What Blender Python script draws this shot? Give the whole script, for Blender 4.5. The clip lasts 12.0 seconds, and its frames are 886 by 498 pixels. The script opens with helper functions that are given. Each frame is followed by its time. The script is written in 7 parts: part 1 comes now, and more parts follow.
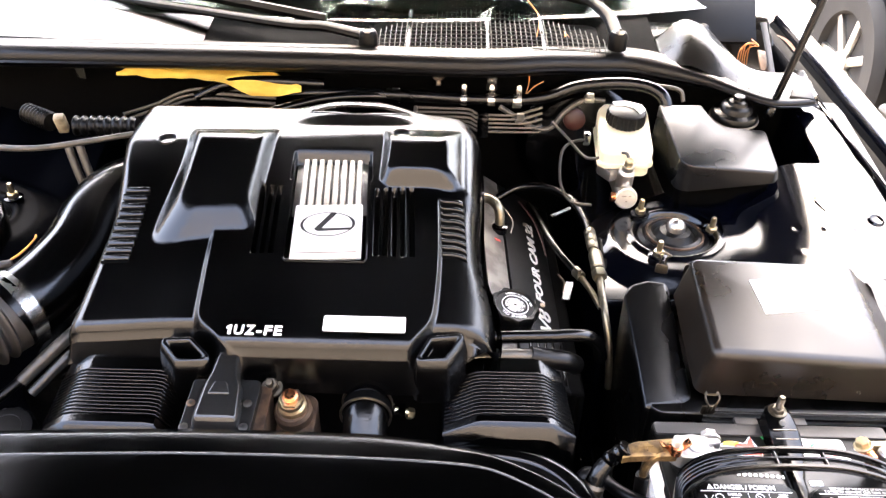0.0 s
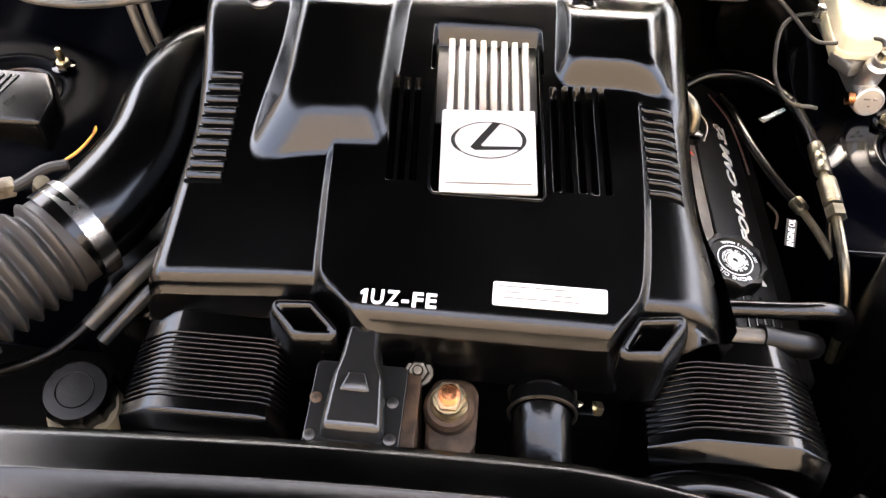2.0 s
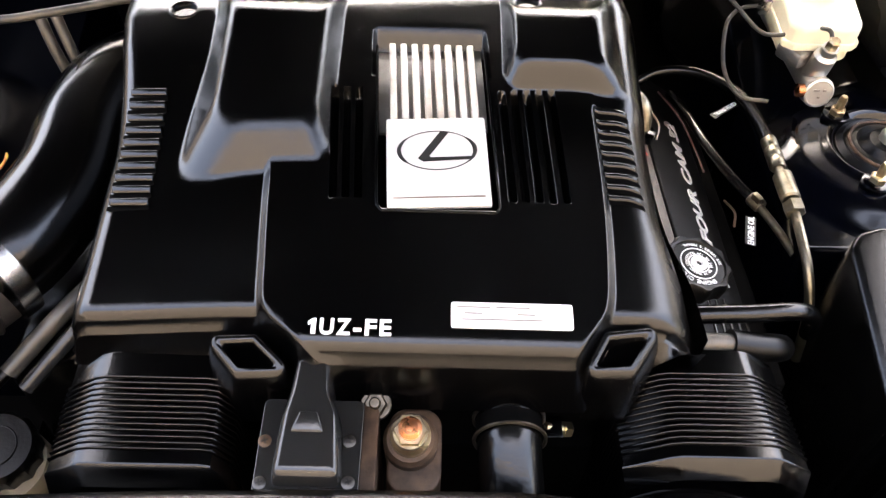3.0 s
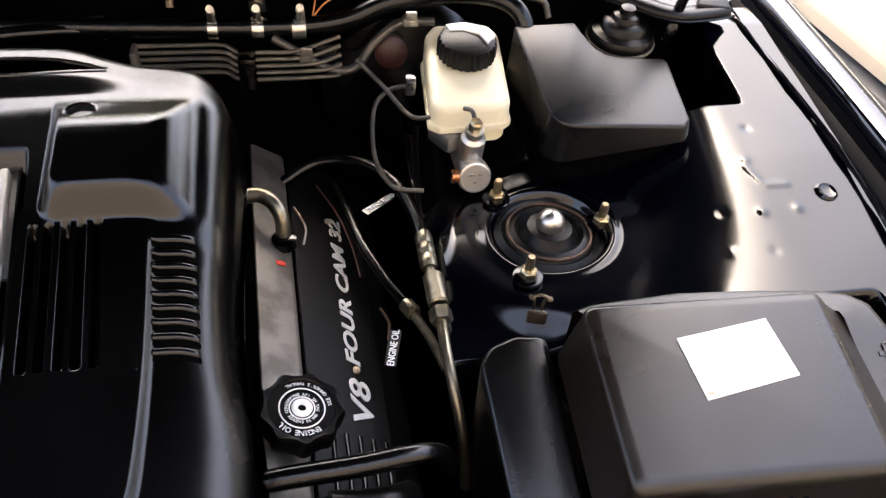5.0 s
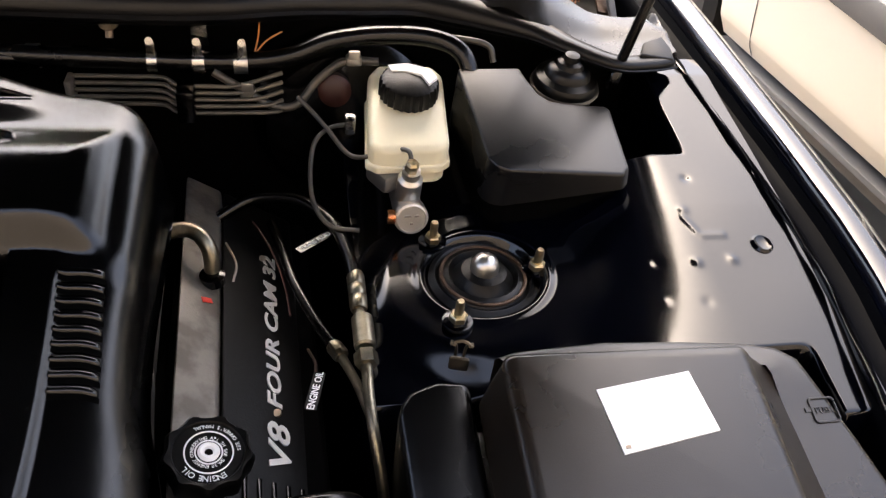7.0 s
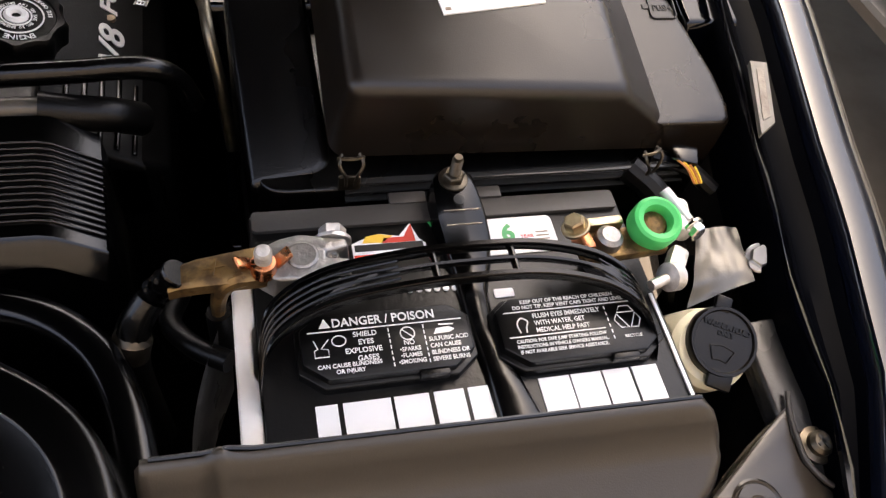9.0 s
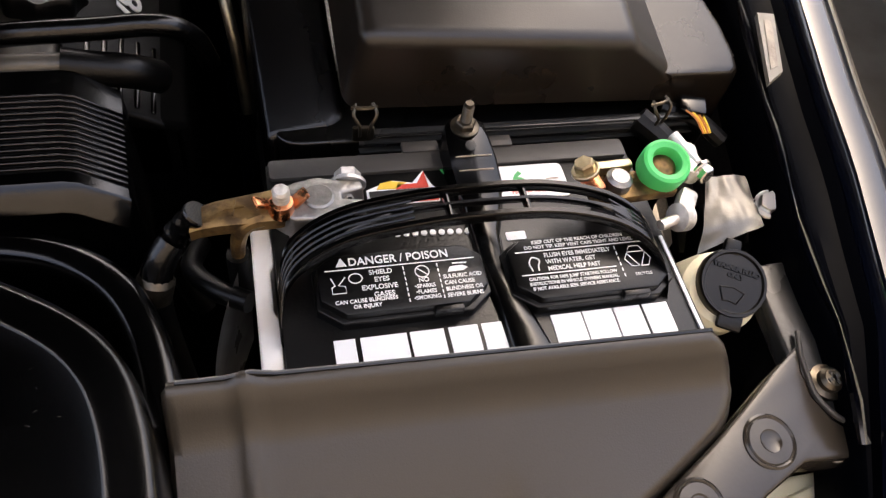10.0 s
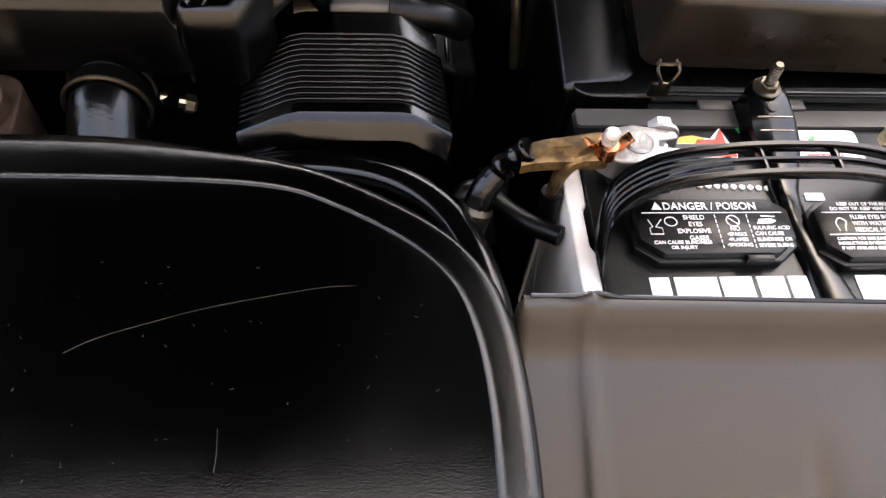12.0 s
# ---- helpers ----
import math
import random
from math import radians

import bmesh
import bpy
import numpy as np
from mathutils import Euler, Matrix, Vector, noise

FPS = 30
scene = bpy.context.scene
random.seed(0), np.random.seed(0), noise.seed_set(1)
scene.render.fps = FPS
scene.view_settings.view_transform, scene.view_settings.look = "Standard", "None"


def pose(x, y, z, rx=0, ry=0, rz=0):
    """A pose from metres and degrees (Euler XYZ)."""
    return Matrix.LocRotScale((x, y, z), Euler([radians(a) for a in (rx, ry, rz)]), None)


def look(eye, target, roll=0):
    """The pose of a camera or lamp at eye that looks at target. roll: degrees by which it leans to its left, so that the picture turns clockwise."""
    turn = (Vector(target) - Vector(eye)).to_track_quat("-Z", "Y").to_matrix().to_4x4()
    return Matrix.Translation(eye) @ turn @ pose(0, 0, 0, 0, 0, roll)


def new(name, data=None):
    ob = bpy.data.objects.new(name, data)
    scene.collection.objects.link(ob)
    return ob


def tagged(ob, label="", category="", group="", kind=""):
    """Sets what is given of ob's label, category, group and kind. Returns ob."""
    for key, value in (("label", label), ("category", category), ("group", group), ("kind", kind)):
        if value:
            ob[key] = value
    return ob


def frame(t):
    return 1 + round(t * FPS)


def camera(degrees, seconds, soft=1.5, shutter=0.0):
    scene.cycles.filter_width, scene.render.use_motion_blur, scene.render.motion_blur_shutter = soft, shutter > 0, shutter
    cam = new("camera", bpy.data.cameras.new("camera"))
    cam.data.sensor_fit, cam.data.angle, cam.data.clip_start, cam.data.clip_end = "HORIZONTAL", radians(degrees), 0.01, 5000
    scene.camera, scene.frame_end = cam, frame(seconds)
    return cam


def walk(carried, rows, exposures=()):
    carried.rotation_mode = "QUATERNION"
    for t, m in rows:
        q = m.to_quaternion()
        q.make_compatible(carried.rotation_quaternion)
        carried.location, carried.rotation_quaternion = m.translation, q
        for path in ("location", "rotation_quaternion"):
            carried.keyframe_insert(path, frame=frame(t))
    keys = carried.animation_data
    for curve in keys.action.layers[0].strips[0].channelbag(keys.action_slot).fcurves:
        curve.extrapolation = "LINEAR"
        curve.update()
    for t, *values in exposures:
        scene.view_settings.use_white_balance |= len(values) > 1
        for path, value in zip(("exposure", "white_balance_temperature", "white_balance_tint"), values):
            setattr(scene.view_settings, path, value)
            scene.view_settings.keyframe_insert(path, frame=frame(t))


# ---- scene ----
cam = camera(59.7, 12.0, soft=1.3)
PATH = [
    (0, (-0.019, -0.089, 1.466), (-0.023, 1.538, 0.303), 1.4),
    (0.5, (-0.107, 0.018, 1.479), (-0.021, 1.556, 0.203), 0.9),
    (1, (-0.121, 0.103, 1.45), (-0.313, 1.597, 0.134), -2.5),
    (1.5, (-0.143, 0.151, 1.414), (-0.365, 1.625, 0.081), -0.1),
    (2, (-0.164, 0.173, 1.381), (-0.266, 1.501, -0.111), 1.3),
    (2.5, (-0.175, 0.192, 1.363), (-0.242, 1.497, -0.151), 0.6),
    (3, (-0.17, 0.212, 1.357), (-0.137, 1.552, -0.127), 2.6),
    (3.5, (-0.103, 0.239, 1.35), (0.076, 1.601, -0.104), 4.1),
    (3.7, (-0.092, 0.258, 1.348), (0.205, 1.612, -0.093), 6.7),
    (5.3, (0.111, 0.33, 1.33), (0.468, 1.769, -0.012), 5.6),
    (5.5, (0.117, 0.331, 1.331), (0.499, 1.796, 0.024), 6.4),
    (6, (0.128, 0.349, 1.348), (0.526, 1.881, 0.126), 7.2),
    (6.5, (0.128, 0.352, 1.346), (0.52, 1.876, 0.111), 7.5),
    (7, (0.131, 0.33, 1.33), (0.534, 1.796, 0.03), 8.3),
    (7.5, (0.138, 0.287, 1.299), (0.6, 1.638, -0.101), 11.3),
    (7.7, (0.146, 0.264, 1.285), (0.639, 1.558, -0.158), 13.0),
    (9.3, (0.219, 0.174, 1.213), (0.709, 1.265, -0.39), 14.8),
    (9.5, (0.216, 0.166, 1.212), (0.698, 1.266, -0.387), 14.1),
    (10, (0.209, 0.151, 1.207), (0.668, 1.249, -0.4), 13.1),
    (10.5, (0.204, 0.142, 1.203), (0.662, 1.227, -0.413), 13.2),
    (11, (0.176, 0.129, 1.209), (0.607, 1.232, -0.403), 11.8),
    (11.5, (0.124, 0.118, 1.201), (0.41, 1.206, -0.452), 8.6),
    (12, (0.075, 0.127, 1.205), (0.26, 1.224, -0.457), 7.5),
]
walk(cam, [(t, look(eye, target, roll)) for t, eye, target, roll in PATH], [(0, 4.5, 6750, 10), (1, 4.6, 7250, 10), (1.5, 4.55, 7250, 10), (2.5, 4.2, 7400, 10), (3.5, 4.2, 6800, 9), (5.5, 2.95, 6800, 10), (6, 2.7, 6800, 10), (6.5, 2.95, 6900, 10), (7.5, 2.8, 6900, 10), (9.5, 2.6, 7300, 11), (10.5, 2.95, 7300, 11), (12, 3.45, 7100, 10)])

# ---- light ----
world = bpy.data.worlds.new("sky")
scene.world = world
world.use_nodes = True
wn = world.node_tree.nodes
sky = wn.new("ShaderNodeTexSky")
sky.sky_type, sky.sun_disc = "NISHITA", False
sky.sun_elevation, sky.sun_rotation = radians(62), radians(3)
sky.air_density, sky.dust_density, sky.ozone_density = 0.8, 7.0, 0.6
wn["Background"].inputs[1].default_value = 0.15
world.node_tree.links.new(sky.outputs[0], wn["Background"].inputs[0])
sun = new("sun", bpy.data.lights.new("sun", "SUN"))
sun.data.energy, sun.data.angle, sun.data.color = 1.2, radians(14), (1, 0.95, 0.88)
sun.matrix_world = look((0.06, 1.0, 1.95), (0, 0, 0))


# ---- materials ----
def material(name, colour, rough=0.5, metal=0.0, grain=0.0, scale=300.0, vary=0.15, stain=None, coat=0.0, ior=1.45, wear=0.0, spread=6.0):
    """A painted, plastic or metal surface: colour varied at two scales, with fine relief."""
    m = bpy.data.materials.new(name)
    m.use_nodes = True
    n, l = m.node_tree.nodes, m.node_tree.links
    b = n["Principled BSDF"]
    b.inputs["Metallic"].default_value, b.inputs["IOR"].default_value = metal, ior
    b.inputs["Coat Weight"].default_value, b.inputs["Coat Roughness"].default_value = coat, 0.04
    where = n.new("ShaderNodeTexCoord")
    big, small = n.new("ShaderNodeTexNoise"), n.new("ShaderNodeTexNoise")
    for tex, size in ((big, spread), (small, scale)):
        tex.inputs["Scale"].default_value, tex.inputs["Detail"].default_value = size, 6
        l.new(where.outputs["Object"], tex.inputs["Vector"])
    mix = n.new("ShaderNodeMix")
    mix.data_type = "RGBA"
    other = stain or tuple(c * (1 - vary) for c in colour)
    mix.inputs["A"].default_value, mix.inputs["B"].default_value = (*colour, 1), (*other, 1)
    ramp = n.new("ShaderNodeMapRange")
    ramp.inputs[1].default_value, ramp.inputs[2].default_value = (0.45, 0.62) if stain else (0.3, 0.7)
    l.new(big.outputs["Fac"], ramp.inputs[0])
    l.new(ramp.outputs[0], mix.inputs["Factor"])
    l.new(mix.outputs["Result"], b.inputs["Base Color"])
    r = n.new("ShaderNodeMapRange")
    r.inputs[1].default_value, r.inputs[2].default_value = 0.3, 0.7
    r.inputs[3].default_value, r.inputs[4].default_value = max(rough - 0.06 - wear, 0.02), min(rough + 0.06 + wear, 1)
    l.new(big.outputs["Fac"], r.inputs[0])
    l.new(r.outputs[0], b.inputs["Roughness"])
    if grain:
        bump = n.new("ShaderNodeBump")
        bump.inputs["Strength"].default_value, bump.inputs["Distance"].default_value = grain, 0.001
        l.new(small.outputs["Fac"], bump.inputs["Height"])
        l.new(bump.outputs[0], b.inputs["Normal"])
    return m


PLASTIC = material("satin_black_plastic", (0.00056, 0.00056, 0.00060), 0.17, grain=0.05, scale=1200)
COVERMAT = material("engine_cover_plastic", (0.00064, 0.00064, 0.00068), 0.19, grain=0.10, scale=1100, wear=0.03, ior=1.5)
GRAINED = material("grained_black_plastic", (0.00042, 0.00042, 0.00042), 0.16, grain=0.12, scale=1100, wear=0.04)
BOXMAT = material("airbox_plastic", (0.00120, 0.00112, 0.00104), 0.24, grain=0.18, scale=700, wear=0.03)
# The brown sheen on top of the lid is put into the base colour.
LIDMAT = material("sheen_brown_airbox_lid", (0.0098, 0.0071, 0.0048), 0.30, grain=0.08, scale=900, wear=0.04, stain=(0.0080, 0.0058, 0.0040), spread=9, ior=1.5)
SHELLMAT = material("battery_shell_plastic", (0.034, 0.029, 0.0225), 0.38, grain=0.10, scale=900, wear=0.05, stain=(0.028, 0.025, 0.021), spread=3.5)
RUBBER = material("black_rubber", (0.00088, 0.00088, 0.00088), 0.36, ior=1.33, grain=0.2, scale=500)
SEALMAT = material("seal_rubber", (0.00200, 0.00200, 0.00200), 0.34, ior=1.36, grain=0.1, scale=300)
HOUSING = material("glossy_grey_black_plastic", (0.010, 0.010, 0.0098), 0.18, grain=0.05, scale=500, wear=0.05, ior=1.55)
HOSE = material("rubber_hose", (0.00100, 0.00100, 0.00100), 0.22, grain=0.25, scale=260)
PAINT = material("navy_paint", (0.00050, 0.00070, 0.00175), 0.10, grain=0.03, scale=60, wear=0.03)
# Navy paint with its reflection cut, for places that lie in shade.
CHANNEL = material("shaded_navy_paint", (0.00050, 0.00070, 0.00150), 0.42, ior=1.10, grain=0.03, scale=90, wear=0.05)
FENDER = material("navy_fender_paint", (0.002, 0.003, 0.007), 0.14, wear=0.03, coat=0.5)
HEADER = material("dusty_header_paint", (0.024, 0.020, 0.0155), 0.25, grain=0.12, scale=200, stain=(0.034, 0.028, 0.021), wear=0.08)
# Nearly unreflecting black, also for sheets that stand in for deep shade.
DARK = material("dull_black", (0.00040, 0.00040, 0.00040), 0.8, ior=1.12, grain=0.4, scale=120)
ALLOY = material("brushed_alloy", (0.66, 0.64, 0.60), 0.42, 1.0, grain=0.15, scale=400, wear=0.06)
CAST = material("cast_alloy", (0.42, 0.41, 0.39), 0.42, 1.0, grain=0.5, scale=350, stain=(0.30, 0.28, 0.25))
DULL = material("dull_alloy", (0.40, 0.36, 0.31), 0.5, 1.0, grain=0.4, scale=300, stain=(0.27, 0.22, 0.17), spread=30)
STEEL = material("zinc_steel", (0.60, 0.58, 0.54), 0.28, 1.0, grain=0.1, wear=0.05)
BRASS = material("yellow_zinc", (0.50, 0.42, 0.27), 0.34, 1.0, grain=0.15, scale=300, stain=(0.34, 0.26, 0.16), spread=60)
GOLD = material("corroded_brass", (0.20, 0.125, 0.05), 0.45, 0.75, grain=0.5, scale=260, stain=(0.08, 0.048, 0.022), spread=90)
COPPER = material("copper", (0.58, 0.22, 0.095), 0.28, 1.0, grain=0.2, stain=(0.45, 0.18, 0.09), spread=90)
LEAD = material("lead_clamp", (0.32, 0.31, 0.30), 0.42, 1.0, grain=0.8, scale=160, stain=(0.22, 0.22, 0.22), spread=60)
RUST = material("brown_casting", (0.085, 0.052, 0.032), 0.52, 0.5, grain=0.6, scale=200, stain=(0.035, 0.022, 0.014), spread=50)
GREYPL = material("grey_plastic", (0.022, 0.022, 0.021), 0.20, grain=0.12, scale=500, wear=0.05)
CREAM = material("aged_white_plastic", (0.72, 0.67, 0.48), 0.38, grain=0.06, stain=(0.66, 0.59, 0.38), spread=12)
WHITEPL = material("white_sleeve", (0.80, 0.76, 0.70), 0.5, grain=0.1, stain=(0.72, 0.66, 0.58), spread=25)
DIRTY = material("dirty_cream_plastic", (0.26, 0.22, 0.15), 0.5, grain=0.3, stain=(0.10, 0.08, 0.05), spread=40)
LABEL = material("white_label", (0.84, 0.84, 0.84), 0.45, vary=0.03)
INK = material("white_ink", (0.80, 0.80, 0.79), 0.5, vary=0.05)
GREYINK = material("silver_lettering", (0.60, 0.59, 0.56), 0.4, 0.2, vary=0.1)
BLACKINK = material("black_ink", (0.015, 0.015, 0.015), 0.4)
REDINK = material("red_ink", (0.62, 0.05, 0.03), 0.45)
YELLOWINK = material("yellow_ink", (0.86, 0.55, 0.06), 0.45)
GREENINK = material("green_ink", (0.04, 0.35, 0.10), 0.45)
GREEN = material("green_knob_plastic", (0.05, 0.50, 0.13), 0.45, grain=0.1)
YELLOW = material("yellow_cloth", (0.80, 0.55, 0.10), 0.75, grain=0.6, scale=90, stain=(0.66, 0.40, 0.06), spread=18)
ORANGE = material("orange_wire", (0.60, 0.22, 0.06), 0.5)
RED = material("red_cap", (0.035, 0.01, 0.008), 0.45)
FOIL = material("crinkled_foil", (0.17, 0.165, 0.155), 0.46, 1.0, grain=0.6, scale=70)
CREAMCAR = material("cream_car_paint", (0.76, 0.71, 0.60), 0.25, coat=0.6, vary=0.04, spread=1.2)
SILL = material("grey_cladding", (0.10, 0.10, 0.10), 0.55, grain=0.2)
TYRE = material("tyre_rubber", (0.02, 0.02, 0.02), 0.75, grain=0.3)
GROUND = material("stained_concrete", (0.13, 0.11, 0.09), 0.85, grain=0.6, scale=50, stain=(0.08, 0.065, 0.05), spread=2.5)
WALL = material("tan_render", (0.25, 0.215, 0.175), 0.8, grain=0.3, scale=40, stain=(0.215, 0.18, 0.15), spread=1.5)
BEAM = material("dark_roof_brown", (0.05, 0.04, 0.03), 0.8, grain=0.3, scale=30, stain=(0.035, 0.028, 0.02), spread=4)
RIBMAT = material("stained_cast_ribs", (0.74, 0.71, 0.64), 0.40, 0.3, grain=0.25, scale=350, stain=(0.46, 0.40, 0.31), spread=22)
SILVER = material("satin_silver", (0.74, 0.73, 0.70), 0.38, 0.3, grain=0.08, scale=500, wear=0.04)
BATT = material("battery_case", (0.00120, 0.00120, 0.00120), 0.34, ior=1.38, grain=0.2, scale=500)
LEAFMAT = material("dry_leaf", (0.21, 0.075, 0.022), 0.6, grain=0.3, scale=400, stain=(0.12, 0.045, 0.018), spread=60)
CORNERMAT = material("dusty_black_panel", (0.0062, 0.0060, 0.0056), 0.24, grain=0.12, scale=500, wear=0.06, stain=(0.0085, 0.0080, 0.0072), spread=14)
WELLMAT = material("matt_road_dust", (0.016, 0.0145, 0.0125), 0.75, ior=1.15, grain=0.3, scale=300, stain=(0.010, 0.009, 0.008), spread=25)
DUSTY = material("dusty_black", (0.03000, 0.02700, 0.02400), 0.5, grain=0.2, scale=300, stain=(0.03, 0.028, 0.026), spread=20)
LINE = material("painted_steel_line", (0.06, 0.058, 0.052), 0.35, 0.4, stain=(0.10, 0.09, 0.075), spread=30)

STRIPMAT = material("weathered_alloy_strip", (0.17, 0.152, 0.128), 0.46, 0.6, grain=0.4, scale=300, stain=(0.10, 0.088, 0.072), spread=35)
WASHCAP = material("brown_black_cap", (0.006, 0.0048, 0.0036), 0.30, ior=1.35, grain=0.1, scale=500)
CAPMAT = material("matt_cap_plastic", (0.00120, 0.00120, 0.00120), 0.34, ior=1.25, grain=0.2, scale=500)
DARKSTEEL = material("dark_steel", (0.09, 0.085, 0.08), 0.4, 0.9, grain=0.2, scale=300)
LATCHMAT = material("dark_bronze_latch", (0.10, 0.085, 0.065), 0.36, 0.9, grain=0.2, scale=300, stain=(0.05, 0.042, 0.03), spread=60)
RELAYMAT = material("relay_cover_plastic", (0.00120, 0.00135, 0.00200), 0.30, grain=0.15, scale=900, wear=0.03)
FLAPMAT = material("grey_sheet_plastic", (0.16, 0.155, 0.145), 0.3, grain=0.1, scale=300, stain=(0.09, 0.085, 0.08), spread=30)
TAGMAT = material("faded_sticker", (0.17, 0.158, 0.132), 0.5, grain=0.1, stain=(0.20, 0.185, 0.16), spread=40)
FITTING = material("dull_plated_fitting", (0.30, 0.27, 0.20), 0.38, 1.0, grain=0.2, scale=300, stain=(0.19, 0.165, 0.12), spread=60)
ZINC = material("pale_zinc", (0.72, 0.70, 0.67), 0.55, 1.0, grain=0.5, scale=250, stain=(0.50, 0.48, 0.45), spread=80)
VALVEMAT = material("matt_black_casting", (0.00064, 0.00064, 0.00064), 0.5, ior=1.26, grain=0.3, scale=500)
CARGLASS = material("dark_car_glass", (0.01, 0.012, 0.012), 0.05, ior=1.5)

GLASS = bpy.data.materials.new("windscreen_glass")
GLASS.use_nodes = True
gb = GLASS.node_tree.nodes["Principled BSDF"]
gb.inputs["Base Color"].default_value = (0.45, 0.62, 0.55, 1)
gb.inputs["Roughness"].default_value, gb.inputs["Transmission Weight"].default_value = 0.02, 1.0


# ---- building helpers ----
def thing(name, at, label, category, group="", kind=""):
    ob = new(name)
    ob.location = at
    return tagged(ob, label, category, group, kind)


def finish(name, bm, mat, parent=None, label="", sharp=35):
    """One mesh object from a bmesh in world coordinates, under its parent."""
    me = bpy.data.meshes.new(name)
    bmesh.ops.recalc_face_normals(bm, faces=bm.faces)
    bm.to_mesh(me)
    bm.free()
    me.materials.append(mat)
    for p in me.polygons:
        p.use_smooth = True
    me.set_sharp_from_angle(angle=radians(sharp))
    ob = new(name, me)
    if parent:
        ob.parent = parent
        base, up = Vector(parent.location), parent.parent
        while up:
            base, up = base + Vector(up.location), up.parent
        me.transform(Matrix.Translation(-base))
    else:
        low = Vector(me.vertices[0].co)
        me.transform(Matrix.Translation(-low))
        ob.location = low
    if label:
        ob["label"] = label
    return ob


part = finish


def curve_points(pts, n=8):
    """A smooth line through the points."""
    p = [Vector(q) for q in pts]
    if len(p) < 3:
        return p
    p = [2 * p[0] - p[1]] + p + [2 * p[-1] - p[-2]]
    out = []
    for i in range(1, len(p) - 2):
        a, b, c, d = p[i - 1:i + 3]
        for k in range(n):
            t = k / n
            out.append(0.5 * (2 * b + (c - a) * t + (2 * a - 5 * b + 4 * c - d) * t * t + (3 * b - a - 3 * c + d) * t ** 3))
    return out + [p[-2]]


def bm_tube(pts, radius, sides=12, n=8, bm=None, flat=1.0, straight=False):
    """A round (or flattened) tube along a smooth line; radius: a number or a function of the way, 0 to 1."""
    bm = bm or bmesh.new()
    line = [Vector(q) for q in pts] if straight else curve_points(pts, n)
    side = None
    rings = []
    for i, p in enumerate(line):
        d = (line[min(i + 1, len(line) - 1)] - line[max(i - 1, 0)]).normalized()
        if side is None:
            side = d.cross(Vector((0, 0, 1)))
            if side.length < 0.1:
                side = d.cross(Vector((0, 1, 0)))
        side = (side - d * side.dot(d)).normalized()
        up = side.cross(d)
        r = radius(i / (len(line) - 1)) if callable(radius) else radius
        rings.append([bm.verts.new(p + side * (r * math.cos(a)) + up * (r * flat * math.sin(a))) for a in [2 * math.pi * k / sides for k in range(sides)]])
    for r0, r1 in zip(rings, rings[1:]):
        for k in range(sides):
            bm.faces.new((r0[k], r0[(k + 1) % sides], r1[(k + 1) % sides], r1[k]))
    bm.faces.new(rings[0][::-1])
    bm.faces.new(rings[-1])
    return bm


def bm_lathe(profile, at=(0, 0, 0), axis=(0, 0, 1), sides=40, wave=None, bm=None):
    """A turned body: rows of (radius, height) round an axis. wave(angle, radius) changes the radius."""
    bm = bm or bmesh.new()
    turn = Vector(axis).to_track_quat("Z", "Y").to_matrix()
    at = Vector(at)
    rings = []
    for r, h in profile:
        ring = []
        for k in range(sides):
            a = 2 * math.pi * k / sides
            q = wave(a, r) if wave else r
            ring.append(bm.verts.new(at + turn @ Vector((q * math.cos(a), q * math.sin(a), h))))
        rings.append(ring)
    for r0, r1 in zip(rings, rings[1:]):
        for k in range(sides):
            bm.faces.new((r0[k], r0[(k + 1) % sides], r1[(k + 1) % sides], r1[k]))
    bm.faces.new(rings[0][::-1])
    bm.faces.new(rings[-1])
    return bm


def bm_slab(outline, top, bottom, bevel=0.004, steps=3, taper=0.0, bm=None):
    """A body over a plan outline; top and bottom: a height or a function of x, y. taper: how far the foot stands out."""
    own = bmesh.new()
    tf = top if callable(top) else (lambda x, y: top)
    bf = bottom if callable(bottom) else (lambda x, y: bottom)
    cx, cy = sum(p[0] for p in outline) / len(outline), sum(p[1] for p in outline) / len(outline)
    up = [own.verts.new((x, y, tf(x, y))) for x, y in outline]
    lo = []
    for x, y in outline:
        d = Vector((x - cx, y - cy))
        d = d.normalized() * taper if d.length else d
        lo.append(own.verts.new((x + d.x, y + d.y, bf(x, y))))
    f = own.faces.new(up)
    own.faces.new(lo[::-1])
    k = len(outline)
    sides = [own.faces.new((up[i], lo[i], lo[(i + 1) % k], up[(i + 1) % k])) for i in range(k)]
    bmesh.ops.recalc_face_normals(own, faces=own.faces)
    if bevel:
        edges = set(f.edges)
        for s in sides:
            edges |= {e for e in s.edges if {v in up for v in e.verts} == {True, False}}
        bmesh.ops.bevel(own, geom=list(edges), offset=bevel, segments=steps, profile=0.5, affect="EDGES", clamp_overlap=True)
    if bm is None:
        return own
    me = bpy.data.meshes.new("join")
    own.to_mesh(me)
    own.free()
    bm.from_mesh(me)
    bpy.data.meshes.remove(me)
    return bm


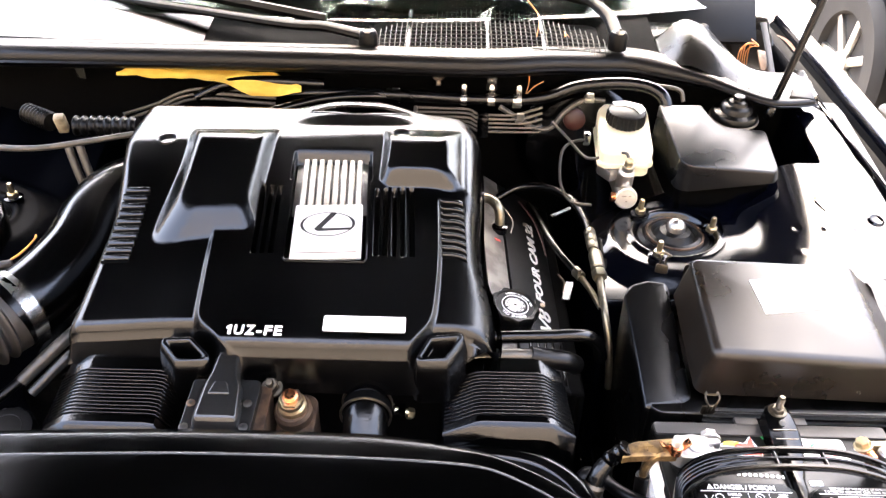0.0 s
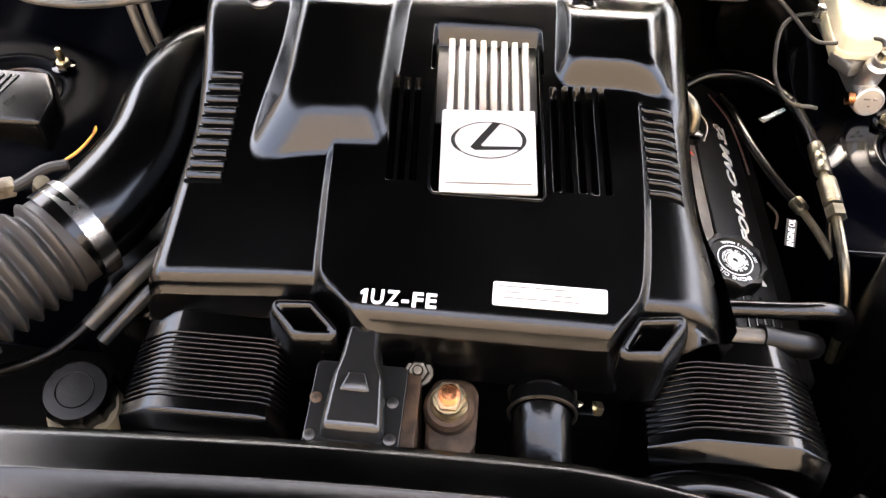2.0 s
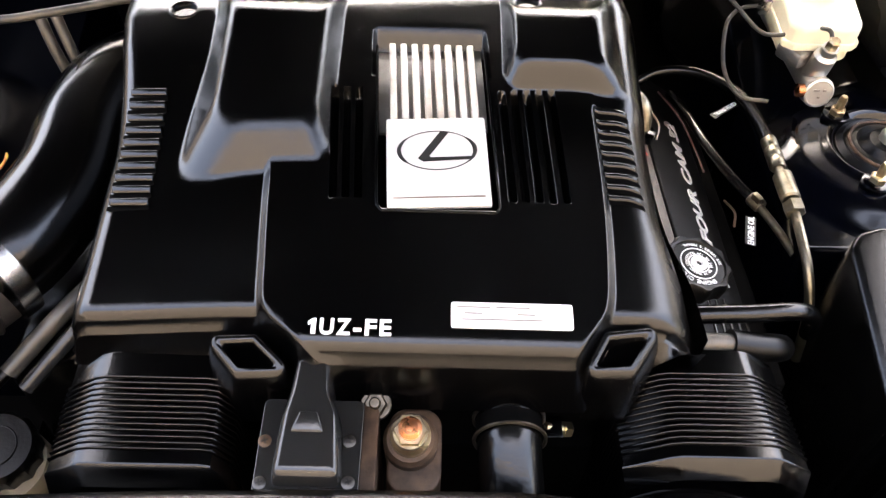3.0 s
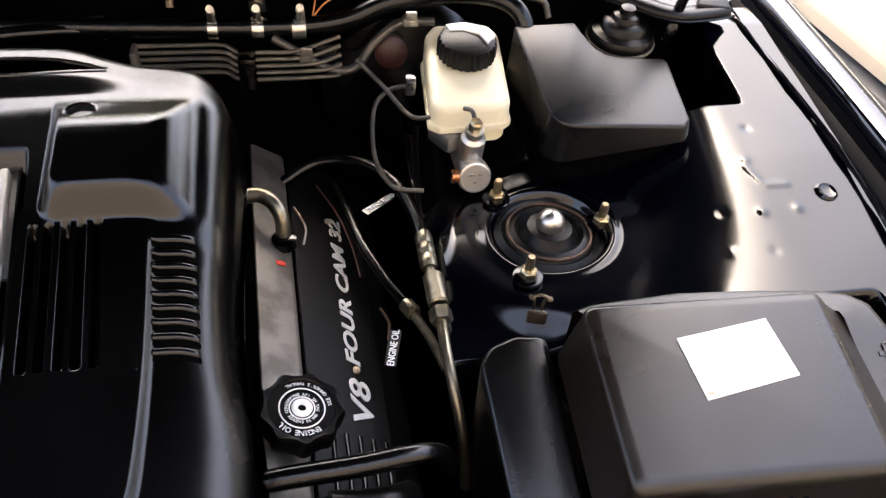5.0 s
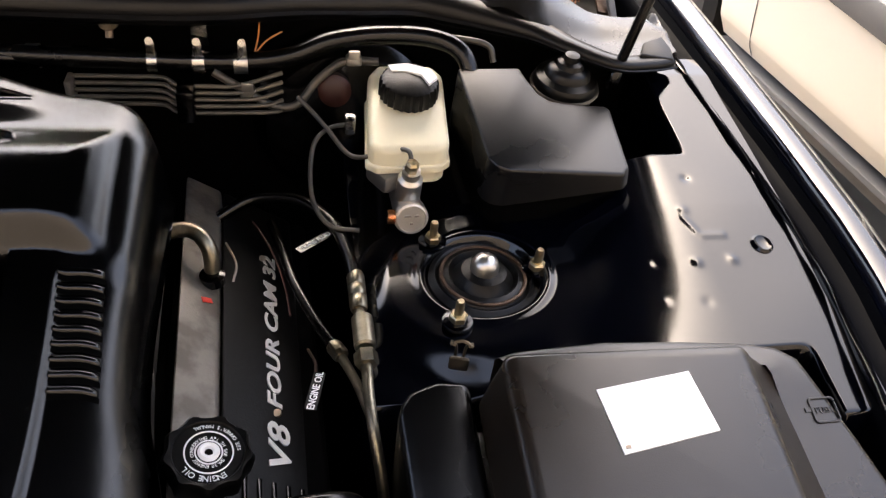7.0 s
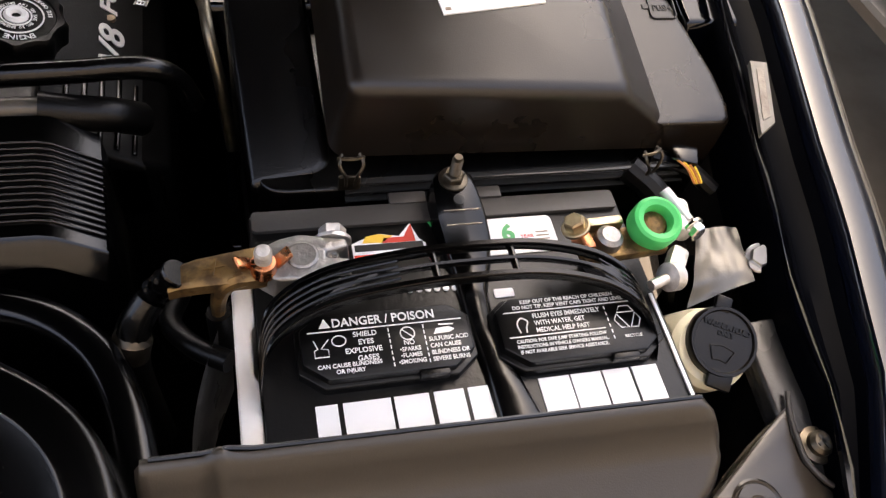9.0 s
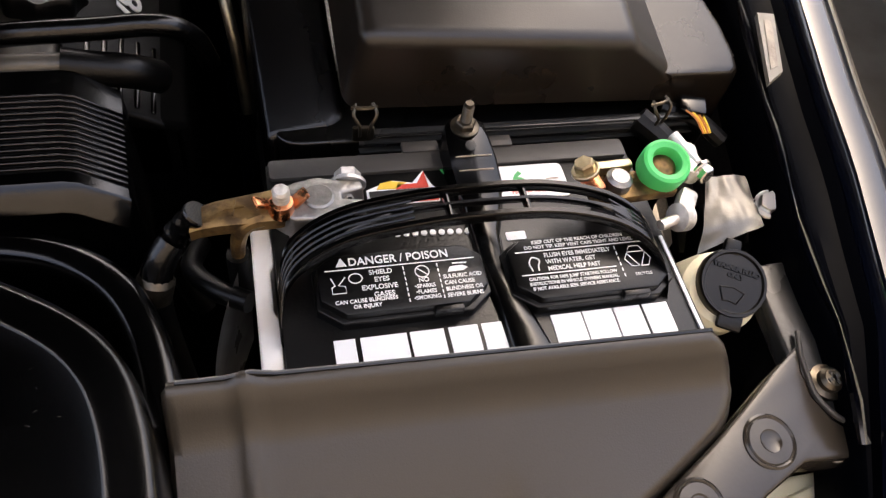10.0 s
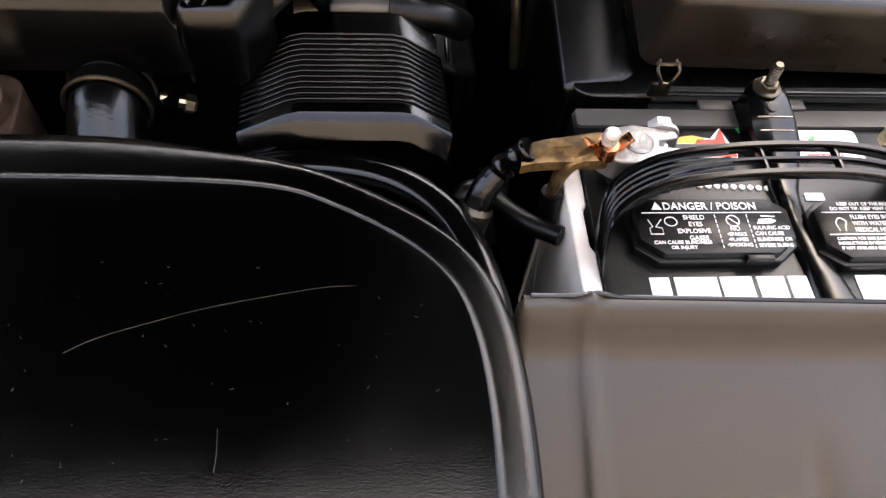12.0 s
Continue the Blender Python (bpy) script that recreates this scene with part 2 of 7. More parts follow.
def bm_box(at, size, m=None, bevel=0.002, steps=2, bm=None):
    """A bevelled block round its centre, turned by m."""
    own = bmesh.new()
    bmesh.ops.create_cube(own, size=1, matrix=Matrix.Diagonal((*size, 1)))
    if bevel:
        bmesh.ops.bevel(own, geom=list(own.edges), offset=bevel, segments=steps, profile=0.5, affect="EDGES", clamp_overlap=True)
    own.transform(Matrix.Translation(at) @ (m or Matrix()))
    if bm is None:
        return own
    me = bpy.data.meshes.new("join")
    own.to_mesh(me)
    own.free()
    bm.from_mesh(me)
    bpy.data.meshes.remove(me)
    return bm


def bm_loft(rings, closed=True, caps=True, bm=None):
    """Skin over rings of points, each with the same count."""
    bm = bm or bmesh.new()
    vs = [[bm.verts.new(p) for p in ring] for ring in rings]
    k = len(vs[0])
    for a, b in zip(vs, vs[1:]):
        for i in range(k if closed else k - 1):
            bm.faces.new((a[i], a[(i + 1) % k], b[(i + 1) % k], b[i]))
    if caps and closed:
        bm.faces.new(vs[0][::-1])
        bm.faces.new(vs[-1])
    return bm


def bm_field(x0, x1, nx, y0, y1, ny, place, keep=None, bm=None):
    """A fine sheet: place(x, y) gives each point; keep(x, y) tells which cells stay."""
    bm = bm or bmesh.new()
    xs = [x0 + (x1 - x0) * i / nx for i in range(nx + 1)]
    ys = [y0 + (y1 - y0) * j / ny for j in range(ny + 1)]
    v = [[bm.verts.new(place(x, y)) for x in xs] for y in ys]
    for j in range(ny):
        for i in range(nx):
            if keep is None or keep((xs[i] + xs[i + 1]) / 2, (ys[j] + ys[j + 1]) / 2):
                bm.faces.new((v[j][i], v[j][i + 1], v[j + 1][i + 1], v[j + 1][i]))
    return bm


def bm_text(words, size, m, depth=0.0004, shear=0.0, squeeze=1.0, align="LEFT", bold=0.0):
    c = bpy.data.curves.new("words", "FONT")
    c.body, c.size, c.extrude, c.shear, c.align_x, c.offset = words, size, depth, shear, align, bold
    c.resolution_u = 3
    ob = bpy.data.objects.new("words", c)
    me = bpy.data.meshes.new_from_object(ob)
    bpy.data.objects.remove(ob)
    bpy.data.curves.remove(c)
    bm = bmesh.new()
    bm.from_mesh(me)
    bpy.data.meshes.remove(me)
    bm.transform(m @ Matrix.Diagonal((squeeze, 1, 1, 1)))
    return bm


def ss(a, b, t):
    t = min(max((t - a) / (b - a), 0), 1)
    return t * t * (3 - 2 * t)


def lerp_rows(rows, t):
    """Values between rows of (t, value...)."""
    if t <= rows[0][0]:
        return rows[0][1:]
    for a, b in zip(rows, rows[1:]):
        if t <= b[0]:
            f = (t - a[0]) / (b[0] - a[0])
            return tuple(p + (q - p) * f for p, q in zip(a[1:], b[1:]))
    return rows[-1][1:]


def rounded(x0, y0, x1, y1, r, n=5):
    out = []
    for cx, cy, a0 in ((x1 - r, y1 - r, 0), (x0 + r, y1 - r, 90), (x0 + r, y0 + r, 180), (x1 - r, y0 + r, 270)):
        for k in range(n + 1):
            a = radians(a0 + 90 * k / n)
            out.append((cx + r * math.cos(a), cy + r * math.sin(a)))
    return out


def bolt(name, at, axis, r, h, mat, parent, washer=True, stud=0.0):
    """A hexagon head on a washer, with a stud through it."""
    bm = bm_lathe([(r * 0.98, 0), (r, h * 0.85), (r * 0.85, h)], at, axis, 6)
    if washer:
        bm_lathe([(r * 1.35, -h * 0.15), (r * 1.35, h * 0.1), (r * 1.25, h * 0.18)], at, axis, 20, bm=bm)
    if stud:
        bm_lathe([(r * 0.5, h * 0.9), (r * 0.5, h + stud * 0.8), (r * 0.38, h + stud)], at, axis, 12, bm=bm)
    return part(name, bm, mat, parent)


# ---- the setting ----
# Unseen front wall, added so that glossy parts reflect a warm tan.
bm = bm_box((0, -2.8, 2.4), (14, 0.2, 4.8), bevel=0.01)
# Unseen roof, added to keep the sky out of reflections from above.
tagged(part("ceiling", bm_box((-0.2, 1.25, 2.7), (2.4, 2.1, 0.12), bevel=0.01), BEAM), "unseen dark roof added to block sky light over the bay", "ceiling", kind="structure")
tagged(part("reflector_wall_front", bm, WALL), "unseen tan wall added in front to reflect light into the bay", "wall", kind="structure")
# Unseen left wall, added to stop bright reflections from that side.
tagged(part("blocker_wall_left", bm_box((-3.5, 1.2, 0.9), (0.12, 7.8, 1.8), bevel=0.01), WALL), "unseen tan wall added on the left to block low side light", "wall", kind="structure")
bm = bmesh.new()
bmesh.ops.create_grid(bm, x_segments=2, y_segments=2, size=400)
ground = part("ground", bm, GROUND)
tagged(ground, "stained grey concrete ground under the car", "ground", kind="structure")

MID = -0.2        # the car's middle line
EDGE = [(-0.1, 0.40, 0.70), (0.1, 0.50, 0.75), (0.2, 0.555, 0.775), (0.338, 0.612, 0.806), (0.453, 0.637, 0.823), (0.521, 0.646, 0.833), (0.65, 0.668, 0.853),
        (0.79, 0.683, 0.874), (0.86, 0.682, 0.885), (0.967, 0.674, 0.900), (1.093, 0.661, 0.918), (1.208, 0.648, 0.936), (1.45, 0.63, 0.96)]


def side(p, mirror):
    return (2 * MID - p[0], p[1], p[2]) if mirror else p


def fender(mirror, label):
    """The outer wing with its rolled edge and the drip channel inside it."""
    f = thing("fender", side((0.7, 0.7, 0.5), mirror), label, "fender")
    ys = [-0.1 + 1.55 * i / 60 for i in range(61)]
    outer = [(-0.001, -0.012), (0.0, -0.002), (0.004, 0.003), (0.012, 0.005), (0.028, 0.004), (0.038, 0.0), (0.044, -0.008), (0.048, -0.024), (0.053, -0.06), (0.062, -0.14), (0.072, -0.30), (0.075, -0.45)]
    rings = []
    for y in ys:
        x, z = lerp_rows(EDGE, y)
        rings.append([side((x + dx, y, z + dz), mirror) for dx, dz in outer])
    part("wing_panel", bm_loft(rings, closed=False), FENDER, f)
    trough = [(-0.002, -0.010), (-0.008, -0.018), (-0.022, -0.021), (-0.034, -0.016), (-0.038, -0.008), (-0.043, -0.005), (-0.047, -0.008), (-0.052, -0.02), (-0.055, -0.06)]
    rings = []
    for y in ys:
        x, z = lerp_rows(EDGE, y)
        s = 0.35 + 0.65 * ss(0.24, 0.42, y)
        rings.append([side((x + dx * s, y, z + dz), mirror) for dx, dz in trough])
    part("drip_channel", bm_loft(rings, closed=False), CHANNEL, f)
    line = [side((lerp_rows(EDGE, y)[0] - 0.05 * (0.35 + 0.65 * ss(0.24, 0.42, y)), y, lerp_rows(EDGE, y)[1] - 0.004), mirror) for y in ys[14:52]]
    part("sealant_bead", bm_tube(line, lambda t: 0.0028 + 0.0012 * math.sin(t * 60), 8, straight=True), CHANNEL if mirror else PAINT, f)
    return f


fender(False, "dark navy painted front wing beside the engine bay")
fender(True, "dark navy painted front wing beyond the intake")


def apron_z(x, y):
    shelf = lerp_rows([(0.2, 0.755), (0.35, 0.785), (0.56, 0.822), (0.65, 0.838), (0.89, 0.882), (1.1, 0.915)], y)[0]
    top = 0.833 + 0.10 * (x - 0.318)
    low = 0.806 + (top - 0.809) * ss(0.27, 0.36, x) + 0.03 * ss(0.95, 1.1, y)
    z = low + (shelf - low) * ss(0.37, 0.53, x)
    r = math.hypot(x - 0.318, y - 0.852)
    w = 1 - ss(0.090, 0.128, r)
    z = z * (1 - w) + top * w
    z -= 0.012 * (1 - ss(0.047, 0.058, r)) - 0.003 * math.exp(-((r - 0.062) / 0.005) ** 2)
    z -= 0.16 * ss(0.470, 0.480, x) * (1 - ss(0.545, 0.558, x)) * ss(0.964, 0.988, y)
    z -= 0.30 * (1 - ss(0.70, 0.725, y)) * (1 - ss(0.575, 0.592, x) * ss(0.60, 0.66, y))
    z -= 0.52 * (1 - ss(0.172, 0.200, x))
    z += 0.0008 * noise.noise((x * 11, y * 11, 0)) * ss(0.4, 0.5, x)
    for bx, by, bh in ((0.478, 0.826, -0.0014), (0.516, 0.819, 0.0016), (0.554, 0.821, 0.0016), (0.525, 0.884, 0.0012), (0.545, 0.928, -0.0016), (0.448, 0.817, 0.0005), (0.47, 0.78, 0.0006), (0.51, 0.775, -0.0006)):
        q = ((x - bx) ** 2 + (y - by) ** 2) / 0.00002
        if q < 9:
            z += bh * math.exp(-q)
    if 0.52 < x < 0.565 and 0.84 < y < 0.89:
        z += 0.0011 * max(math.exp(-((y - 0.851) / 0.0035) ** 2) * ss(0.528, 0.533, x) * (1 - ss(0.556, 0.561, x)), math.exp(-((x - 0.531 + 0.4 * (y - 0.851)) / 0.0035) ** 2) * ss(0.849, 0.853, y) * (1 - ss(0.874, 0.880, y)))
    return z


def apron(mirror, label):
    a = thing("strut_tower_apron", side((0.4, 0.85, 0.5), mirror), label, "body panel")
    part("panel", bm_field(0.165, 0.64, 230, -0.04, 1.14, 430, lambda x, y: side((x, y, apron_z(x, y)), mirror)), CHANNEL if mirror else PAINT, a, sharp=89)
    # Added black plate in place of the shade low in the bay.
    part("shade_plate", bm_box(side((0.40, 0.37, 0.545), mirror), (0.38, 0.64, 0.012), bevel=0.003), DARK, a)
    c = side((0.318, 0.852, 0.0), mirror)
    at = (c[0], c[1], 0.822)
    m = part("strut_mount", bm_lathe([(0.053, -0.01), (0.053, 0.004), (0.047, 0.009), (0.043, 0.006), (0.040, 0.010), (0.034, 0.012), (0.030, 0.006), (0.026, 0.010), (0.022, 0.016), (0.014, 0.018), (0.001, 0.018)], at, sides=48), RUBBER, a, "round black rubber strut mount")
    part("ring", bm_tube([(at[0] + 0.041 * math.cos(t * math.pi / 12), at[1] + 0.041 * math.sin(t * math.pi / 12), at[2] + 0.010) for t in range(25)], 0.002, 8, straight=True), RUST, m, "rusty steel ring")
    part("shaft_nut", bm_lathe([(0.014, 0.012), (0.014, 0.024), (0.011, 0.030), (0.006, 0.034), (0.0015, 0.035)], at, sides=24), STEEL, m, "polished steel cap nut")
    for bx, by in ((0.276, 0.901), (0.372, 0.856), (0.281, 0.792)):
        p = side((bx, by, 0.834), mirror)
        part("stud_washer", bm_lathe([(0.014, -0.002), (0.014, 0.0012), (0.0125, 0.002)], p, (0, 0, 1), 24), PAINT, a)
        bolt("stud_nut", p, (0, 0, 1), 0.0085, 0.009, BRASS, a, stud=0.016)
    plug = (0.593, 0.838)
    part("plug", bm_lathe([(0.0115, -0.002), (0.0115, 0.001), (0.009, 0.003), (0.007, 0.0018), (0.001, 0.0016)], side((*plug, apron_z(*plug)), mirror), (0, -0.2, 1), 28), CHANNEL if mirror else PAINT, a, "round sealing plug")
    return a


apron(False, "glossy dark navy inner panel with round strut tower")
apron(True, "glossy dark navy inner panel with strut tower beyond the intake")

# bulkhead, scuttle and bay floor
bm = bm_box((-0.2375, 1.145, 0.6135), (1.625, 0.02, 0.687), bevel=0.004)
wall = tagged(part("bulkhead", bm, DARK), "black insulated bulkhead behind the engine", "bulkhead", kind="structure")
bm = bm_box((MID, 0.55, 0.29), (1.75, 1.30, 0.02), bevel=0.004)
tagged(part("undertray", bm, DARK), "dull black tray closing the bay under the engine", "undertray", kind="structure")
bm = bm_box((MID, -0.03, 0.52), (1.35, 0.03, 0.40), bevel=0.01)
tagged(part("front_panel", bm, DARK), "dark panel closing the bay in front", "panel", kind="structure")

SEAL = [(-1.0, 1.118, 0.978), (-0.5, 1.115, 0.984), (-0.2, 1.111, 0.986), (0.0, 1.110, 0.985), (0.07, 1.117, 0.984), (0.14, 1.138, 0.981), (0.21, 1.155, 0.976), (0.30, 1.163, 0.972), (0.40, 1.115, 0.966), (0.445, 1.076, 0.962), (0.490, 1.046, 0.958), (0.530, 1.048, 0.957), (0.560, 1.056, 0.957)]
seal = thing("hood_seal", (0, 1.14, 0.95), "long black rubber hood seal along the scuttle", "rubber seal")
line = curve_points(SEAL, 8)
prof = [(-0.034, -0.010), (-0.036, -0.006), (-0.033, -0.003), (-0.029, -0.006), (-0.027, -0.014), (-0.020, -0.016), (-0.019, -0.004), (-0.014, 0.005), (-0.006, 0.010), (0.006, 0.0115), (0.018, 0.009), (0.025, 0.0085), (0.030, 0.0105), (0.033, 0.007), (0.033, -0.020), (-0.018, -0.020)]
rings = []
for i, p in enumerate(line):
    d = line[min(i + 1, len(line) - 1)] - line[max(i - 1, 0)]
    back = Vector((-d.y, d.x, 0)).normalized()
    slim = 1 - 0.62 * ss(0.31, 0.47, p.x)
    rings.append([p + back * u * slim + Vector((0, 0, w * slim)) for u, w in prof])
part("seal_strip", bm_loft(rings), SEALMAT, seal)
tip = bm_slab([(0.520, 1.052), (0.560, 1.050), (0.562, 1.066), (0.553, 1.080), (0.528, 1.070)], lambda x, y: 0.962 + 0.55 * max(y - 1.058, 0) - 0.1 * (x - 0.55), lambda x, y: 0.953 + 0.5 * max(y - 1.058, 0), 0.002, 3)
part("seal_end", tip, SEALMAT, seal)

cowl = thing("windscreen_cowl", (MID, 1.25, 0.96), "satin black plastic scuttle panel below the windscreen", "cowl")


def cowl_z(x, y):
    z = 0.972 + 0.16 * (y - 1.15) + 0.018 * ss(-0.30, -0.75, x) * 1.0
    dip = ss(-0.17, -0.13, x) * (1 - ss(0.22, 0.26, x)) * (1 - ss(1.27, 1.31, y))
    return z - 0.03 * dip


part("panel", bm_field(-1.0, -0.44, 50, 1.155, 1.36, 30, lambda x, y: (x, y, cowl_z(x, y))), PLASTIC, cowl)
# Same panel in dull black: its missing sky reflection is put into the material.
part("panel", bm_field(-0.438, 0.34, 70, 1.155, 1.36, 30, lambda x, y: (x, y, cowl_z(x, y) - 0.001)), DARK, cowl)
# Added black plate: the shade behind the grille bars.
part("grille_shade_plate", bm_box((0.045, 1.225, 0.974), (0.40, 0.15, 0.008), pose(0, 0, 0, 6, 0, 0), 0.002), DARK, cowl)
bm = bmesh.new()
for i in range(48):
    x = -0.155 + 0.405 * i / 47
    reach = 1.155 + 0.145 * max(0.0, 1 - ((x - 0.045) / 0.205) ** 2) ** 0.6
    if reach > 1.165:
        bm_tube([(x, 1.15, 0.984), (x, (1.15 + reach) / 2, 0.996), (x, reach, 0.999)], 0.0009, 5, 3, bm=bm)
for j in range(9):
    y = 1.16 + 0.016 * j
    w = 0.205 * max(0.0, 1 - ((y - 1.155) / 0.145) ** 1.6) ** 0.5
    if w > 0.02:
        bm_tube([(0.045 - w, y, 0.985 + 0.09 * (y - 1.15)), (0.045, y, 0.992 + 0.06 * (y - 1.15)), (0.045 + w, y, 0.985 + 0.09 * (y - 1.15))], 0.0008, 5, 6, bm=bm)
tagged(part("grille_mesh", bm, DUSTY, cowl, "fine dusty air intake grille"), kind="stuff")
for x in (-0.09, 0.045, 0.14):
    part("grille_rib", bm_tube([(x, 1.15, 0.988), (x, 1.22, 0.998), (x, 1.29, 1.001)], 0.0035, 6, flat=0.4), PLASTIC, cowl)
bm = bmesh.new()
for i in range(34):
    x = -0.45 + 0.0052 * i
    bm_box((x, 1.172 - 0.0002 * i, cowl_z(x, 1.172) + 0.0015), (0.0018, 0.022 - 0.0003 * i, 0.003), bevel=0, bm=bm)
tagged(part("grille_slats", bm, DUSTY, cowl, "small ribbed vent"), kind="stuff")

# windscreen and what lies behind it
def screen(x, s, dy, dz):
    foot = 1.245 + (0.12 if x > MID else 0.05) * ((x - MID) / 0.7) ** 2
    return (x, foot + 0.62 * s + dy, 1.0 + 0.01 * (x - MID) ** 2 + 0.42 * s - 0.06 * s * s + dz)


gl = bm_field(-1.02, 0.52, 40, 0, 1, 20, lambda x, s: screen(x, s, 0, 0))
bmesh.ops.solidify(gl, geom=gl.faces[:], thickness=0.005)
tagged(part("windscreen", gl, GLASS), "green tinted windscreen of the dark car", "windscreen", kind="structure")
# Added black sheet along the glass, for the shade inside the cabin.
tagged(part("cabin_shade_sheet", bm_field(-1.1, 0.60, 20, -0.05, 1.05, 12, lambda x, s: screen(x, s, 0.05, -0.07)), DARK), "black sheet behind the windscreen standing in for the shaded cabin", "cabin", kind="structure")
tagged(part("dashboard", bm_slab(rounded(-0.9, 1.70, 0.5, 2.1, 0.08), 1.10, 0.7, 0.04), PLASTIC), "dark dashboard behind the windscreen", "dashboard")


def wiper(line, label):
    w = thing("wiper", line[0], label, "wiper", "windscreen wipers")
    part("arm", bm_tube(line, lambda t: 0.0125 - 0.003 * t, 10, flat=0.7), CAPMAT, w)
    part("pivot_cap", bm_lathe([(0.016, -0.018), (0.016, 0.004), (0.012, 0.011), (0.001, 0.012)], line[0], sides=20), CAPMAT, w)
    part("pivot_nut", bm_lathe([(0.007, 0.0), (0.007, 0.005), (0.004, 0.008), (0.001, 0.008)], Vector(line[0]) + Vector((0, -0.006, 0.01)), (0, -0.5, 1), 6), STEEL, w)
    a, b = Vector(line[-1]), Vector(line[1])
    part("blade", bm_tube([b + Vector((0.0, 0.02, 0.006)), (a + b) / 2 + Vector((0, 0.03, 0.012)), a + Vector((0, 0.02, 0.006))], 0.006, 6, flat=1.6), RUBBER, w)


wiper([(-0.155, 1.155, 1.006), (-0.23, 1.180, 1.012), (-0.30, 1.195, 1.010), (-0.46, 1.245, 1.012), (-0.66, 1.300, 1.018), (-0.80, 1.33, 1.03)], "black wiper arm lying along the windscreen foot, rising away")
wiper([(0.262, 1.17, 1.008), (0.245, 1.24, 1.030), (0.18, 1.285, 1.045), (-0.1, 1.34, 1.068), (-0.35, 1.39, 1.09)], "black wiper arm with bent end above the grille")

# corner beside the scuttle
corner = thing("scuttle_corner", (0.45, 1.2, 0.9), "dark scuttle corner with hinge well and bracket", "body panel")


def corner_z(x, y):
    z = 0.955 + 0.1 * (y - 1.1) + 0.004 * ss(1.10, 1.13, y)
    z += 0.050 * ss(0.325, 0.385, x) * (1 - ss(0.385, 0.50, x)) * ss(1.07, 1.20, y + 0.3 * (x - 0.38)) * (1 - ss(1.23, 1.28, y))
    r = math.hypot(x - 0.535, (y - 1.262) * 0.86)
    z -= 0.075 * (1 - ss(0.045, 0.10, r))
    z -= 0.012 * math.exp(-((x - 0.555 + 0.35 * (y - 1.20)) / 0.006) ** 2) * ss(1.12, 1.16, y)
    z -= 0.03 * ss(0.580, 0.594, x)
    return z


def corner_y(x, v):
    front = lerp_rows([(0.33, 1.150), (0.40, 1.116), (0.445, 1.078), (0.49, 1.052), (0.54, 1.056), (0.56, 1.070), (0.60, 1.10)], x)[0]
    return front + (1.45 - front) * v


part("panel", bm_field(0.33, 0.594, 90, 0, 1, 110, lambda x, v: (x, corner_y(x, v), corner_z(x, corner_y(x, v)))), CORNERMAT, corner)
part("well_liner", bm_field(0.475, 0.586, 50, 1.14, 1.42, 70, lambda x, y: (x, y, corner_z(x, y) + 0.0035 - 0.008 * ss(0.075, 0.090, math.hypot(x - 0.535, (y - 1.262) * 0.86)))), WELLMAT, corner, "dusty matt well")
part("back_plate", bm_box((0.40, 1.345, 0.99), (0.30, 0.01, 0.10), pose(0, 0, 0, -42, 0, 0)), CAPMAT, corner)
part("hinge_arm", bm_tube([(0.555, 1.20, 0.92), (0.55, 1.25, 0.965), (0.545, 1.29, 1.0)], 0.006, 8, flat=0.5), DARKSTEEL, corner)
part("hinge_plate", bm_box((0.545, 1.245, 0.945), (0.018, 0.05, 0.004), pose(0, 0, 0, 25, 10, 0), 0.001), RUST, corner)
bm = bmesh.new()
for i in range(4):
    for j in range(3):
        bm_box((0.520 + 0.008 * i, 1.205 + 0.010 * j, corner_z(0.520 + 0.008 * i, 1.205 + 0.010 * j) + 0.0042), (0.005, 0.005, 0.003), bevel=0, bm=bm)
part("drain_grid", bm, DARK, corner)
def leaf(pts, width):
    """A curled dry leaf along a line of points."""
    rows = []
    for i, p in enumerate(curve_points(pts, 5)):
        t = i / (5 * (len(pts) - 1))
        w = width * math.sin(math.pi * min(max(t, 0.03), 0.97)) ** 0.7
        rows.append([Vector(p) + Vector((w * u * 0.8, w * u * 0.6, 0.25 * w * u * u)) for u in (-1, -0.5, 0, 0.5, 1)])
    bm = bm_loft(rows, closed=False)
    bmesh.ops.solidify(bm, geom=bm.faces[:], thickness=0.0004)
    return bm


part("dry_leaf", leaf([(0.585, 1.210, 0.972), (0.583, 1.235, 0.977), (0.580, 1.262, 0.979), (0.573, 1.285, 0.980)], 0.006), LEAFMAT, corner, "curled dry brown leaf")
part("dry_leaf", leaf([(0.505, 1.235, 0.942), (0.512, 1.247, 0.938), (0.516, 1.262, 0.932)], 0.004), LEAFMAT, corner, "curled dry brown leaf")
for k in range(5):
    part("dry_stalk", bm_tube([(0.505 + 0.006 * k, 1.262 + 0.004 * k, 0.925), (0.512 + 0.004 * k, 1.28, 0.952 + 0.004 * (k % 3)), (0.530 + 0.003 * k, 1.292 - 0.004 * k, 0.962), (0.536, 1.30, 0.945 + 0.005 * k)], 0.0009, 6), ORANGE, corner, "thin orange stalk")


# open hood, held by its gas strut
hood = thing("hood", (MID, 1.25, 1.15), "dark navy open hood with black insulation underneath", "car hood")


def hood_point(x, s, lift):
    w = x * (1 - 0.12 * s * s)
    return (MID + w, 1.25 - 0.98 * s - 0.58 * lift, 1.20 + 0.70 * s - 0.81 * lift - 0.03 * (x / 0.78) ** 2)


part("outer_skin", bm_field(-0.82, 0.82, 30, 0, 1, 24, lambda x, s: hood_point(x, s, -0.03)), FENDER, hood)
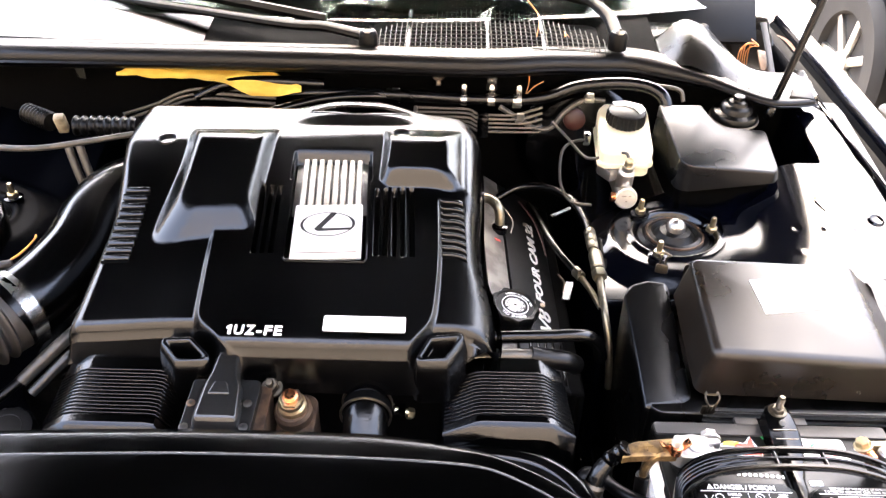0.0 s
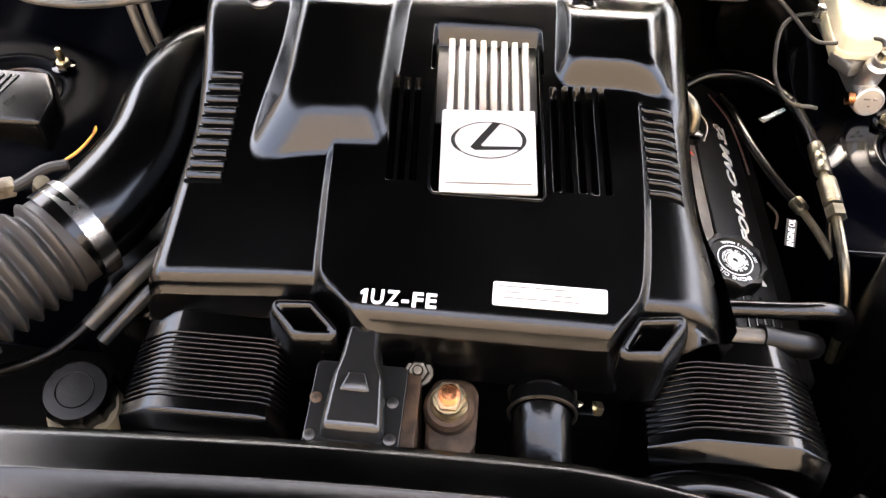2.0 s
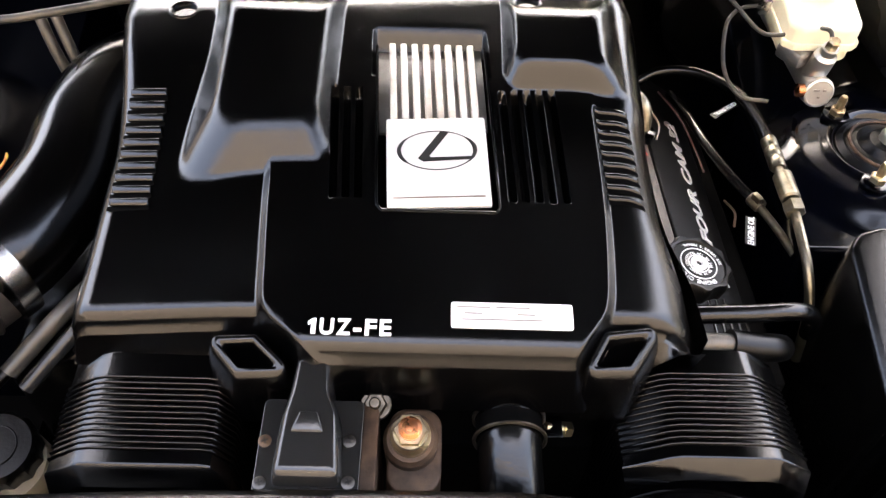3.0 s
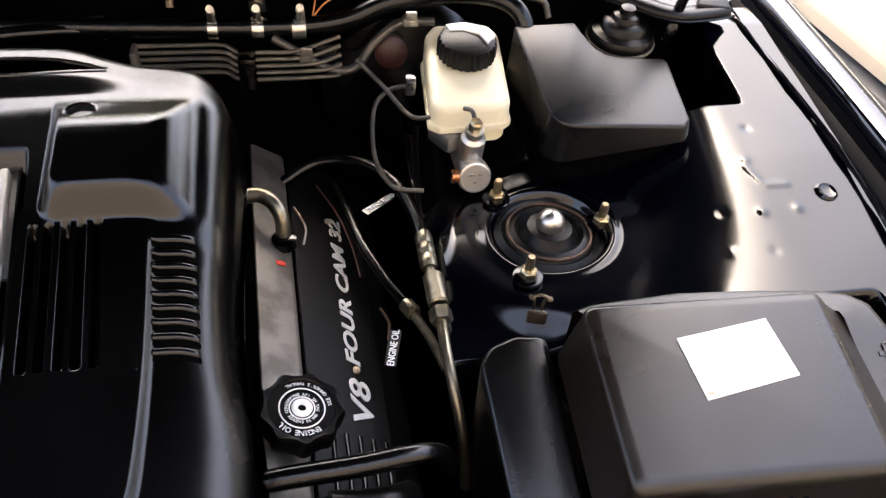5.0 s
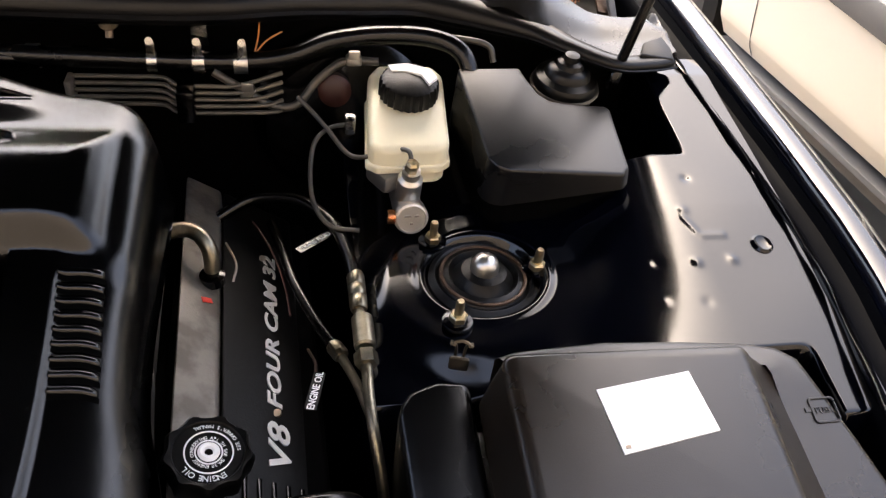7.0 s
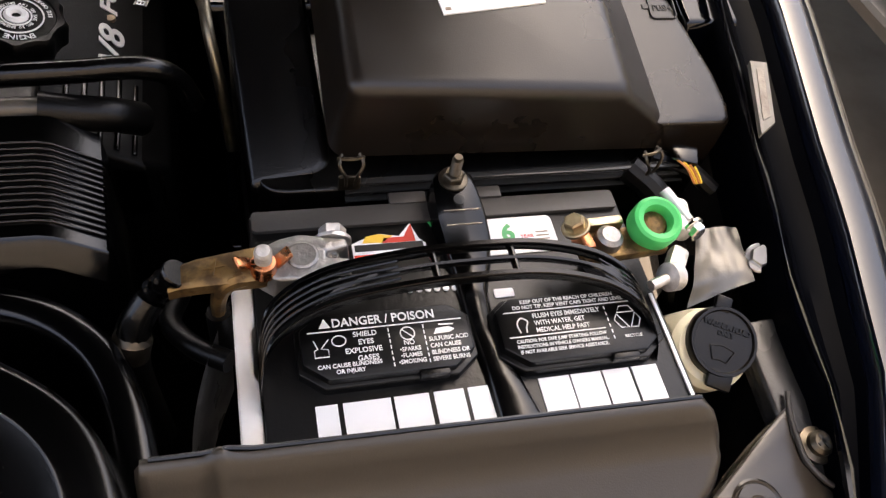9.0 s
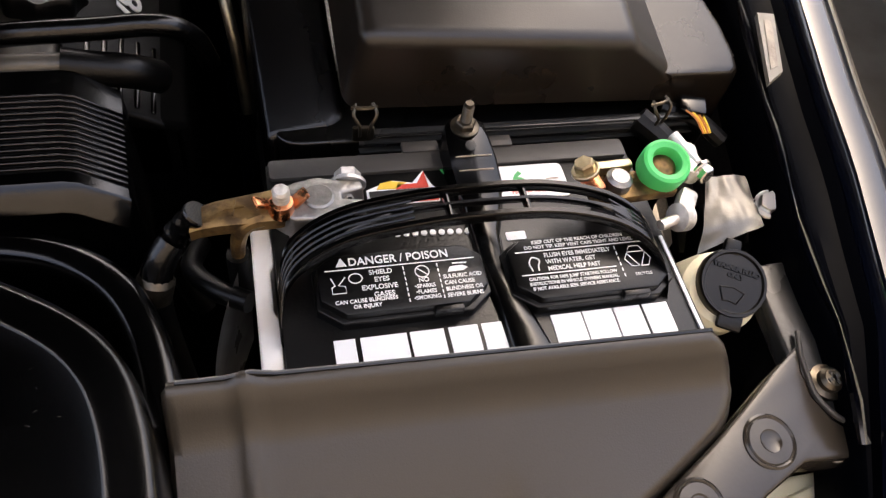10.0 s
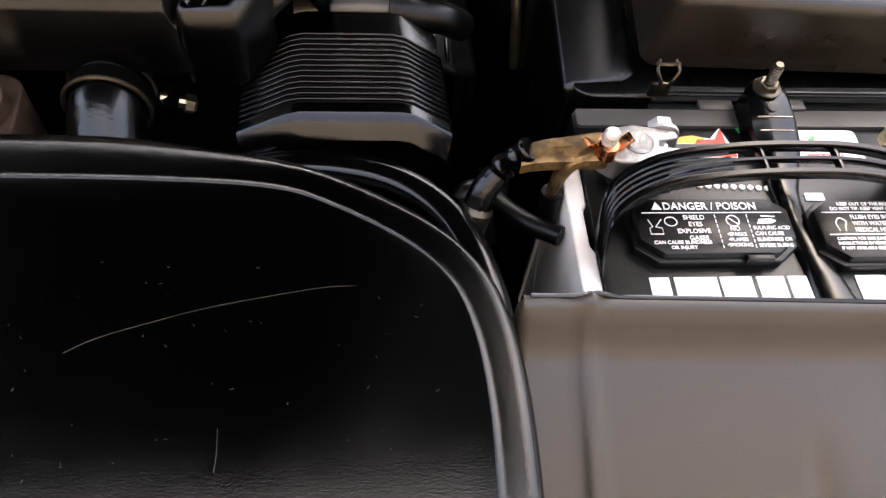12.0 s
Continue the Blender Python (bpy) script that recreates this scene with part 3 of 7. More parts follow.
part("insulation", bm_field(-0.78, 0.78, 30, 0.02, 0.98, 24, lambda x, s: hood_point(x, s, 0.006 * math.sin(x * 24) * math.sin(s * 22))), DARK, hood)
st = thing("gas_strut", (0.502, 1.045, 0.94), "black gas strut holding the hood open", "gas strut")
part("rod", bm_tube([(0.493, 1.047, 0.940), (0.535, 1.05, 1.175)], 0.0058, 16), PLASTIC, st)
part("cylinder", bm_tube([(0.5335, 1.05, 1.165), (0.550, 1.05, 1.26)], 0.0095, 16), PLASTIC, st)
part("collar", bm_lathe([(0.006, -0.012), (0.011, -0.006), (0.0115, 0.01), (0.0095, 0.014)], (0.5335, 1.05, 1.165), (0.17, 0, 1), 16), RUBBER, st)
part("ball_socket", bm_lathe([(0.005, -0.012), (0.008, -0.004), (0.007, 0.008), (0.004, 0.012)], (0.493, 1.047, 0.938), (0.17, 0, 1), 14), PLASTIC, st)

# the car parked beside
car = thing("parked_car", (1.9, 2.2, 0.0), "cream car with grey sill cladding parked alongside", "car")
yA, yB = -0.6, 3.4
rings = []
for i in range(41):
    y = yA + (yB - yA) * i / 40
    rise = 0.045 * (2.24 - y)
    rings.append([(1.52, y, 0.362 + rise), (1.49, y, 0.42 + rise * 0.9), (1.475, y, 0.61), (1.47, y, 0.76), (1.49, y, 0.92), (1.53, y, 1.03), (1.62, y, 1.07), (1.95, y, 1.09)])


def arch(x, y, z):
    return math.hypot(y - 2.83, z - 0.34) > 0.40


bm = bm_loft(rings, closed=False)
bmesh.ops.subdivide_edges(bm, edges=list(bm.edges), cuts=6, use_grid_fill=True)
bmesh.ops.delete(bm, geom=[f for f in bm.faces if not arch(*f.calc_center_median())], context="FACES")
for v in bm.verts:
    r = math.hypot(v.co.y - 2.83, v.co.z - 0.34)
    if v.is_boundary and r < 0.46:
        v.co.y, v.co.z = 2.83 + (v.co.y - 2.83) * 0.40 / r, 0.34 + (v.co.z - 0.34) * 0.40 / r
part("body_side", bm, CREAMCAR, car)
part("door_seam", bm_tube([(1.514, 2.24, 0.367), (1.489, 2.245, 0.43), (1.473, 2.27, 0.62), (1.470, 2.29, 0.84)], 0.0016, 6), SILL, car)
part("side_moulding", bm_box((1.465, 1.2, 0.6965), (0.02, 2.1, 0.073), bevel=0.008), SILL, car)
part("sill", bm_loft([[(1.575, y, 0.345 + 0.045 * (2.24 - y)), (1.512, y, 0.345 + 0.045 * (2.24 - y)), (1.500, y, 0.338 + 0.045 * (2.24 - y)), (1.497, y, 0.326 + 0.045 * (2.24 - y)), (1.502, y, 0.318 + 0.045 * (2.24 - y)), (1.510, y, 0.312 + 0.045 * (2.24 - y)), (1.522, y, 0.288 + 0.045 * (2.24 - y)), (1.575, y, 0.280 + 0.045 * (2.24 - y))] for y in (-0.2, 0.6, 1.4, 2.2, 2.44)]), SILL, car)
wh = part("wheel", bm_lathe([(0.19, -0.10), (0.29, -0.11), (0.325, -0.08), (0.325, 0.08), (0.29, 0.11), (0.20, 0.10), (0.19, 0.07)], (1.60, 2.83, 0.325), (-1, 0, 0), 48), TYRE, car, "black tyre")
for k in range(7):
    a = 2 * math.pi * k / 7
    part("spoke", bm_box((1.525, 2.83 + 0.11 * math.cos(a), 0.325 + 0.11 * math.sin(a)), (0.02, 0.17, 0.035), Matrix.Rotation(a, 4, "X"), 0.004), ALLOY, wh, "alloy spoke")
part("hub", bm_lathe([(0.05, 0), (0.05, 0.02), (0.03, 0.03), (0.001, 0.03)], (1.53, 2.83, 0.325), (-1, 0, 0), 20), ALLOY, wh)
part("underbody", bm_box((2.2, 1.4, 0.61), (1.2, 4.2, 0.5), bevel=0.05), DARK, car)

rings = [[(1.60, 2.75, 1.08), (1.60, 0.15, 1.08)], [(1.72, 2.35, 1.44), (1.72, 0.45, 1.44)]]
part("side_window", bm_loft(rings, closed=False), CARGLASS, car, "dark side glass")
part("roof", bm_slab(rounded(1.70, 0.35, 2.75, 2.45, 0.12), 1.51, 1.43, 0.03), CREAMCAR, car)
for y0, y1 in ((0.15, 0.45), (1.35, 1.38), (2.75, 2.35)):
    part("pillar", bm_tube([(1.595, y0, 1.06), (1.715, y1, 1.46)], 0.03, 8, straight=True), CREAMCAR, car)
part("rear_deck", bm_slab(rounded(1.60, -0.66, 2.86, 0.42, 0.10), 1.085, 1.0, 0.04, 4), CREAMCAR, car)
part("tail_panel", bm_box((2.21, -0.66, 0.75), (1.24, 0.08, 0.62), bevel=0.04), CREAMCAR, car)
part("far_side", bm_box((2.86, 1.40, 0.74), (0.08, 4.1, 0.66), bevel=0.04), CREAMCAR, car)
part("bonnet", bm_box((2.25, 3.1, 1.06), (1.3, 0.9, 0.06), pose(0, 0, 0, -4, 0, 0), 0.03), CREAMCAR, car)


# ---- the engine ----
def plane_z(y):
    return 0.911 + 0.21 * (y - 0.662)


def on_cover(x, y, lift=0.0):
    return Matrix.Translation((x, y, plane_z(y) + lift)) @ pose(0, 0, 0, math.degrees(math.atan(0.21)), 0, 0)


def through_rows(rows, n=8):
    """A smooth line through rows of (x, y), as a function of x."""
    line = [(p.x, p.y) for p in curve_points([(a, b, 0) for a, b in rows], n)]
    return lambda x: lerp_rows(line, x)[0]


def smin(a, b, k=0.004):
    """The lower of two heights, with a fillet between them."""
    t = max(k - abs(a - b), 0.0) / k
    return min(a, b) - t * t * k * 0.25


XL, XR = -0.452, 0.046
front_y = lambda x: 0.567 - 0.030 * ss(-0.305, -0.258, x) * (1 - ss(-0.060, -0.024, x))
rear_y = through_rows([(-0.50, 1.003), (-0.40, 1.0), (-0.33, 0.9985), (-0.25, 0.993), (-0.225, 0.9935), (-0.18, 1.002), (-0.15, 1.004), (-0.115, 1.003), (-0.075, 0.990), (-0.05, 0.984), (-0.025, 0.979), (0.0, 0.966), (0.022, 0.944), (0.046, 0.905)])
left_shift = through_rows([(0.50, 0.001), (0.66, 0.0), (0.74, -0.001), (0.80, -0.007), (0.85, -0.016), (0.91, -0.025), (1.05, -0.027)])
right_shift = through_rows([(0.50, 0.0), (0.60, -0.001), (0.64, -0.006), (0.68, -0.014), (0.74, -0.017), (0.82, -0.015), (1.0, -0.012)])
left_crease = through_rows([(0.50, -0.245), (0.542, -0.266), (0.560, -0.286), (0.574, -0.2945), (0.62, -0.299), (0.664, -0.3025), (0.74, -0.307)])
right_crease = through_rows([(0.50, -0.082), (0.547, -0.0522), (0.560, -0.043), (0.574, -0.0354), (0.603, -0.031), (0.68, -0.0285), (0.80, -0.032)])


def lean(y):
    """How far the badge and its slots lean to one side."""
    return -0.06 * (y - 0.70)


def hump(d_left, d_right, d_front, d_rear, high, left, right, front, rear):
    """A filleted facet hump: distances inside its four feet, and the run of each side."""
    side = smin(smin(high * d_left / left, high * d_front / front, 0.030), high * d_right / right, 0.018)
    return smin(high, smin(side, high * d_rear / rear, 0.006), 0.008)


def cover_h(x, y):
    h = 0.0
    # outer fields, a step below the middle one
    d = left_crease(y) - x
    low = 1 - ss(0.72, 0.84, y)
    if d > -0.02:
        h -= ((0.006 + 0.010 * (1 - ss(0.535, 0.575, y))) * ss(0, 0.009, d) + 0.012 * ss(0, 0.16, d)) * low
        h += 0.0014 * math.exp(-(d / 0.0034) ** 2) * (1 - ss(0.685, 0.70, y))
    d = x - right_crease(y)
    if d > -0.02:
        h -= (0.006 + 0.010 * (1 - ss(0.535, 0.575, y))) * ss(0, 0.009, d) * (1 - ss(0.76, 0.79, y))
        h += 0.0009 * math.exp(-(d / 0.0030) ** 2) * (1 - ss(0.76, 0.78, y))
    xs = x - lean(y)
    # the two humps
    k = hump(x + 0.374 + 0.03 * (y - 0.70), -0.2570 - x, y - 0.700 - 0.06 * (x + 0.31), 0.902 - y, 0.023, 0.022, 0.015, 0.026, 0.046)
    h = -smin(-h, -k, 0.004)
    k = hump(x + 0.108, 0.003 - x, y - 0.787 + 0.10 * max(0.0, x + 0.045), 0.905 - y, 0.023, 0.011, 0.024, 0.014, 0.046)
    h = -smin(-h, -k, 0.004)
    # rolled sides
    edge = XR + right_shift(y)
    d = (x + 0.008) / (edge + 0.008)
    if d > 0:
        h -= 0.052 * (1 - math.sqrt(max(0.0, 1 - min(d, 1) ** 2)))
    edge = XL + left_shift(y)
    d = (edge + 0.020 - x) / 0.020
    if d > 0:
        h -= 0.020 * (1 - math.sqrt(max(0.0, 1 - min(d, 1) ** 2)))
    # rear slope and roll
    d = max(0.0, y - (0.858 + 0.085 * (x + 0.45)))
    h -= 0.215 * (d * d / 0.04 if d < 0.02 else d - 0.010) + 22.0 * max(0.0, y - rear_y(x) + 0.022) ** 2
    h -= 0.006 * ss(-0.22, -0.03, x) * ss(0.90, 1.0, y)
    h += 0.009 * math.exp(-((x + 0.150) / 0.080) ** 4) * ss(0.918, 0.943, y)
    # sunk frame of the badge
    if -0.221 < xs < -0.112:
        e = ss(-0.221, -0.216, xs) * (1 - ss(-0.117, -0.112, xs))
        h -= e * 0.020 * (1 - ss(0.842, 0.866, y)) * (1 if y > 0.80 else 0)
    # slots
    if 0.665 < y < 0.786:
        e = ss(0.668, 0.670, y) * (1 - ss(0.7835, 0.7855, y))
        for c in SLOTS:
            h -= e * 0.012 * (1 - ss(0.0016, 0.0032, abs(xs - c)))
    # rounded front edge
    d = y - front_y(x)
    if d < 0.013:
        h -= 0.013 * (1 - math.sqrt(max(0.0, 1 - ((0.013 - d) / 0.013) ** 2)))
    return h


SLOTS = [-0.2535 + 0.0105 * i for i in range(3)] + [-0.1045 + 0.0112 * i for i in range(5)]
WELLS = ((-0.4115, 0.876, 0.0125), (-0.0835, 0.8815, 0.0115))
WIN_L, WIN_R, WIN_F, WIN_B = -0.2165, -0.1165, 0.6575, 0.842
cover = thing("engine_cover", (-0.2, 0.75, 0.83), "satin black plastic engine cover with humps, slots and badge", "engine cover")


def grip_half(x):
    return 0.0128 * (1 - ((x + 0.149) / 0.071) ** 2)


def skirt_z(x):
    return 0.829 - 0.006 * ss(-0.31, -0.28, x) * (1 - ss(-0.05, -0.02, x)) + 0.030 * math.exp(-((x + 0.257) / 0.021) ** 4) + 0.036 * ss(-0.012, 0.034, x)


def cover_plan(u, s):
    x0 = XL + (XR - XL) * u
    y = front_y(x0) + (rear_y(x0) - front_y(x0)) * s
    x = x0 + left_shift(y) * (1 - ss(0.0, 0.28, u)) + right_shift(y) * ss(0.84, 1.0, u) + lean(y) * ss(0.24, 0.37, u) * (1 - ss(0.82, 0.93, u))
    return x, y


def cover_place(u, s):
    x, y = cover_plan(u, max(s, 0.0))
    z = plane_z(y) + cover_h(x, y)
    if s >= 0:
        return (x, y, z)
    k = -s / 0.12
    return (x, y - 0.002 - 0.011 * k, z + (skirt_z(x) - z) * k)


def inside(u, s):
    x, y = cover_plan(u, max(s, 0.0))
    if s > 0 and WIN_L < x - lean(y) < WIN_R and WIN_F < y < WIN_B:
        return False
    if any(math.hypot(x - cx, y - cy) < r for cx, cy, r in WELLS):
        return False
    return abs(y - 0.9565) > grip_half(x)


NX, NY = 380, 330
bm = bm_field(0, 1, NX, 0, 1, NY, cover_place, inside)
bm_field(0, 1, NX, -0.12, 0, 14, cover_place, bm=bm)
# side and rear aprons
for u, out in ((0.0, -0.004), (1.0, 0.003)):
    rows = []
    for j in range(81):
        x, y, z = cover_place(u, j / 80)
        rows.append([(x, y, z), (x + out, y, z - 0.02), (x + out * 1.5, y, (0.829 if u < 0.5 else 0.865) + (0.05 if u < 0.5 else 0.02) * ss(0.6, 0.95, y))])
    bm_loft(rows, closed=False, bm=bm)
rows = []
for i in range(161):
    x, y, z = cover_place(i / 160, 1)
    rows.append([(x, y, z), (x, y + 0.003, z - 0.012), (x, y + 0.003, z - 0.05)])
bm_loft(rows, closed=False, bm=bm)
# walls of the badge window
for a, b in (((WIN_L, WIN_F), (WIN_R, WIN_F)), ((WIN_R, WIN_F), (WIN_R, WIN_B)), ((WIN_L, WIN_B), (WIN_L, WIN_F)), ((WIN_L, WIN_B), (WIN_R, WIN_B))):
    top = -0.019 if a[1] == b[1] == WIN_B else 0.0
    bm_loft([[(x + lean(y), y, plane_z(y) + top), (x + lean(y), y, plane_z(y) - 0.026)] for x, y in (a, b)], closed=False, bm=bm)
bmesh.ops.remove_doubles(bm, verts=bm.verts, dist=0.0001)
part("shell", bm, COVERMAT, cover, sharp=60)


def cover_at(x, y, lift=0.0):
    return Vector((x, y, plane_z(y) + cover_h(x, y) + lift))


# lip of the hand grip
rings = []
for k in range(97):
    a = 2 * math.pi * k / 96
    x = -0.149 + 0.071 * math.cos(a)
    s = 1 if math.sin(a) >= 0 else -1
    w = abs(math.sin(a)) ** 2 * 0.0128
    ring = []
    for o, dz in ((0.0045, -0.0008), (0.0030, 0.0010), (0.0012, 0.0012), (0.0, 0.0004), (-0.0006, -0.0014), (-0.0002, -0.0030), (0.0012, -0.0036)):
        px, py = x + o * math.cos(a), 0.9565 + s * w + o * s
        ring.append(cover_at(px, py, dz))
    rings.append(ring)
part("grip_lip", bm_loft(rings, closed=False), COVERMAT, cover, "rounded lip of the hand grip")
for cx, cy, r in WELLS:
    tilt = Vector((0, -0.02, 1)) if cx < -0.2 else Vector((0, 0.0, 1))
    at = cover_at(cx, cy - r) * 0.5 + cover_at(cx, cy + r) * 0.5
    well = part("screw_well", bm_lathe([(r + 0.0030, -0.003), (r + 0.0020, 0.0006), (r + 0.0004, 0.0010), (r - 0.0006, 0.0002), (r - 0.0010, -0.003), (r - 0.0016, -0.014), (0.001, -0.0142)], at, tilt, 36), COVERMAT, cover)
    bolt("cover_screw", at + Vector((0.001, 0, -0.014)), tilt, 0.0052, 0.007, BRASS, well)

turned = lambda x, y, lift=0.0: on_cover(x + lean(y), y, lift) @ Matrix.Rotation(math.atan(0.06), 4, "Z")
plate = part("badge_plate", bm_box((0, 0, 0), (0.0866, 0.0925, 0.006), turned(-0.1655, 0.7057, -0.0005), 0.002, 3), SILVER, cover, "brushed aluminium badge plate")
rib_plate = part("ribbed_plate", bm_box((0, 0, 0), (0.097, 0.098, 0.004), turned(-0.1668, 0.797, -0.014), 0.001), CAST, cover, "ribbed cast aluminium plate, stained at its upper end")
for i in range(8):
    part("rib", bm_box((0, 0, 0), (0.0062, 0.096, 0.011), turned(-0.1655 - 0.0365 + 0.0104 * i, 0.797, -0.008), 0.0016, 3), RIBMAT, rib_plate)
part("plate_groove", bm_box((0, 0, 0), (0.076, 0.0012, 0.0006), turned(-0.1655, 0.6685, 0.0026), 0), DULL, plate)
m = turned(-0.1655, 0.7155, 0.0028)
oval = lambda a, k=1.0: Vector((0.0325 * k * math.cos(a), 0.0205 * k * math.sin(a), 0))
for name, a0, a1, w0 in (("emblem_ring", 20, 380, 0.0005), ("emblem_side", 140, 222, 0.0016), ("emblem_side", -40, 42, 0.0016)):
    line = [m @ oval(radians(a0 + (a1 - a0) * k / 48)) for k in range(49)]
    part(name, bm_tube(line, (lambda t, w=w0: w) if a1 - a0 > 300 else (lambda t, w=w0: 0.0003 + w * math.sin(math.pi * t) ** 0.7), 8, straight=True, flat=0.5), BLACKINK, plate, "thin oval emblem outline")
stroke = [(0.0110, 0.0195), (0.0035, 0.0198), (-0.0165, -0.0085), (-0.0120, -0.0118), (0.0300, -0.0100), (0.0310, -0.0072), (-0.0055, -0.0078), (-0.0070, -0.0062)]
part("emblem_stroke", bm_loft([[m @ Vector((x, y, z)) for x, y in stroke] for z in (-0.0004, 0.0005)]), BLACKINK, plate)

for i in range(10):
    f = i / 9
    y = 0.670 + 0.109 * f
    x0, x1 = -0.4385 - 0.0035 * f, -0.4055 - 0.0042 * f
    xc = (x0 + x1) / 2
    mm = Matrix.Translation(cover_at(xc, y, 0.0008)) @ pose(0, 0, 0, 40, -3, 0)
    part("louvre", bm_box((0, 0, 0), (x1 - x0, 0.0072, 0.006), mm, 0.0018, 3), COVERMAT, cover)
    part("louvre_gap", bm_box((0, 0, 0), (x1 - x0 + 0.003, 0.0042, 0.0010), Matrix.Translation(cover_at(xc, y - 0.0056, 0.0)) @ pose(0, 0, 0, 12, -4, 0), 0.0003), DARK, cover)
for i in range(9):
    f = i / 8
    y = 0.679 + 0.0905 * f
    rings = []
    for k in range(9):
        q = k / 8
        x = -0.0215 - 0.0050 * f + 0.0300 * q
        yy = y + 0.0010 - 0.002 * q * q
        low = 0.75 if k in (0, 8) else 1.0
        rings.append([cover_at(x, yy - 0.0034, -0.0012), cover_at(x, yy - 0.0030, 0.0018 * low), cover_at(x, yy - 0.0012, 0.0026 * low), cover_at(x, yy + 0.0016, 0.0014 * low), cover_at(x, yy + 0.0034, -0.0012)])
    part("louvre", bm_loft(rings), COVERMAT, cover, sharp=70)
    rings = []
    for k in range(7):
        x = -0.0215 - 0.0050 * f + 0.0310 * k / 6
        yy = y + 0.0010 - 0.002 * (k / 6) ** 2 - 0.0054
        rings.append([cover_at(x, yy - 0.0022, -0.0012), cover_at(x, yy - 0.0020, 0.0004), cover_at(x, yy + 0.0020, 0.0004), cover_at(x, yy + 0.0022, -0.0012)])
    part("louvre_gap", bm_loft(rings), DARK, cover)

rim = [(WIN_L, 0.835), (WIN_L - 0.0006, 0.70), (WIN_L - 0.0006, 0.662), (WIN_L + 0.003, WIN_F - 0.0006), (WIN_R - 0.003, WIN_F - 0.0006), (WIN_R + 0.0006, 0.662), (WIN_R + 0.0006, 0.70), (WIN_R, 0.835)]
part("window_rim", bm_tube([(x + lean(y), y, plane_z(y) + 0.0002) for x, y in rim], 0.0014, 8, straight=True), COVERMAT, cover)
rng = random.Random(21)
lint = bmesh.new()
for k in range(90):
    x, y = rng.uniform(-0.42, -0.01), rng.uniform(0.57, 0.86)
    if -0.235 < x < -0.11 and y > 0.64:
        continue
    z = plane_z(y) + cover_h(x, y) + 0.0001
    a, q = rng.uniform(0, 3.1), rng.uniform(0.0002, 0.0009)
    bm_tube([(x - q * math.cos(a), y - q * math.sin(a), z), (x + q * math.cos(a), y + q * math.sin(a), z)], 0.00013, 4, straight=True, bm=lint)
tagged(part("lint", lint, DUSTY, cover, "fine pale lint"), kind="stuff")

m = on_cover(-0.2595, 0.5475, 0.0012)
code = bmesh.new()
for ch, x0, x1 in (("U", 0.0088, 0.0192), ("Z", 0.0214, 0.0318), ("-", 0.0338, 0.0398), ("F", 0.0424, 0.0512), ("E", 0.0534, 0.0622)):
    t = bm_text(ch, 0.0182, Matrix(), 0.0004, bold=0.0005)
    a, b = min(v.co.x for v in t.verts), max(v.co.x for v in t.verts)
    t.transform(m @ Matrix.Translation((x0, 0, 0)) @ Matrix.Diagonal(((x1 - x0) / (b - a), 1, 1, 1)) @ Matrix.Translation((-a, 0, 0)))
    me = bpy.data.meshes.new("join")
    t.to_mesh(me)
    t.free()
    code.from_mesh(me)
    bpy.data.meshes.remove(me)
figure = [(0.0024, 0.0), (0.0058, 0.0), (0.0058, 0.0126), (0.0032, 0.0126), (0.0, 0.0100), (0.0, 0.0070), (0.0024, 0.0086)]
bm_loft([[m @ Vector((x, y, z)) for x, y in figure] for z in (-0.0004, 0.0004)], bm=code)
part("lettering", code, INK, cover, "white printed engine code")
lab = part("label", bm_slab(rounded(-0.153, 0.5555, -0.0605, 0.576, 0.002), lambda x, y: plane_z(y) + 0.0014, lambda x, y: plane_z(y) - 0.002, 0), LABEL, cover, "white sticker with faint print")
for a, b, c in ((0.004, 0.03, 0.0155), (0.034, 0.06, 0.0155), (0.010, 0.024, 0.0105), (0.050, 0.064, 0.0100), (0.008, 0.070, 0.0055)):
    part("print_bar", bm_slab([(-0.153 + a, 0.556 + c), (-0.153 + b, 0.556 + c), (-0.153 + b, 0.5570 + c), (-0.153 + a, 0.5570 + c)], lambda x, y: plane_z(y) + 0.0018, lambda x, y: plane_z(y) - 0.001, 0), TAGMAT, lab)


def offset_outline(pts, d, r, n=4):
    """A polygon (counter-clockwise) grown by d, its corners rounded by r."""
    c = len(pts)
    lines = []
    for i in range(c):
        a, b = Vector(pts[i]), Vector(pts[(i + 1) % c])
        t = (b - a).normalized()
        nrm = Vector((t.y, -t.x))
        lines.append((a + nrm * (d - r), t, nrm))
    out = []
    for i in range(c):
        (p, t, n0), (q, v, n1) = lines[i - 1], lines[i]
        det = t.x * v.y - t.y * v.x
        w = q - p
        corner = p + t * ((w.x * v.y - w.y * v.x) / det)
        a0 = math.atan2(n0.y, n0.x)
        a1 = math.atan2(n1.y, n1.x)
        while a1 < a0:
            a1 += 2 * math.pi
        for k in range(n + 1):
            a = a0 + (a1 - a0) * k / n
            out.append((corner.x + r * math.cos(a), corner.y + r * math.sin(a)))
    return out


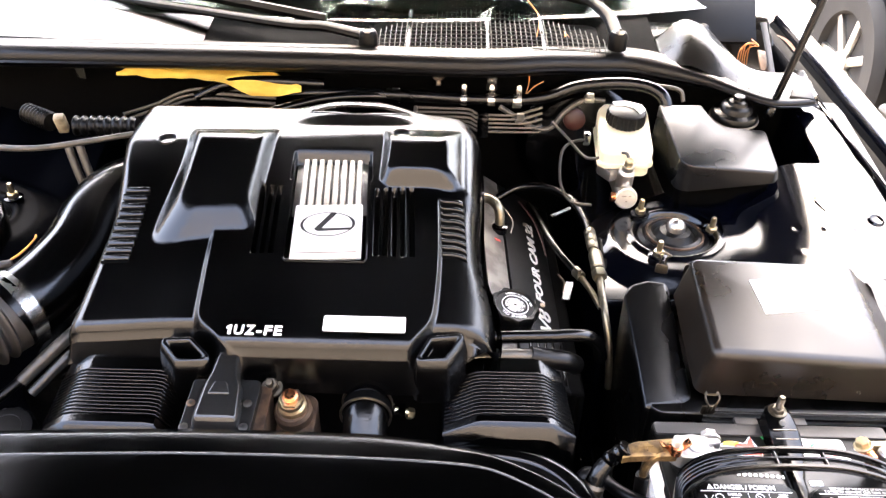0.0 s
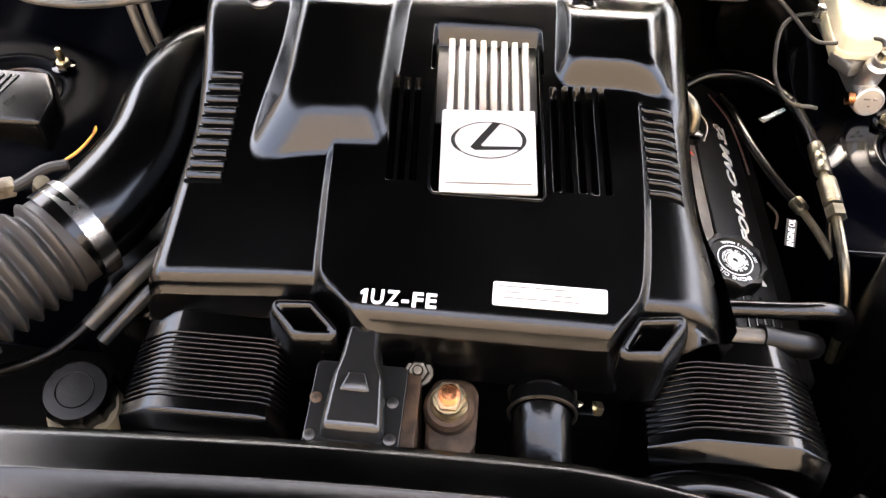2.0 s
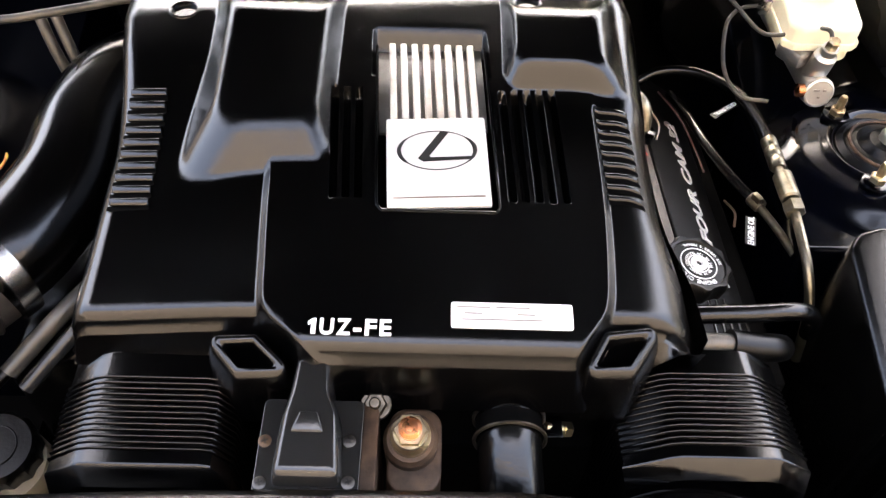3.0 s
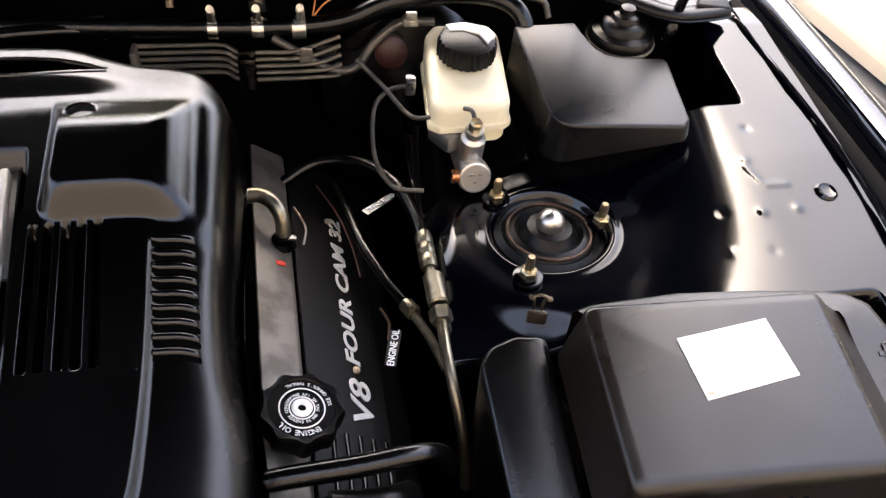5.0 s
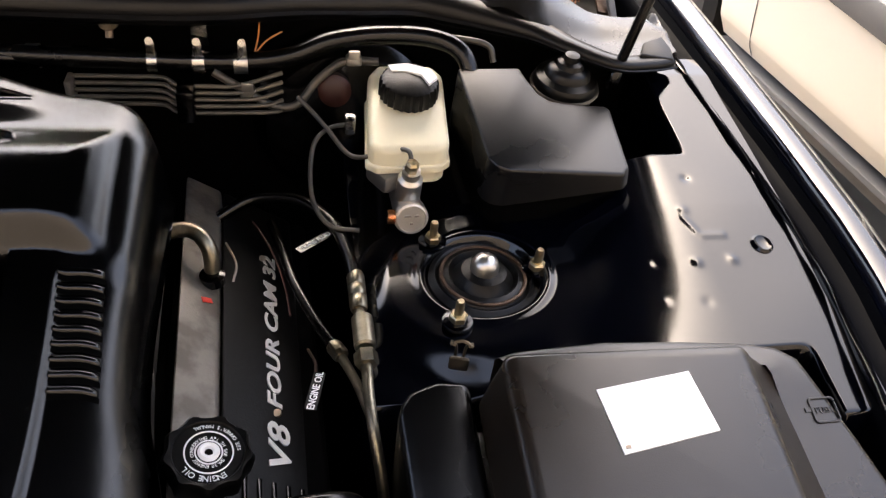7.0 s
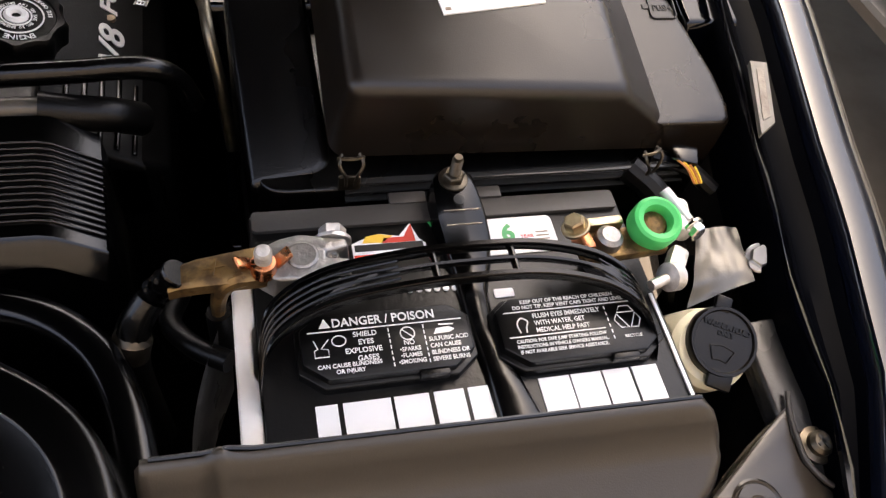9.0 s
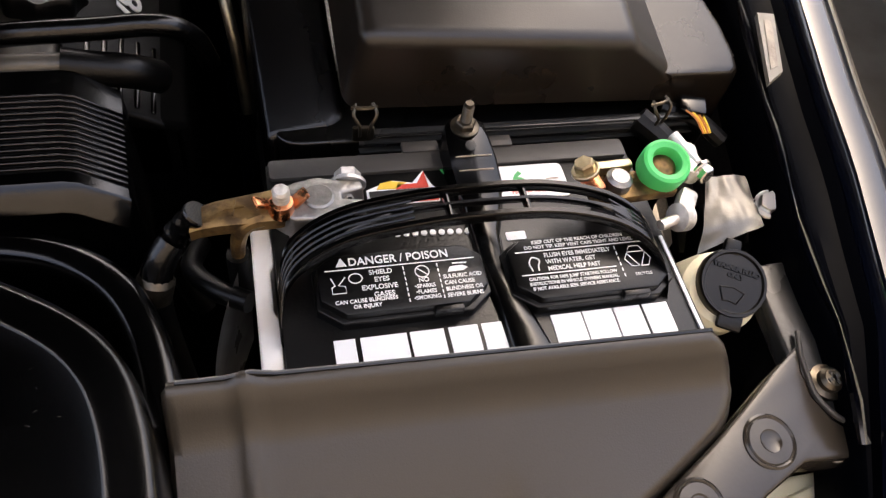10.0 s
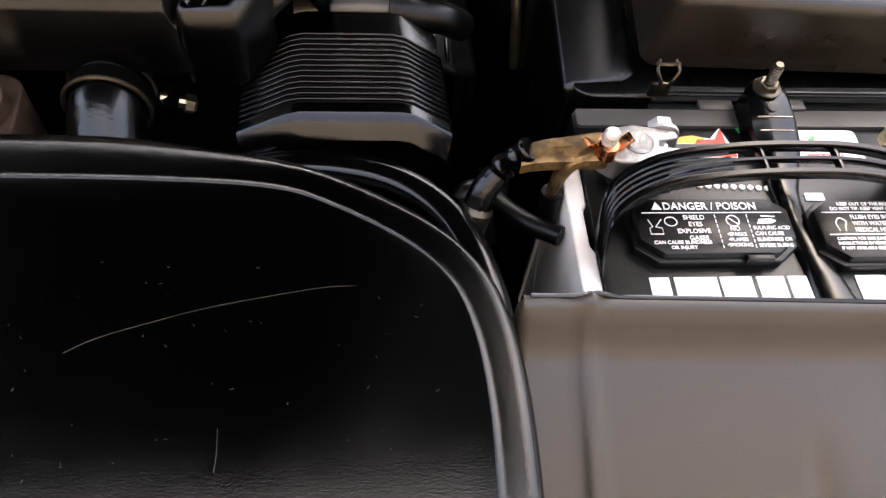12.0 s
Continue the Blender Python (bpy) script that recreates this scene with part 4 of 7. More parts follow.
# duct mouths in the front corners
for pts in (((-0.3116, 0.5300), (-0.2788, 0.5316), (-0.3019, 0.5502), (-0.3311, 0.5488)), ((-0.0448, 0.5366), (-0.0157, 0.5375), (0.0024, 0.5618), (-0.0315, 0.5580))):
    rings = []
    for d, r, dz in ((0.0100, 0.012, -0.055), (0.0096, 0.011, -0.022), (0.0080, 0.010, -0.010), (0.0056, 0.007, -0.0034), (0.0034, 0.0045, -0.0006), (0.0018, 0.003, 0.0003), (-0.0004, 0.002, 0.0002), (-0.0016, 0.0018, -0.0022), (-0.0022, 0.0016, -0.012), (-0.0030, 0.0014, -0.036)):
        rings.append([(x, y, 0.8725 + 0.5 * (y - 0.545) + dz) for x, y in offset_outline(pts, d, r)])
    part("duct_mouth", bm_loft(rings), COVERMAT, cover, "duct mouth with a rounded rim", sharp=70)

# engine under the cover
engine = thing("engine", (-0.2, 0.75, 0.32), "dark engine block with cast alloy heads", "engine")
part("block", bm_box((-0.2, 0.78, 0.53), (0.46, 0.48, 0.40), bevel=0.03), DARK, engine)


def vc(x, y, lift=0.0):
    """A place on the sloping valve cover."""
    return (x, y, 0.809 - 0.63 * (x - 0.060) + lift)


for name, x0, x1, mat, lift in (("valve_cover", 0.080, 0.150, VALVEMAT, 0.0), ("coil_strip", 0.044, 0.078, STRIPMAT, 0.0)):
    body = bm_slab([(x0, 0.600), (x1, 0.600), (x1 - 0.012, 1.03), (x0 - 0.012, 1.03)], lambda x, y: vc(x, y, lift)[2], 0.70, 0.004)
    vcover = part(name, body, mat, engine, "bare grey alloy strip" if "coil" in name else "black valve cover with raised silver lettering")
    if name == "valve_cover":
        valve = vcover
part("valve_cover_skirt", bm_slab([(0.03, 0.60), (0.165, 0.60), (0.155, 1.03), (0.02, 1.03)], lambda x, y: 0.765 - 0.2 * (x - 0.1), 0.62, 0.006), DARK, engine)
part("gasket_edge", bm_slab([(0.153, 0.600), (0.159, 0.600), (0.147, 1.0), (0.141, 1.0)], lambda x, y: vc(0.150, y)[2] - 0.004, 0.70, 0.001), STRIPMAT, engine, "stained alloy edge")
part("valve_cover", bm_slab([(-0.56, 0.60), (-0.43, 0.60), (-0.43, 1.0), (-0.56, 1.0)], lambda x, y: 0.78 + 0.3 * (x + 0.45), 0.62, 0.01), PLASTIC, engine)
for words, y0, size, sq in (("V8", 0.693, 0.029, 1.45), ("FOUR CAM 32", 0.756, 0.0192, 1.60)):
    mm = Matrix.Translation(vc(0.1310 if words == "V8" else 0.1245, y0, 0.001)) @ pose(0, 0, 0, 0, math.degrees(math.atan(0.63)), 0) @ pose(0, 0, 0, 0, 0, 91.5)
    part("lettering", bm_text(words, size, mm, 0.0005, shear=0.18, squeeze=sq, bold=0.0005), GREYINK, valve, "raised silver lettering")
for y in (0.752, 0.945):
    part("rivet", bm_lathe([(0.004, -0.001), (0.004, 0.0015), (0.001, 0.002)], vc(0.1205 if y < 0.8 else 0.108, y), sides=12), DULL, valve)
bm = bmesh.new()
for i in range(5):
    bm_box(vc(0.095 + 0.011 * i, 0.645, 0.0), (0.004, 0.075, 0.004), pose(0, 0, 0, 0, 32, 0), 0.001, bm=bm)
part("valve_cover_ribs", bm, PLASTIC, valve)
oc = part("oil_filler_cap", bm_lathe([(0.018, -0.04), (0.020, -0.022), (0.031, -0.018), (0.0315, -0.004), (0.029, 0.0), (0.026, -0.0005), (0.025, -0.002), (0.001, -0.002)], (0.073, 0.672, 0.839), (0.18, -0.05, 1), 72, wave=lambda a, r: r + (0.0022 * max(-0.4, math.cos(9 * a)) if r > 0.0285 else 0)), RUBBER, engine, "black knurled oil filler cap with white print")
capm = Matrix.Translation((0.073, 0.672, 0.8376)) @ pose(0, 0, 0, 2.9, 10.2, 0)
for r in (0.0055, 0.0096, 0.0172):
    part("print_ring", bm_tube([capm @ Vector((r * math.cos(a), r * math.sin(a), 0)) for a in [2 * math.pi * k / 40 for k in range(41)]], 0.0006 if r != 0.0055 else 0.0026, 6, straight=True), INK, oc)


def round_text(words, radius, size, start, step, mat, parent, m, flip=0):
    bm = bmesh.new()
    for i, ch in enumerate(words):
        if ch == " ":
            continue
        a = start + step * i
        t = bm_text(ch, size, m @ Matrix.Rotation(radians(a), 4, "Z") @ Matrix.Translation((0, radius, 0)) @ Matrix.Rotation(radians(flip), 4, "Z"), 0.0002, align="CENTER")
        me = bpy.data.meshes.new("join")
        t.to_mesh(me)
        t.free()
        bm.from_mesh(me)
        bpy.data.meshes.remove(me)
    return part("print", bm, mat, parent)


round_text("ENGINE OIL", 0.0195, 0.0062, 213, -9.0, INK, oc, capm @ Matrix.Rotation(0, 4, "Z"))
round_text("SEE OWNER'S MANUAL", 0.0228, 0.0040, -82, 6.6, INK, oc, capm, 180)
round_text("ENERGY CONSERVING API SH SAE 5W-30", 0.0108, 0.0034, 180, -10.4, INK, oc, capm)
part("red_mark", bm_box(vc(0.060, 0.857, 0.0004), (0.010, 0.007, 0.0006), pose(0, 0, 0, 0, 32, 20), 0), REDINK, engine, "red paint dab")
part("breather_pipe", bm_tube([(0.015, 0.915, 0.842), (0.045, 0.915, 0.845), (0.062, 0.898, 0.836), (0.064, 0.885, 0.80)], 0.0076, 14), FITTING, engine, "curved dull breather pipe")
part("breather_ring", bm_lathe([(0.012, -0.004), (0.012, 0.005), (0.009, 0.006)], (0.064, 0.884, 0.811), sides=20), PLASTIC, engine)


def finned(rear, front, left, right, y0, y1, zr, zf, label, n, fall=0.026):
    """A black ribbed belt cover: faceted body with raised ribs across. rear, front: the top facet's edges."""
    t = thing("belt_cover", (sum(rear) / 2, (y0 + y1) / 2, 0.6), label, "belt cover", "ribbed belt covers")

    def section(y, lift, out):
        k = (y - y0) / (y1 - y0)
        z = zf + (zr - zf) * k
        a, b = (front[i] + (rear[i] - front[i]) * k for i in (0, 1))
        return [(a - left - 0.006 - out, y, z - 0.16), (a - left - out, y, z - fall + lift * 0.4), (a - 0.004, y, z - 0.0022 + lift), (a + 0.005, y, z + lift), (b - 0.005, y, z + lift), (b + 0.004, y, z - 0.0022 + lift), (b + right + out, y, z - fall + lift * 0.4), (b + right + 0.006 + out, y, z - 0.16)]

    part("body", bm_loft([section(y0, 0, 0), section(y1, 0, 0)]), PLASTIC, t)
    for i in range(n):
        y = y0 + 0.010 + (y1 - y0 - 0.034) * i / (n - 1)
        part("rib", bm_loft([section(y - 0.0011, -0.0006, 0.0), section(y - 0.0008, 0.0016, 0.0014), section(y - 0.0003, 0.0022, 0.0019), section(y + 0.0003, 0.0022, 0.0019), section(y + 0.0008, 0.0016, 0.0014), section(y + 0.0011, -0.0006, 0.0)]), PLASTIC, t, sharp=75)
    lip = section(y0, 0.0, 0.001)
    face = [(x, y - 0.002, z - 0.001) for x, y, z in lip]
    c = (front[0] + front[1]) / 2
    low = [(c + (x - c) * 0.95, y - 0.013, z - 0.014 if 0 < i < 7 else z) for i, (x, y, z) in enumerate(lip)]
    deep = [(x, y - 0.004, z - 0.05 if 0 < i < 7 else z) for i, (x, y, z) in enumerate(low)]
    part("front_flange", bm_loft([lip, face, low, deep]), PLASTIC, t)
    return t


finned((-0.4225, -0.3360), (-0.4245, -0.3320), 0.030, 0.016, 0.4735, 0.562, 0.842, 0.824, "black ribbed belt cover under the engine cover", 13, 0.020)
finned((0.023, 0.0945), (0.0230, 0.1010), 0.038, 0.030, 0.4900, 0.585, 0.8265, 0.8225, "black ribbed belt cover beside the radiator hose", 13, 0.021)

# grey sensor housing with four screws
hs = thing("ignition_housing", (-0.25, 0.47, 0.7), "grey plastic housing with four screws", "housing")
hb = lambda x, y: 0.845 + 0.1 * (y - 0.437)
part("base", bm_slab(rounded(-0.2895, 0.4385, -0.2155, 0.513, 0.005), hb, 0.832, 0.003), HOUSING, hs)
part("gasket_base", bm_slab(rounded(-0.291, 0.434, -0.205, 0.515, 0.005), lambda x, y: hb(x, y) - 0.011, 0.70, 0.002), RUST, hs, "rusty brown base plate")
part("raised_top", bm_slab([(-0.2755, 0.4510), (-0.2290, 0.4510), (-0.2340, 0.495), (-0.2415, 0.512), (-0.2425, 0.540), (-0.2675, 0.540), (-0.2690, 0.512), (-0.2725, 0.495)], lambda x, y: 0.861 + 0.12 * (y - 0.458), 0.842, 0.006, 4, taper=0.005), HOUSING, hs)
part("tab", bm_slab([(-0.2660, 0.480), (-0.2415, 0.480), (-0.2470, 0.494), (-0.2600, 0.494)], lambda x, y: 0.8645 + 0.38 * (y - 0.480), 0.86, 0.002), HOUSING, hs)
for x, y in ((-0.2850, 0.4800), (-0.2245, 0.4812), (-0.2845, 0.4494), (-0.2230, 0.4510)):
    s = part("screw", bm_lathe([(0.0048, -0.001), (0.0048, 0.0008), (0.0038, 0.0014), (0.001, 0.0014)], (x, y, hb(x, y)), (0, -0.1, 1), 18), RUST if x < -0.28 and y > 0.46 else DARKSTEEL, hs)
    for turn in (20, 110):
        part("slot", bm_box((x, y, hb(x, y) + 0.0015), (0.005, 0.0011, 0.0006), Matrix.Rotation(radians(turn), 4, "Z"), 0), BLACKINK, s)

# thermostat housing with brass sensor
th = thing("thermostat_housing", (-0.17, 0.49, 0.7), "brown stained casting with brass sensor", "thermostat housing")
part("casting", bm_slab(rounded(-0.199, 0.462, -0.157, 0.53, 0.015), lambda x, y: 0.806 + 0.1 * (y - 0.44), 0.70, 0.008), RUST, th)
part("boss", bm_lathe([(0.021, -0.06), (0.021, -0.004), (0.018, 0.0)], (-0.181, 0.495, 0.83), (0, -0.25, 1), 24), RUST, th)
sn = part("sensor", bm_lathe([(0.0155, -0.004), (0.0155, 0.003), (0.013, 0.006), (0.013, 0.012)], (-0.181, 0.495, 0.834), (0, -0.25, 1), 24), BRASS, th, "round brass temperature sensor")
part("hex", bm_lathe([(0.0135, 0.0), (0.0135, 0.008), (0.012, 0.010)], (-0.181, 0.495, 0.838), (0, -0.25, 1), 6), BRASS, sn)
part("copper_tip", bm_lathe([(0.0088, 0.006), (0.0088, 0.015), (0.006, 0.0175), (0.001, 0.018)], (-0.181, 0.495, 0.838), (0, -0.25, 1), 22), COPPER, sn, "copper coloured tip")
bolt("flange_bolt", (-0.194, 0.437, 0.80), (0, -0.6, 1), 0.0075, 0.008, BRASS, th)
part("flange", bm_box((-0.168, 0.447, 0.80), (0.045, 0.03, 0.012), pose(0, 0, 0, 20, 0, 8), 0.003), DULL, th)
bolt("hose_union", (-0.2085, 0.522, 0.832), (0, -0.5, 1), 0.009, 0.012, LATCHMAT, th, stud=0.008)
part("bracket", bm_box((-0.155, 0.425, 0.79), (0.05, 0.02, 0.006), pose(0, 0, 0, 25, 0, -4), 0.001), DULL, th)

# upper radiator hose with spring clamp
rh = thing("radiator_hose", (-0.1, 0.5, 0.75), "thick black radiator hose with spring clamp", "hose")
part("hose", bm_tube([(-0.104, 0.537, 0.806), (-0.103, 0.52, 0.805), (-0.103, 0.50, 0.80), (-0.099, 0.46, 0.77), (-0.092, 0.43, 0.72), (-0.085, 0.41, 0.66)], 0.0255, 24), HOSE, rh)
part("neck", bm_tube([(-0.104, 0.60, 0.80), (-0.104, 0.532, 0.806)], 0.0245, 24), GOLD, rh, "stained alloy neck")
cl = part("clamp", bm_tube([(-0.103, 0.5265, 0.8045), (-0.103, 0.5115, 0.803)], 0.0268, 24, straight=True), DARK, rh, "dark spring clamp")
for y in (0.5285, 0.5095):
    part("clamp_wire", bm_tube([(-0.103 + 0.0285 * math.cos(a), y, 0.804 + 0.0285 * math.sin(a)) for a in [2 * math.pi * k / 28 for k in range(29)]], 0.0016, 6, straight=True), LATCHMAT, cl)
part("clamp_screw", bm_tube([(-0.073, 0.526, 0.797), (-0.057, 0.529, 0.789)], 0.0042, 10), BRASS, cl)
part("clamp_lug", bm_box((-0.067, 0.526, 0.797), (0.016, 0.020, 0.003), bevel=0.001), PLASTIC, cl)
part("screw_head", bm_lathe([(0.007, 0), (0.007, 0.006), (0.005, 0.008)], (-0.057, 0.529, 0.789), (1, 0.15, -0.4), 6), BRASS, cl)

# radiator cover
RC = [(p[0], p[1]) for p in curve_points([(-0.64, 0.405), (-0.45, 0.416), (-0.3, 0.423), (-0.136, 0.427), (-0.042, 0.4265), (0.023, 0.421), (0.063, 0.406), (0.105, 0.380), (0.130, 0.354), (0.1435, 0.322), (0.150, 0.275), (0.151, 0.2), (0.152, 0.02)], 6)]
rc = thing("radiator_cover", (-0.2, 0.25, 0.7), "black grained plastic radiator cover with scratches", "radiator cover")


def rc_top(x, y):
    return 0.851 - 0.15 * 0.03 * math.log(1 + math.exp((0.262 - y) / 0.03)) + 0.006 * ss(0.0, -0.3, x)


rows = []
for k, (x, y) in enumerate(RC):
    a, b = Vector(RC[max(k - 1, 0)]), Vector(RC[min(k + 1, len(RC) - 1)])
    d = (b - a).normalized()
    ix, iy = d.y, -d.x
    z = rc_top(x, y)
    wide = 0.006 + 0.017 * ss(0.06, -0.10, x)
    row = [(x - (wide + 0.003) * ix, y - (wide + 0.003) * iy, z - 0.10)]
    for o, drop in ((1.0, 0.026), (0.95, 0.012), (0.80, 0.0050), (0.4, 0.0022), (0.0, 0.0012)):
        row.append((x - wide * o * ix, y - wide * o * iy, z - drop))
    for o, drop in ((0.004, 0.0008), (0.009, 0.0004), (0.013, 0.0001), (0.0165, 0.0), (0.0175, -0.0007), (0.0185, 0.0)):
        row.append((x + o * ix, y + o * iy, z - drop))
    for f in (0.06, 0.2, 0.35, 0.5, 0.7, 1.0):
        qx, qy = x + 0.0185 * ix + (-0.25 - x) * f, y + 0.0185 * iy + (0.03 - y) * f
        row.append((qx, qy, rc_top(qx, qy)))
    rows.append(row)
part("panel", bm_loft(rows, closed=False), GRAINED, rc, sharp=60)
part("scratch", bm_tube([(x, y, rc_top(x, y) - 0.00008) for x, y in ((-0.075, 0.302), (-0.060, 0.310), (-0.030, 0.320), (-0.005, 0.327), (0.03, 0.334), (0.052, 0.3375), (0.066, 0.338))], lambda t: 0.00022 * (1 - 0.5 * t), 4), GREYPL, rc, "pale curved scratch")
part("scratch", bm_tube([(x, y, rc_top(x, y) - 0.00008) for x, y in ((0.002, 0.262), (0.0025, 0.250), (0.002, 0.242))], 0.0002, 4), GREYPL, rc, "short pale scratch")
rng = random.Random(8)
specks = bmesh.new()
for k in range(70):
    x, y = rng.uniform(-0.12, 0.12), rng.uniform(0.20, 0.36)
    a, q = rng.uniform(0, 3.1), rng.uniform(0.0002, 0.0011)
    bm_tube([(x - q * math.cos(a), y - q * math.sin(a), rc_top(x, y)), (x + q * math.cos(a), y + q * math.sin(a), rc_top(x, y))], 0.00016, 4, straight=True, bm=specks)
tagged(part("grit", specks, DUSTY, rc, "fine pale grit"), kind="stuff")
part("corner_lip", bm_tube([(-0.03, 0.448, 0.80), (0.02, 0.462, 0.800), (0.065, 0.459, 0.800), (0.098, 0.447, 0.799), (0.124, 0.424, 0.798), (0.140, 0.392, 0.797), (0.149, 0.35, 0.796), (0.153, 0.29, 0.795)], 0.012, 12, flat=0.7), PLASTIC, rc)


# ---- airbox ----
ab = thing("airbox", (0.40, 0.63, 0.5), "black plastic air filter box with white sticker", "air filter box")


def lid_z(x, y):
    return 0.875 + 0.245 * (y - 0.555) - 0.03 * (x - 0.29)


LID_TOP = [(0.2865, 0.5515), (0.4905, 0.5470), (0.4890, 0.6905), (0.2860, 0.6905)]
LID_FOOT = [(0.2760, 0.5480), (0.5560, 0.5480), (0.5500, 0.6930), (0.2760, 0.6960)]
rings = []
for k, inset, r, drop in ((0.0, 0.010, 0.004, 0.0), (0.0, 0.005, 0.006, 0.0008), (0.0, 0.0018, 0.008, 0.003), (0.02, 0.0, 0.009, 0.006), (0.08, 0.0, 0.010, 0.011), (0.5, 0.0, 0.011, 0.030), (1.0, 0.0, 0.012, 0.060)):
    corners = [(a[0] + (b[0] - a[0]) * k, a[1] + (b[1] - a[1]) * k) for a, b in zip(LID_TOP, LID_FOOT)]
    rings.append([(x, y, lid_z(x, y) - drop) for x, y in offset_outline(corners, -inset, r, 6)])
lid = part("lid", bm_loft(rings[::-1]), LIDMAT, ab, sharp=50)


def skirt_z(x, y):
    side_z, back_z = 0.836 + 0.29 * (y - 0.56), 0.8872 - 0.046 * (x - 0.29)
    return side_z + (back_z - side_z) * ss(0.670, 0.694, y)


SKIRT = [((0.300, 0.688), (0.2880, 0.7050)), ((0.320, 0.688), (0.3034, 0.7101)), ((0.380, 0.688), (0.3808, 0.7180)), ((0.450, 0.688), (0.4500, 0.7165)), ((0.500, 0.688), (0.5120, 0.7120)), ((0.515, 0.686), (0.5360, 0.7060)), ((0.518, 0.680), (0.5500, 0.6930)), ((0.519, 0.660), (0.5595, 0.6700)), ((0.520, 0.625), (0.5740, 0.6270)), ((0.520, 0.590), (0.5860, 0.5880)), ((0.520, 0.570), (0.5895, 0.5640)), ((0.520, 0.562), (0.5880, 0.5520)), ((0.518, 0.558), (0.5820, 0.5480)), ((0.510, 0.556), (0.5600, 0.5475)), ((0.500, 0.556), (0.5300, 0.5475))]
rows = []
for (ax, ay), (bx, by) in SKIRT:
    reach = math.hypot(bx - ax, by - ay)
    row = []
    for back, drop in ((reach, 0.0), (reach * 0.5, 0.0), (0.008, 0.0), (0.005, 0.0004), (0.0025, 0.0018), (0.0008, 0.004), (0.0, 0.007), (0.0, 0.03), (0.0, 0.09)):
        x, y = bx + (ax - bx) * back / reach, by + (ay - by) * back / reach
        row.append((x, y, skirt_z(x, y) - drop))
    rows.append(row)
part("skirt", bm_loft(rows, closed=False), LIDMAT, ab, sharp=60)
part("side_duct", bm_slab([(0.212, 0.688), (0.222, 0.702), (0.245, 0.709), (0.272, 0.706), (0.279, 0.556), (0.268, 0.545), (0.220, 0.539)], lambda x, y: 0.797 + 0.37 * (y - 0.545), 0.62, 0.011, 5), BOXMAT, ab)
part("body", bm_slab(rounded(0.225, 0.532, 0.575, 0.70, 0.02), 0.797, 0.45, 0.004), BOXMAT, ab)
for z in (0.806, 0.797, 0.788):
    part("body_rim", bm_box((0.42, 0.5305, z), (0.27, 0.006, 0.0028), bevel=0.001), GREYPL, ab)
part("sticker", bm_slab([(0.351, 0.656), (0.429, 0.667), (0.438, 0.6205), (0.359, 0.608)], lambda x, y: lid_z(x, y) + 0.0012, lambda x, y: lid_z(x, y) - 0.001, 0), LABEL, lid, "blank white sticker")
part("sticker_print", bm_box((0.363, 0.613, lid_z(0.363, 0.613) + 0.0013), (0.004, 0.003, 0.0004), bevel=0), DULL, lid)


def latch(x, y, z, turn=0):
    """A wire latch clip on the rim."""
    m = Matrix.Translation((x, y, z)) @ Matrix.Rotation(radians(turn), 4, "Z")
    c = part("latch", bm_box((x, y, z - 0.007), (0.016, 0.004, 0.014), Matrix.Rotation(radians(turn), 4, "Z"), 0.002), LATCHMAT, ab, "dark sprung metal latch")
    for s in (-1, 1):
        part("spring_wire", bm_tube([m @ Vector(p) for p in ((s * 0.003, -0.004, -0.006), (s * 0.004, -0.006, 0.006), (s * 0.008, -0.003, 0.014), (s * 0.006, 0.004, 0.018))], 0.0013, 6), LATCHMAT, c)
    part("hook", bm_tube([m @ Vector(p) for p in ((-0.009, 0.002, 0.016), (0, -0.001, 0.018), (0.009, 0.002, 0.016))], 0.0014, 6), LATCHMAT, c)


latch(0.287, 0.528, 0.816)
latch(0.262, 0.712, 0.878, 165)
latch(0.515, 0.528, 0.806, 20)
pm = Matrix.Translation((0.553, 0.648, skirt_z(0.553, 0.648))) @ pose(0, 0, 0, 16, 0, 0)
pt = part("push_tab", bm_tube([pm @ Vector((x, y, 0.0006)) for x, y in rounded(-0.011, -0.010, 0.011, 0.010, 0.003) + [(0.011, 0.006)]], 0.0011, 6, straight=True), BLACKINK, ab, "embossed push tab")
part("push_word", bm_text("PUSH", 0.0075, pm @ Matrix.Translation((0, -0.0026, 0.0006)), 0.0003, align="CENTER", squeeze=0.9), BLACKINK, pt)
part("push_arrow", bm_box((0, 0, 0), (0.006, 0.004, 0.0012), pm @ Matrix.Translation((-0.014, 0.001, 0.0004)), 0), BLACKINK, pt)

# harness behind the battery
hn = thing("wiring_harness", (0.5, 0.52, 0.78), "taped black wiring with a few yellow wires", "wiring")
part("loom", bm_tube([(0.505, 0.535, 0.80), (0.525, 0.515, 0.79), (0.535, 0.49, 0.77), (0.545, 0.455, 0.73)], 0.011, 10), RUBBER, hn)
part("loom", bm_tube([(0.53, 0.545, 0.80), (0.555, 0.53, 0.80), (0.575, 0.515, 0.79)], 0.007, 10), RUBBER, hn)
part("connector", bm_box((0.548, 0.535, 0.808), (0.022, 0.016, 0.014), pose(0, 0, 0, 10, 0, -20), 0.002), PLASTIC, hn)
for k in range(4):
    part("yellow_wire", bm_tube([(0.540 + 0.004 * k, 0.530, 0.812), (0.545 + 0.004 * k, 0.520, 0.812 - 0.002 * k), (0.552 + 0.002 * k, 0.512, 0.803)], 0.0009, 5), YELLOWINK if k % 2 else ORANGE, hn)

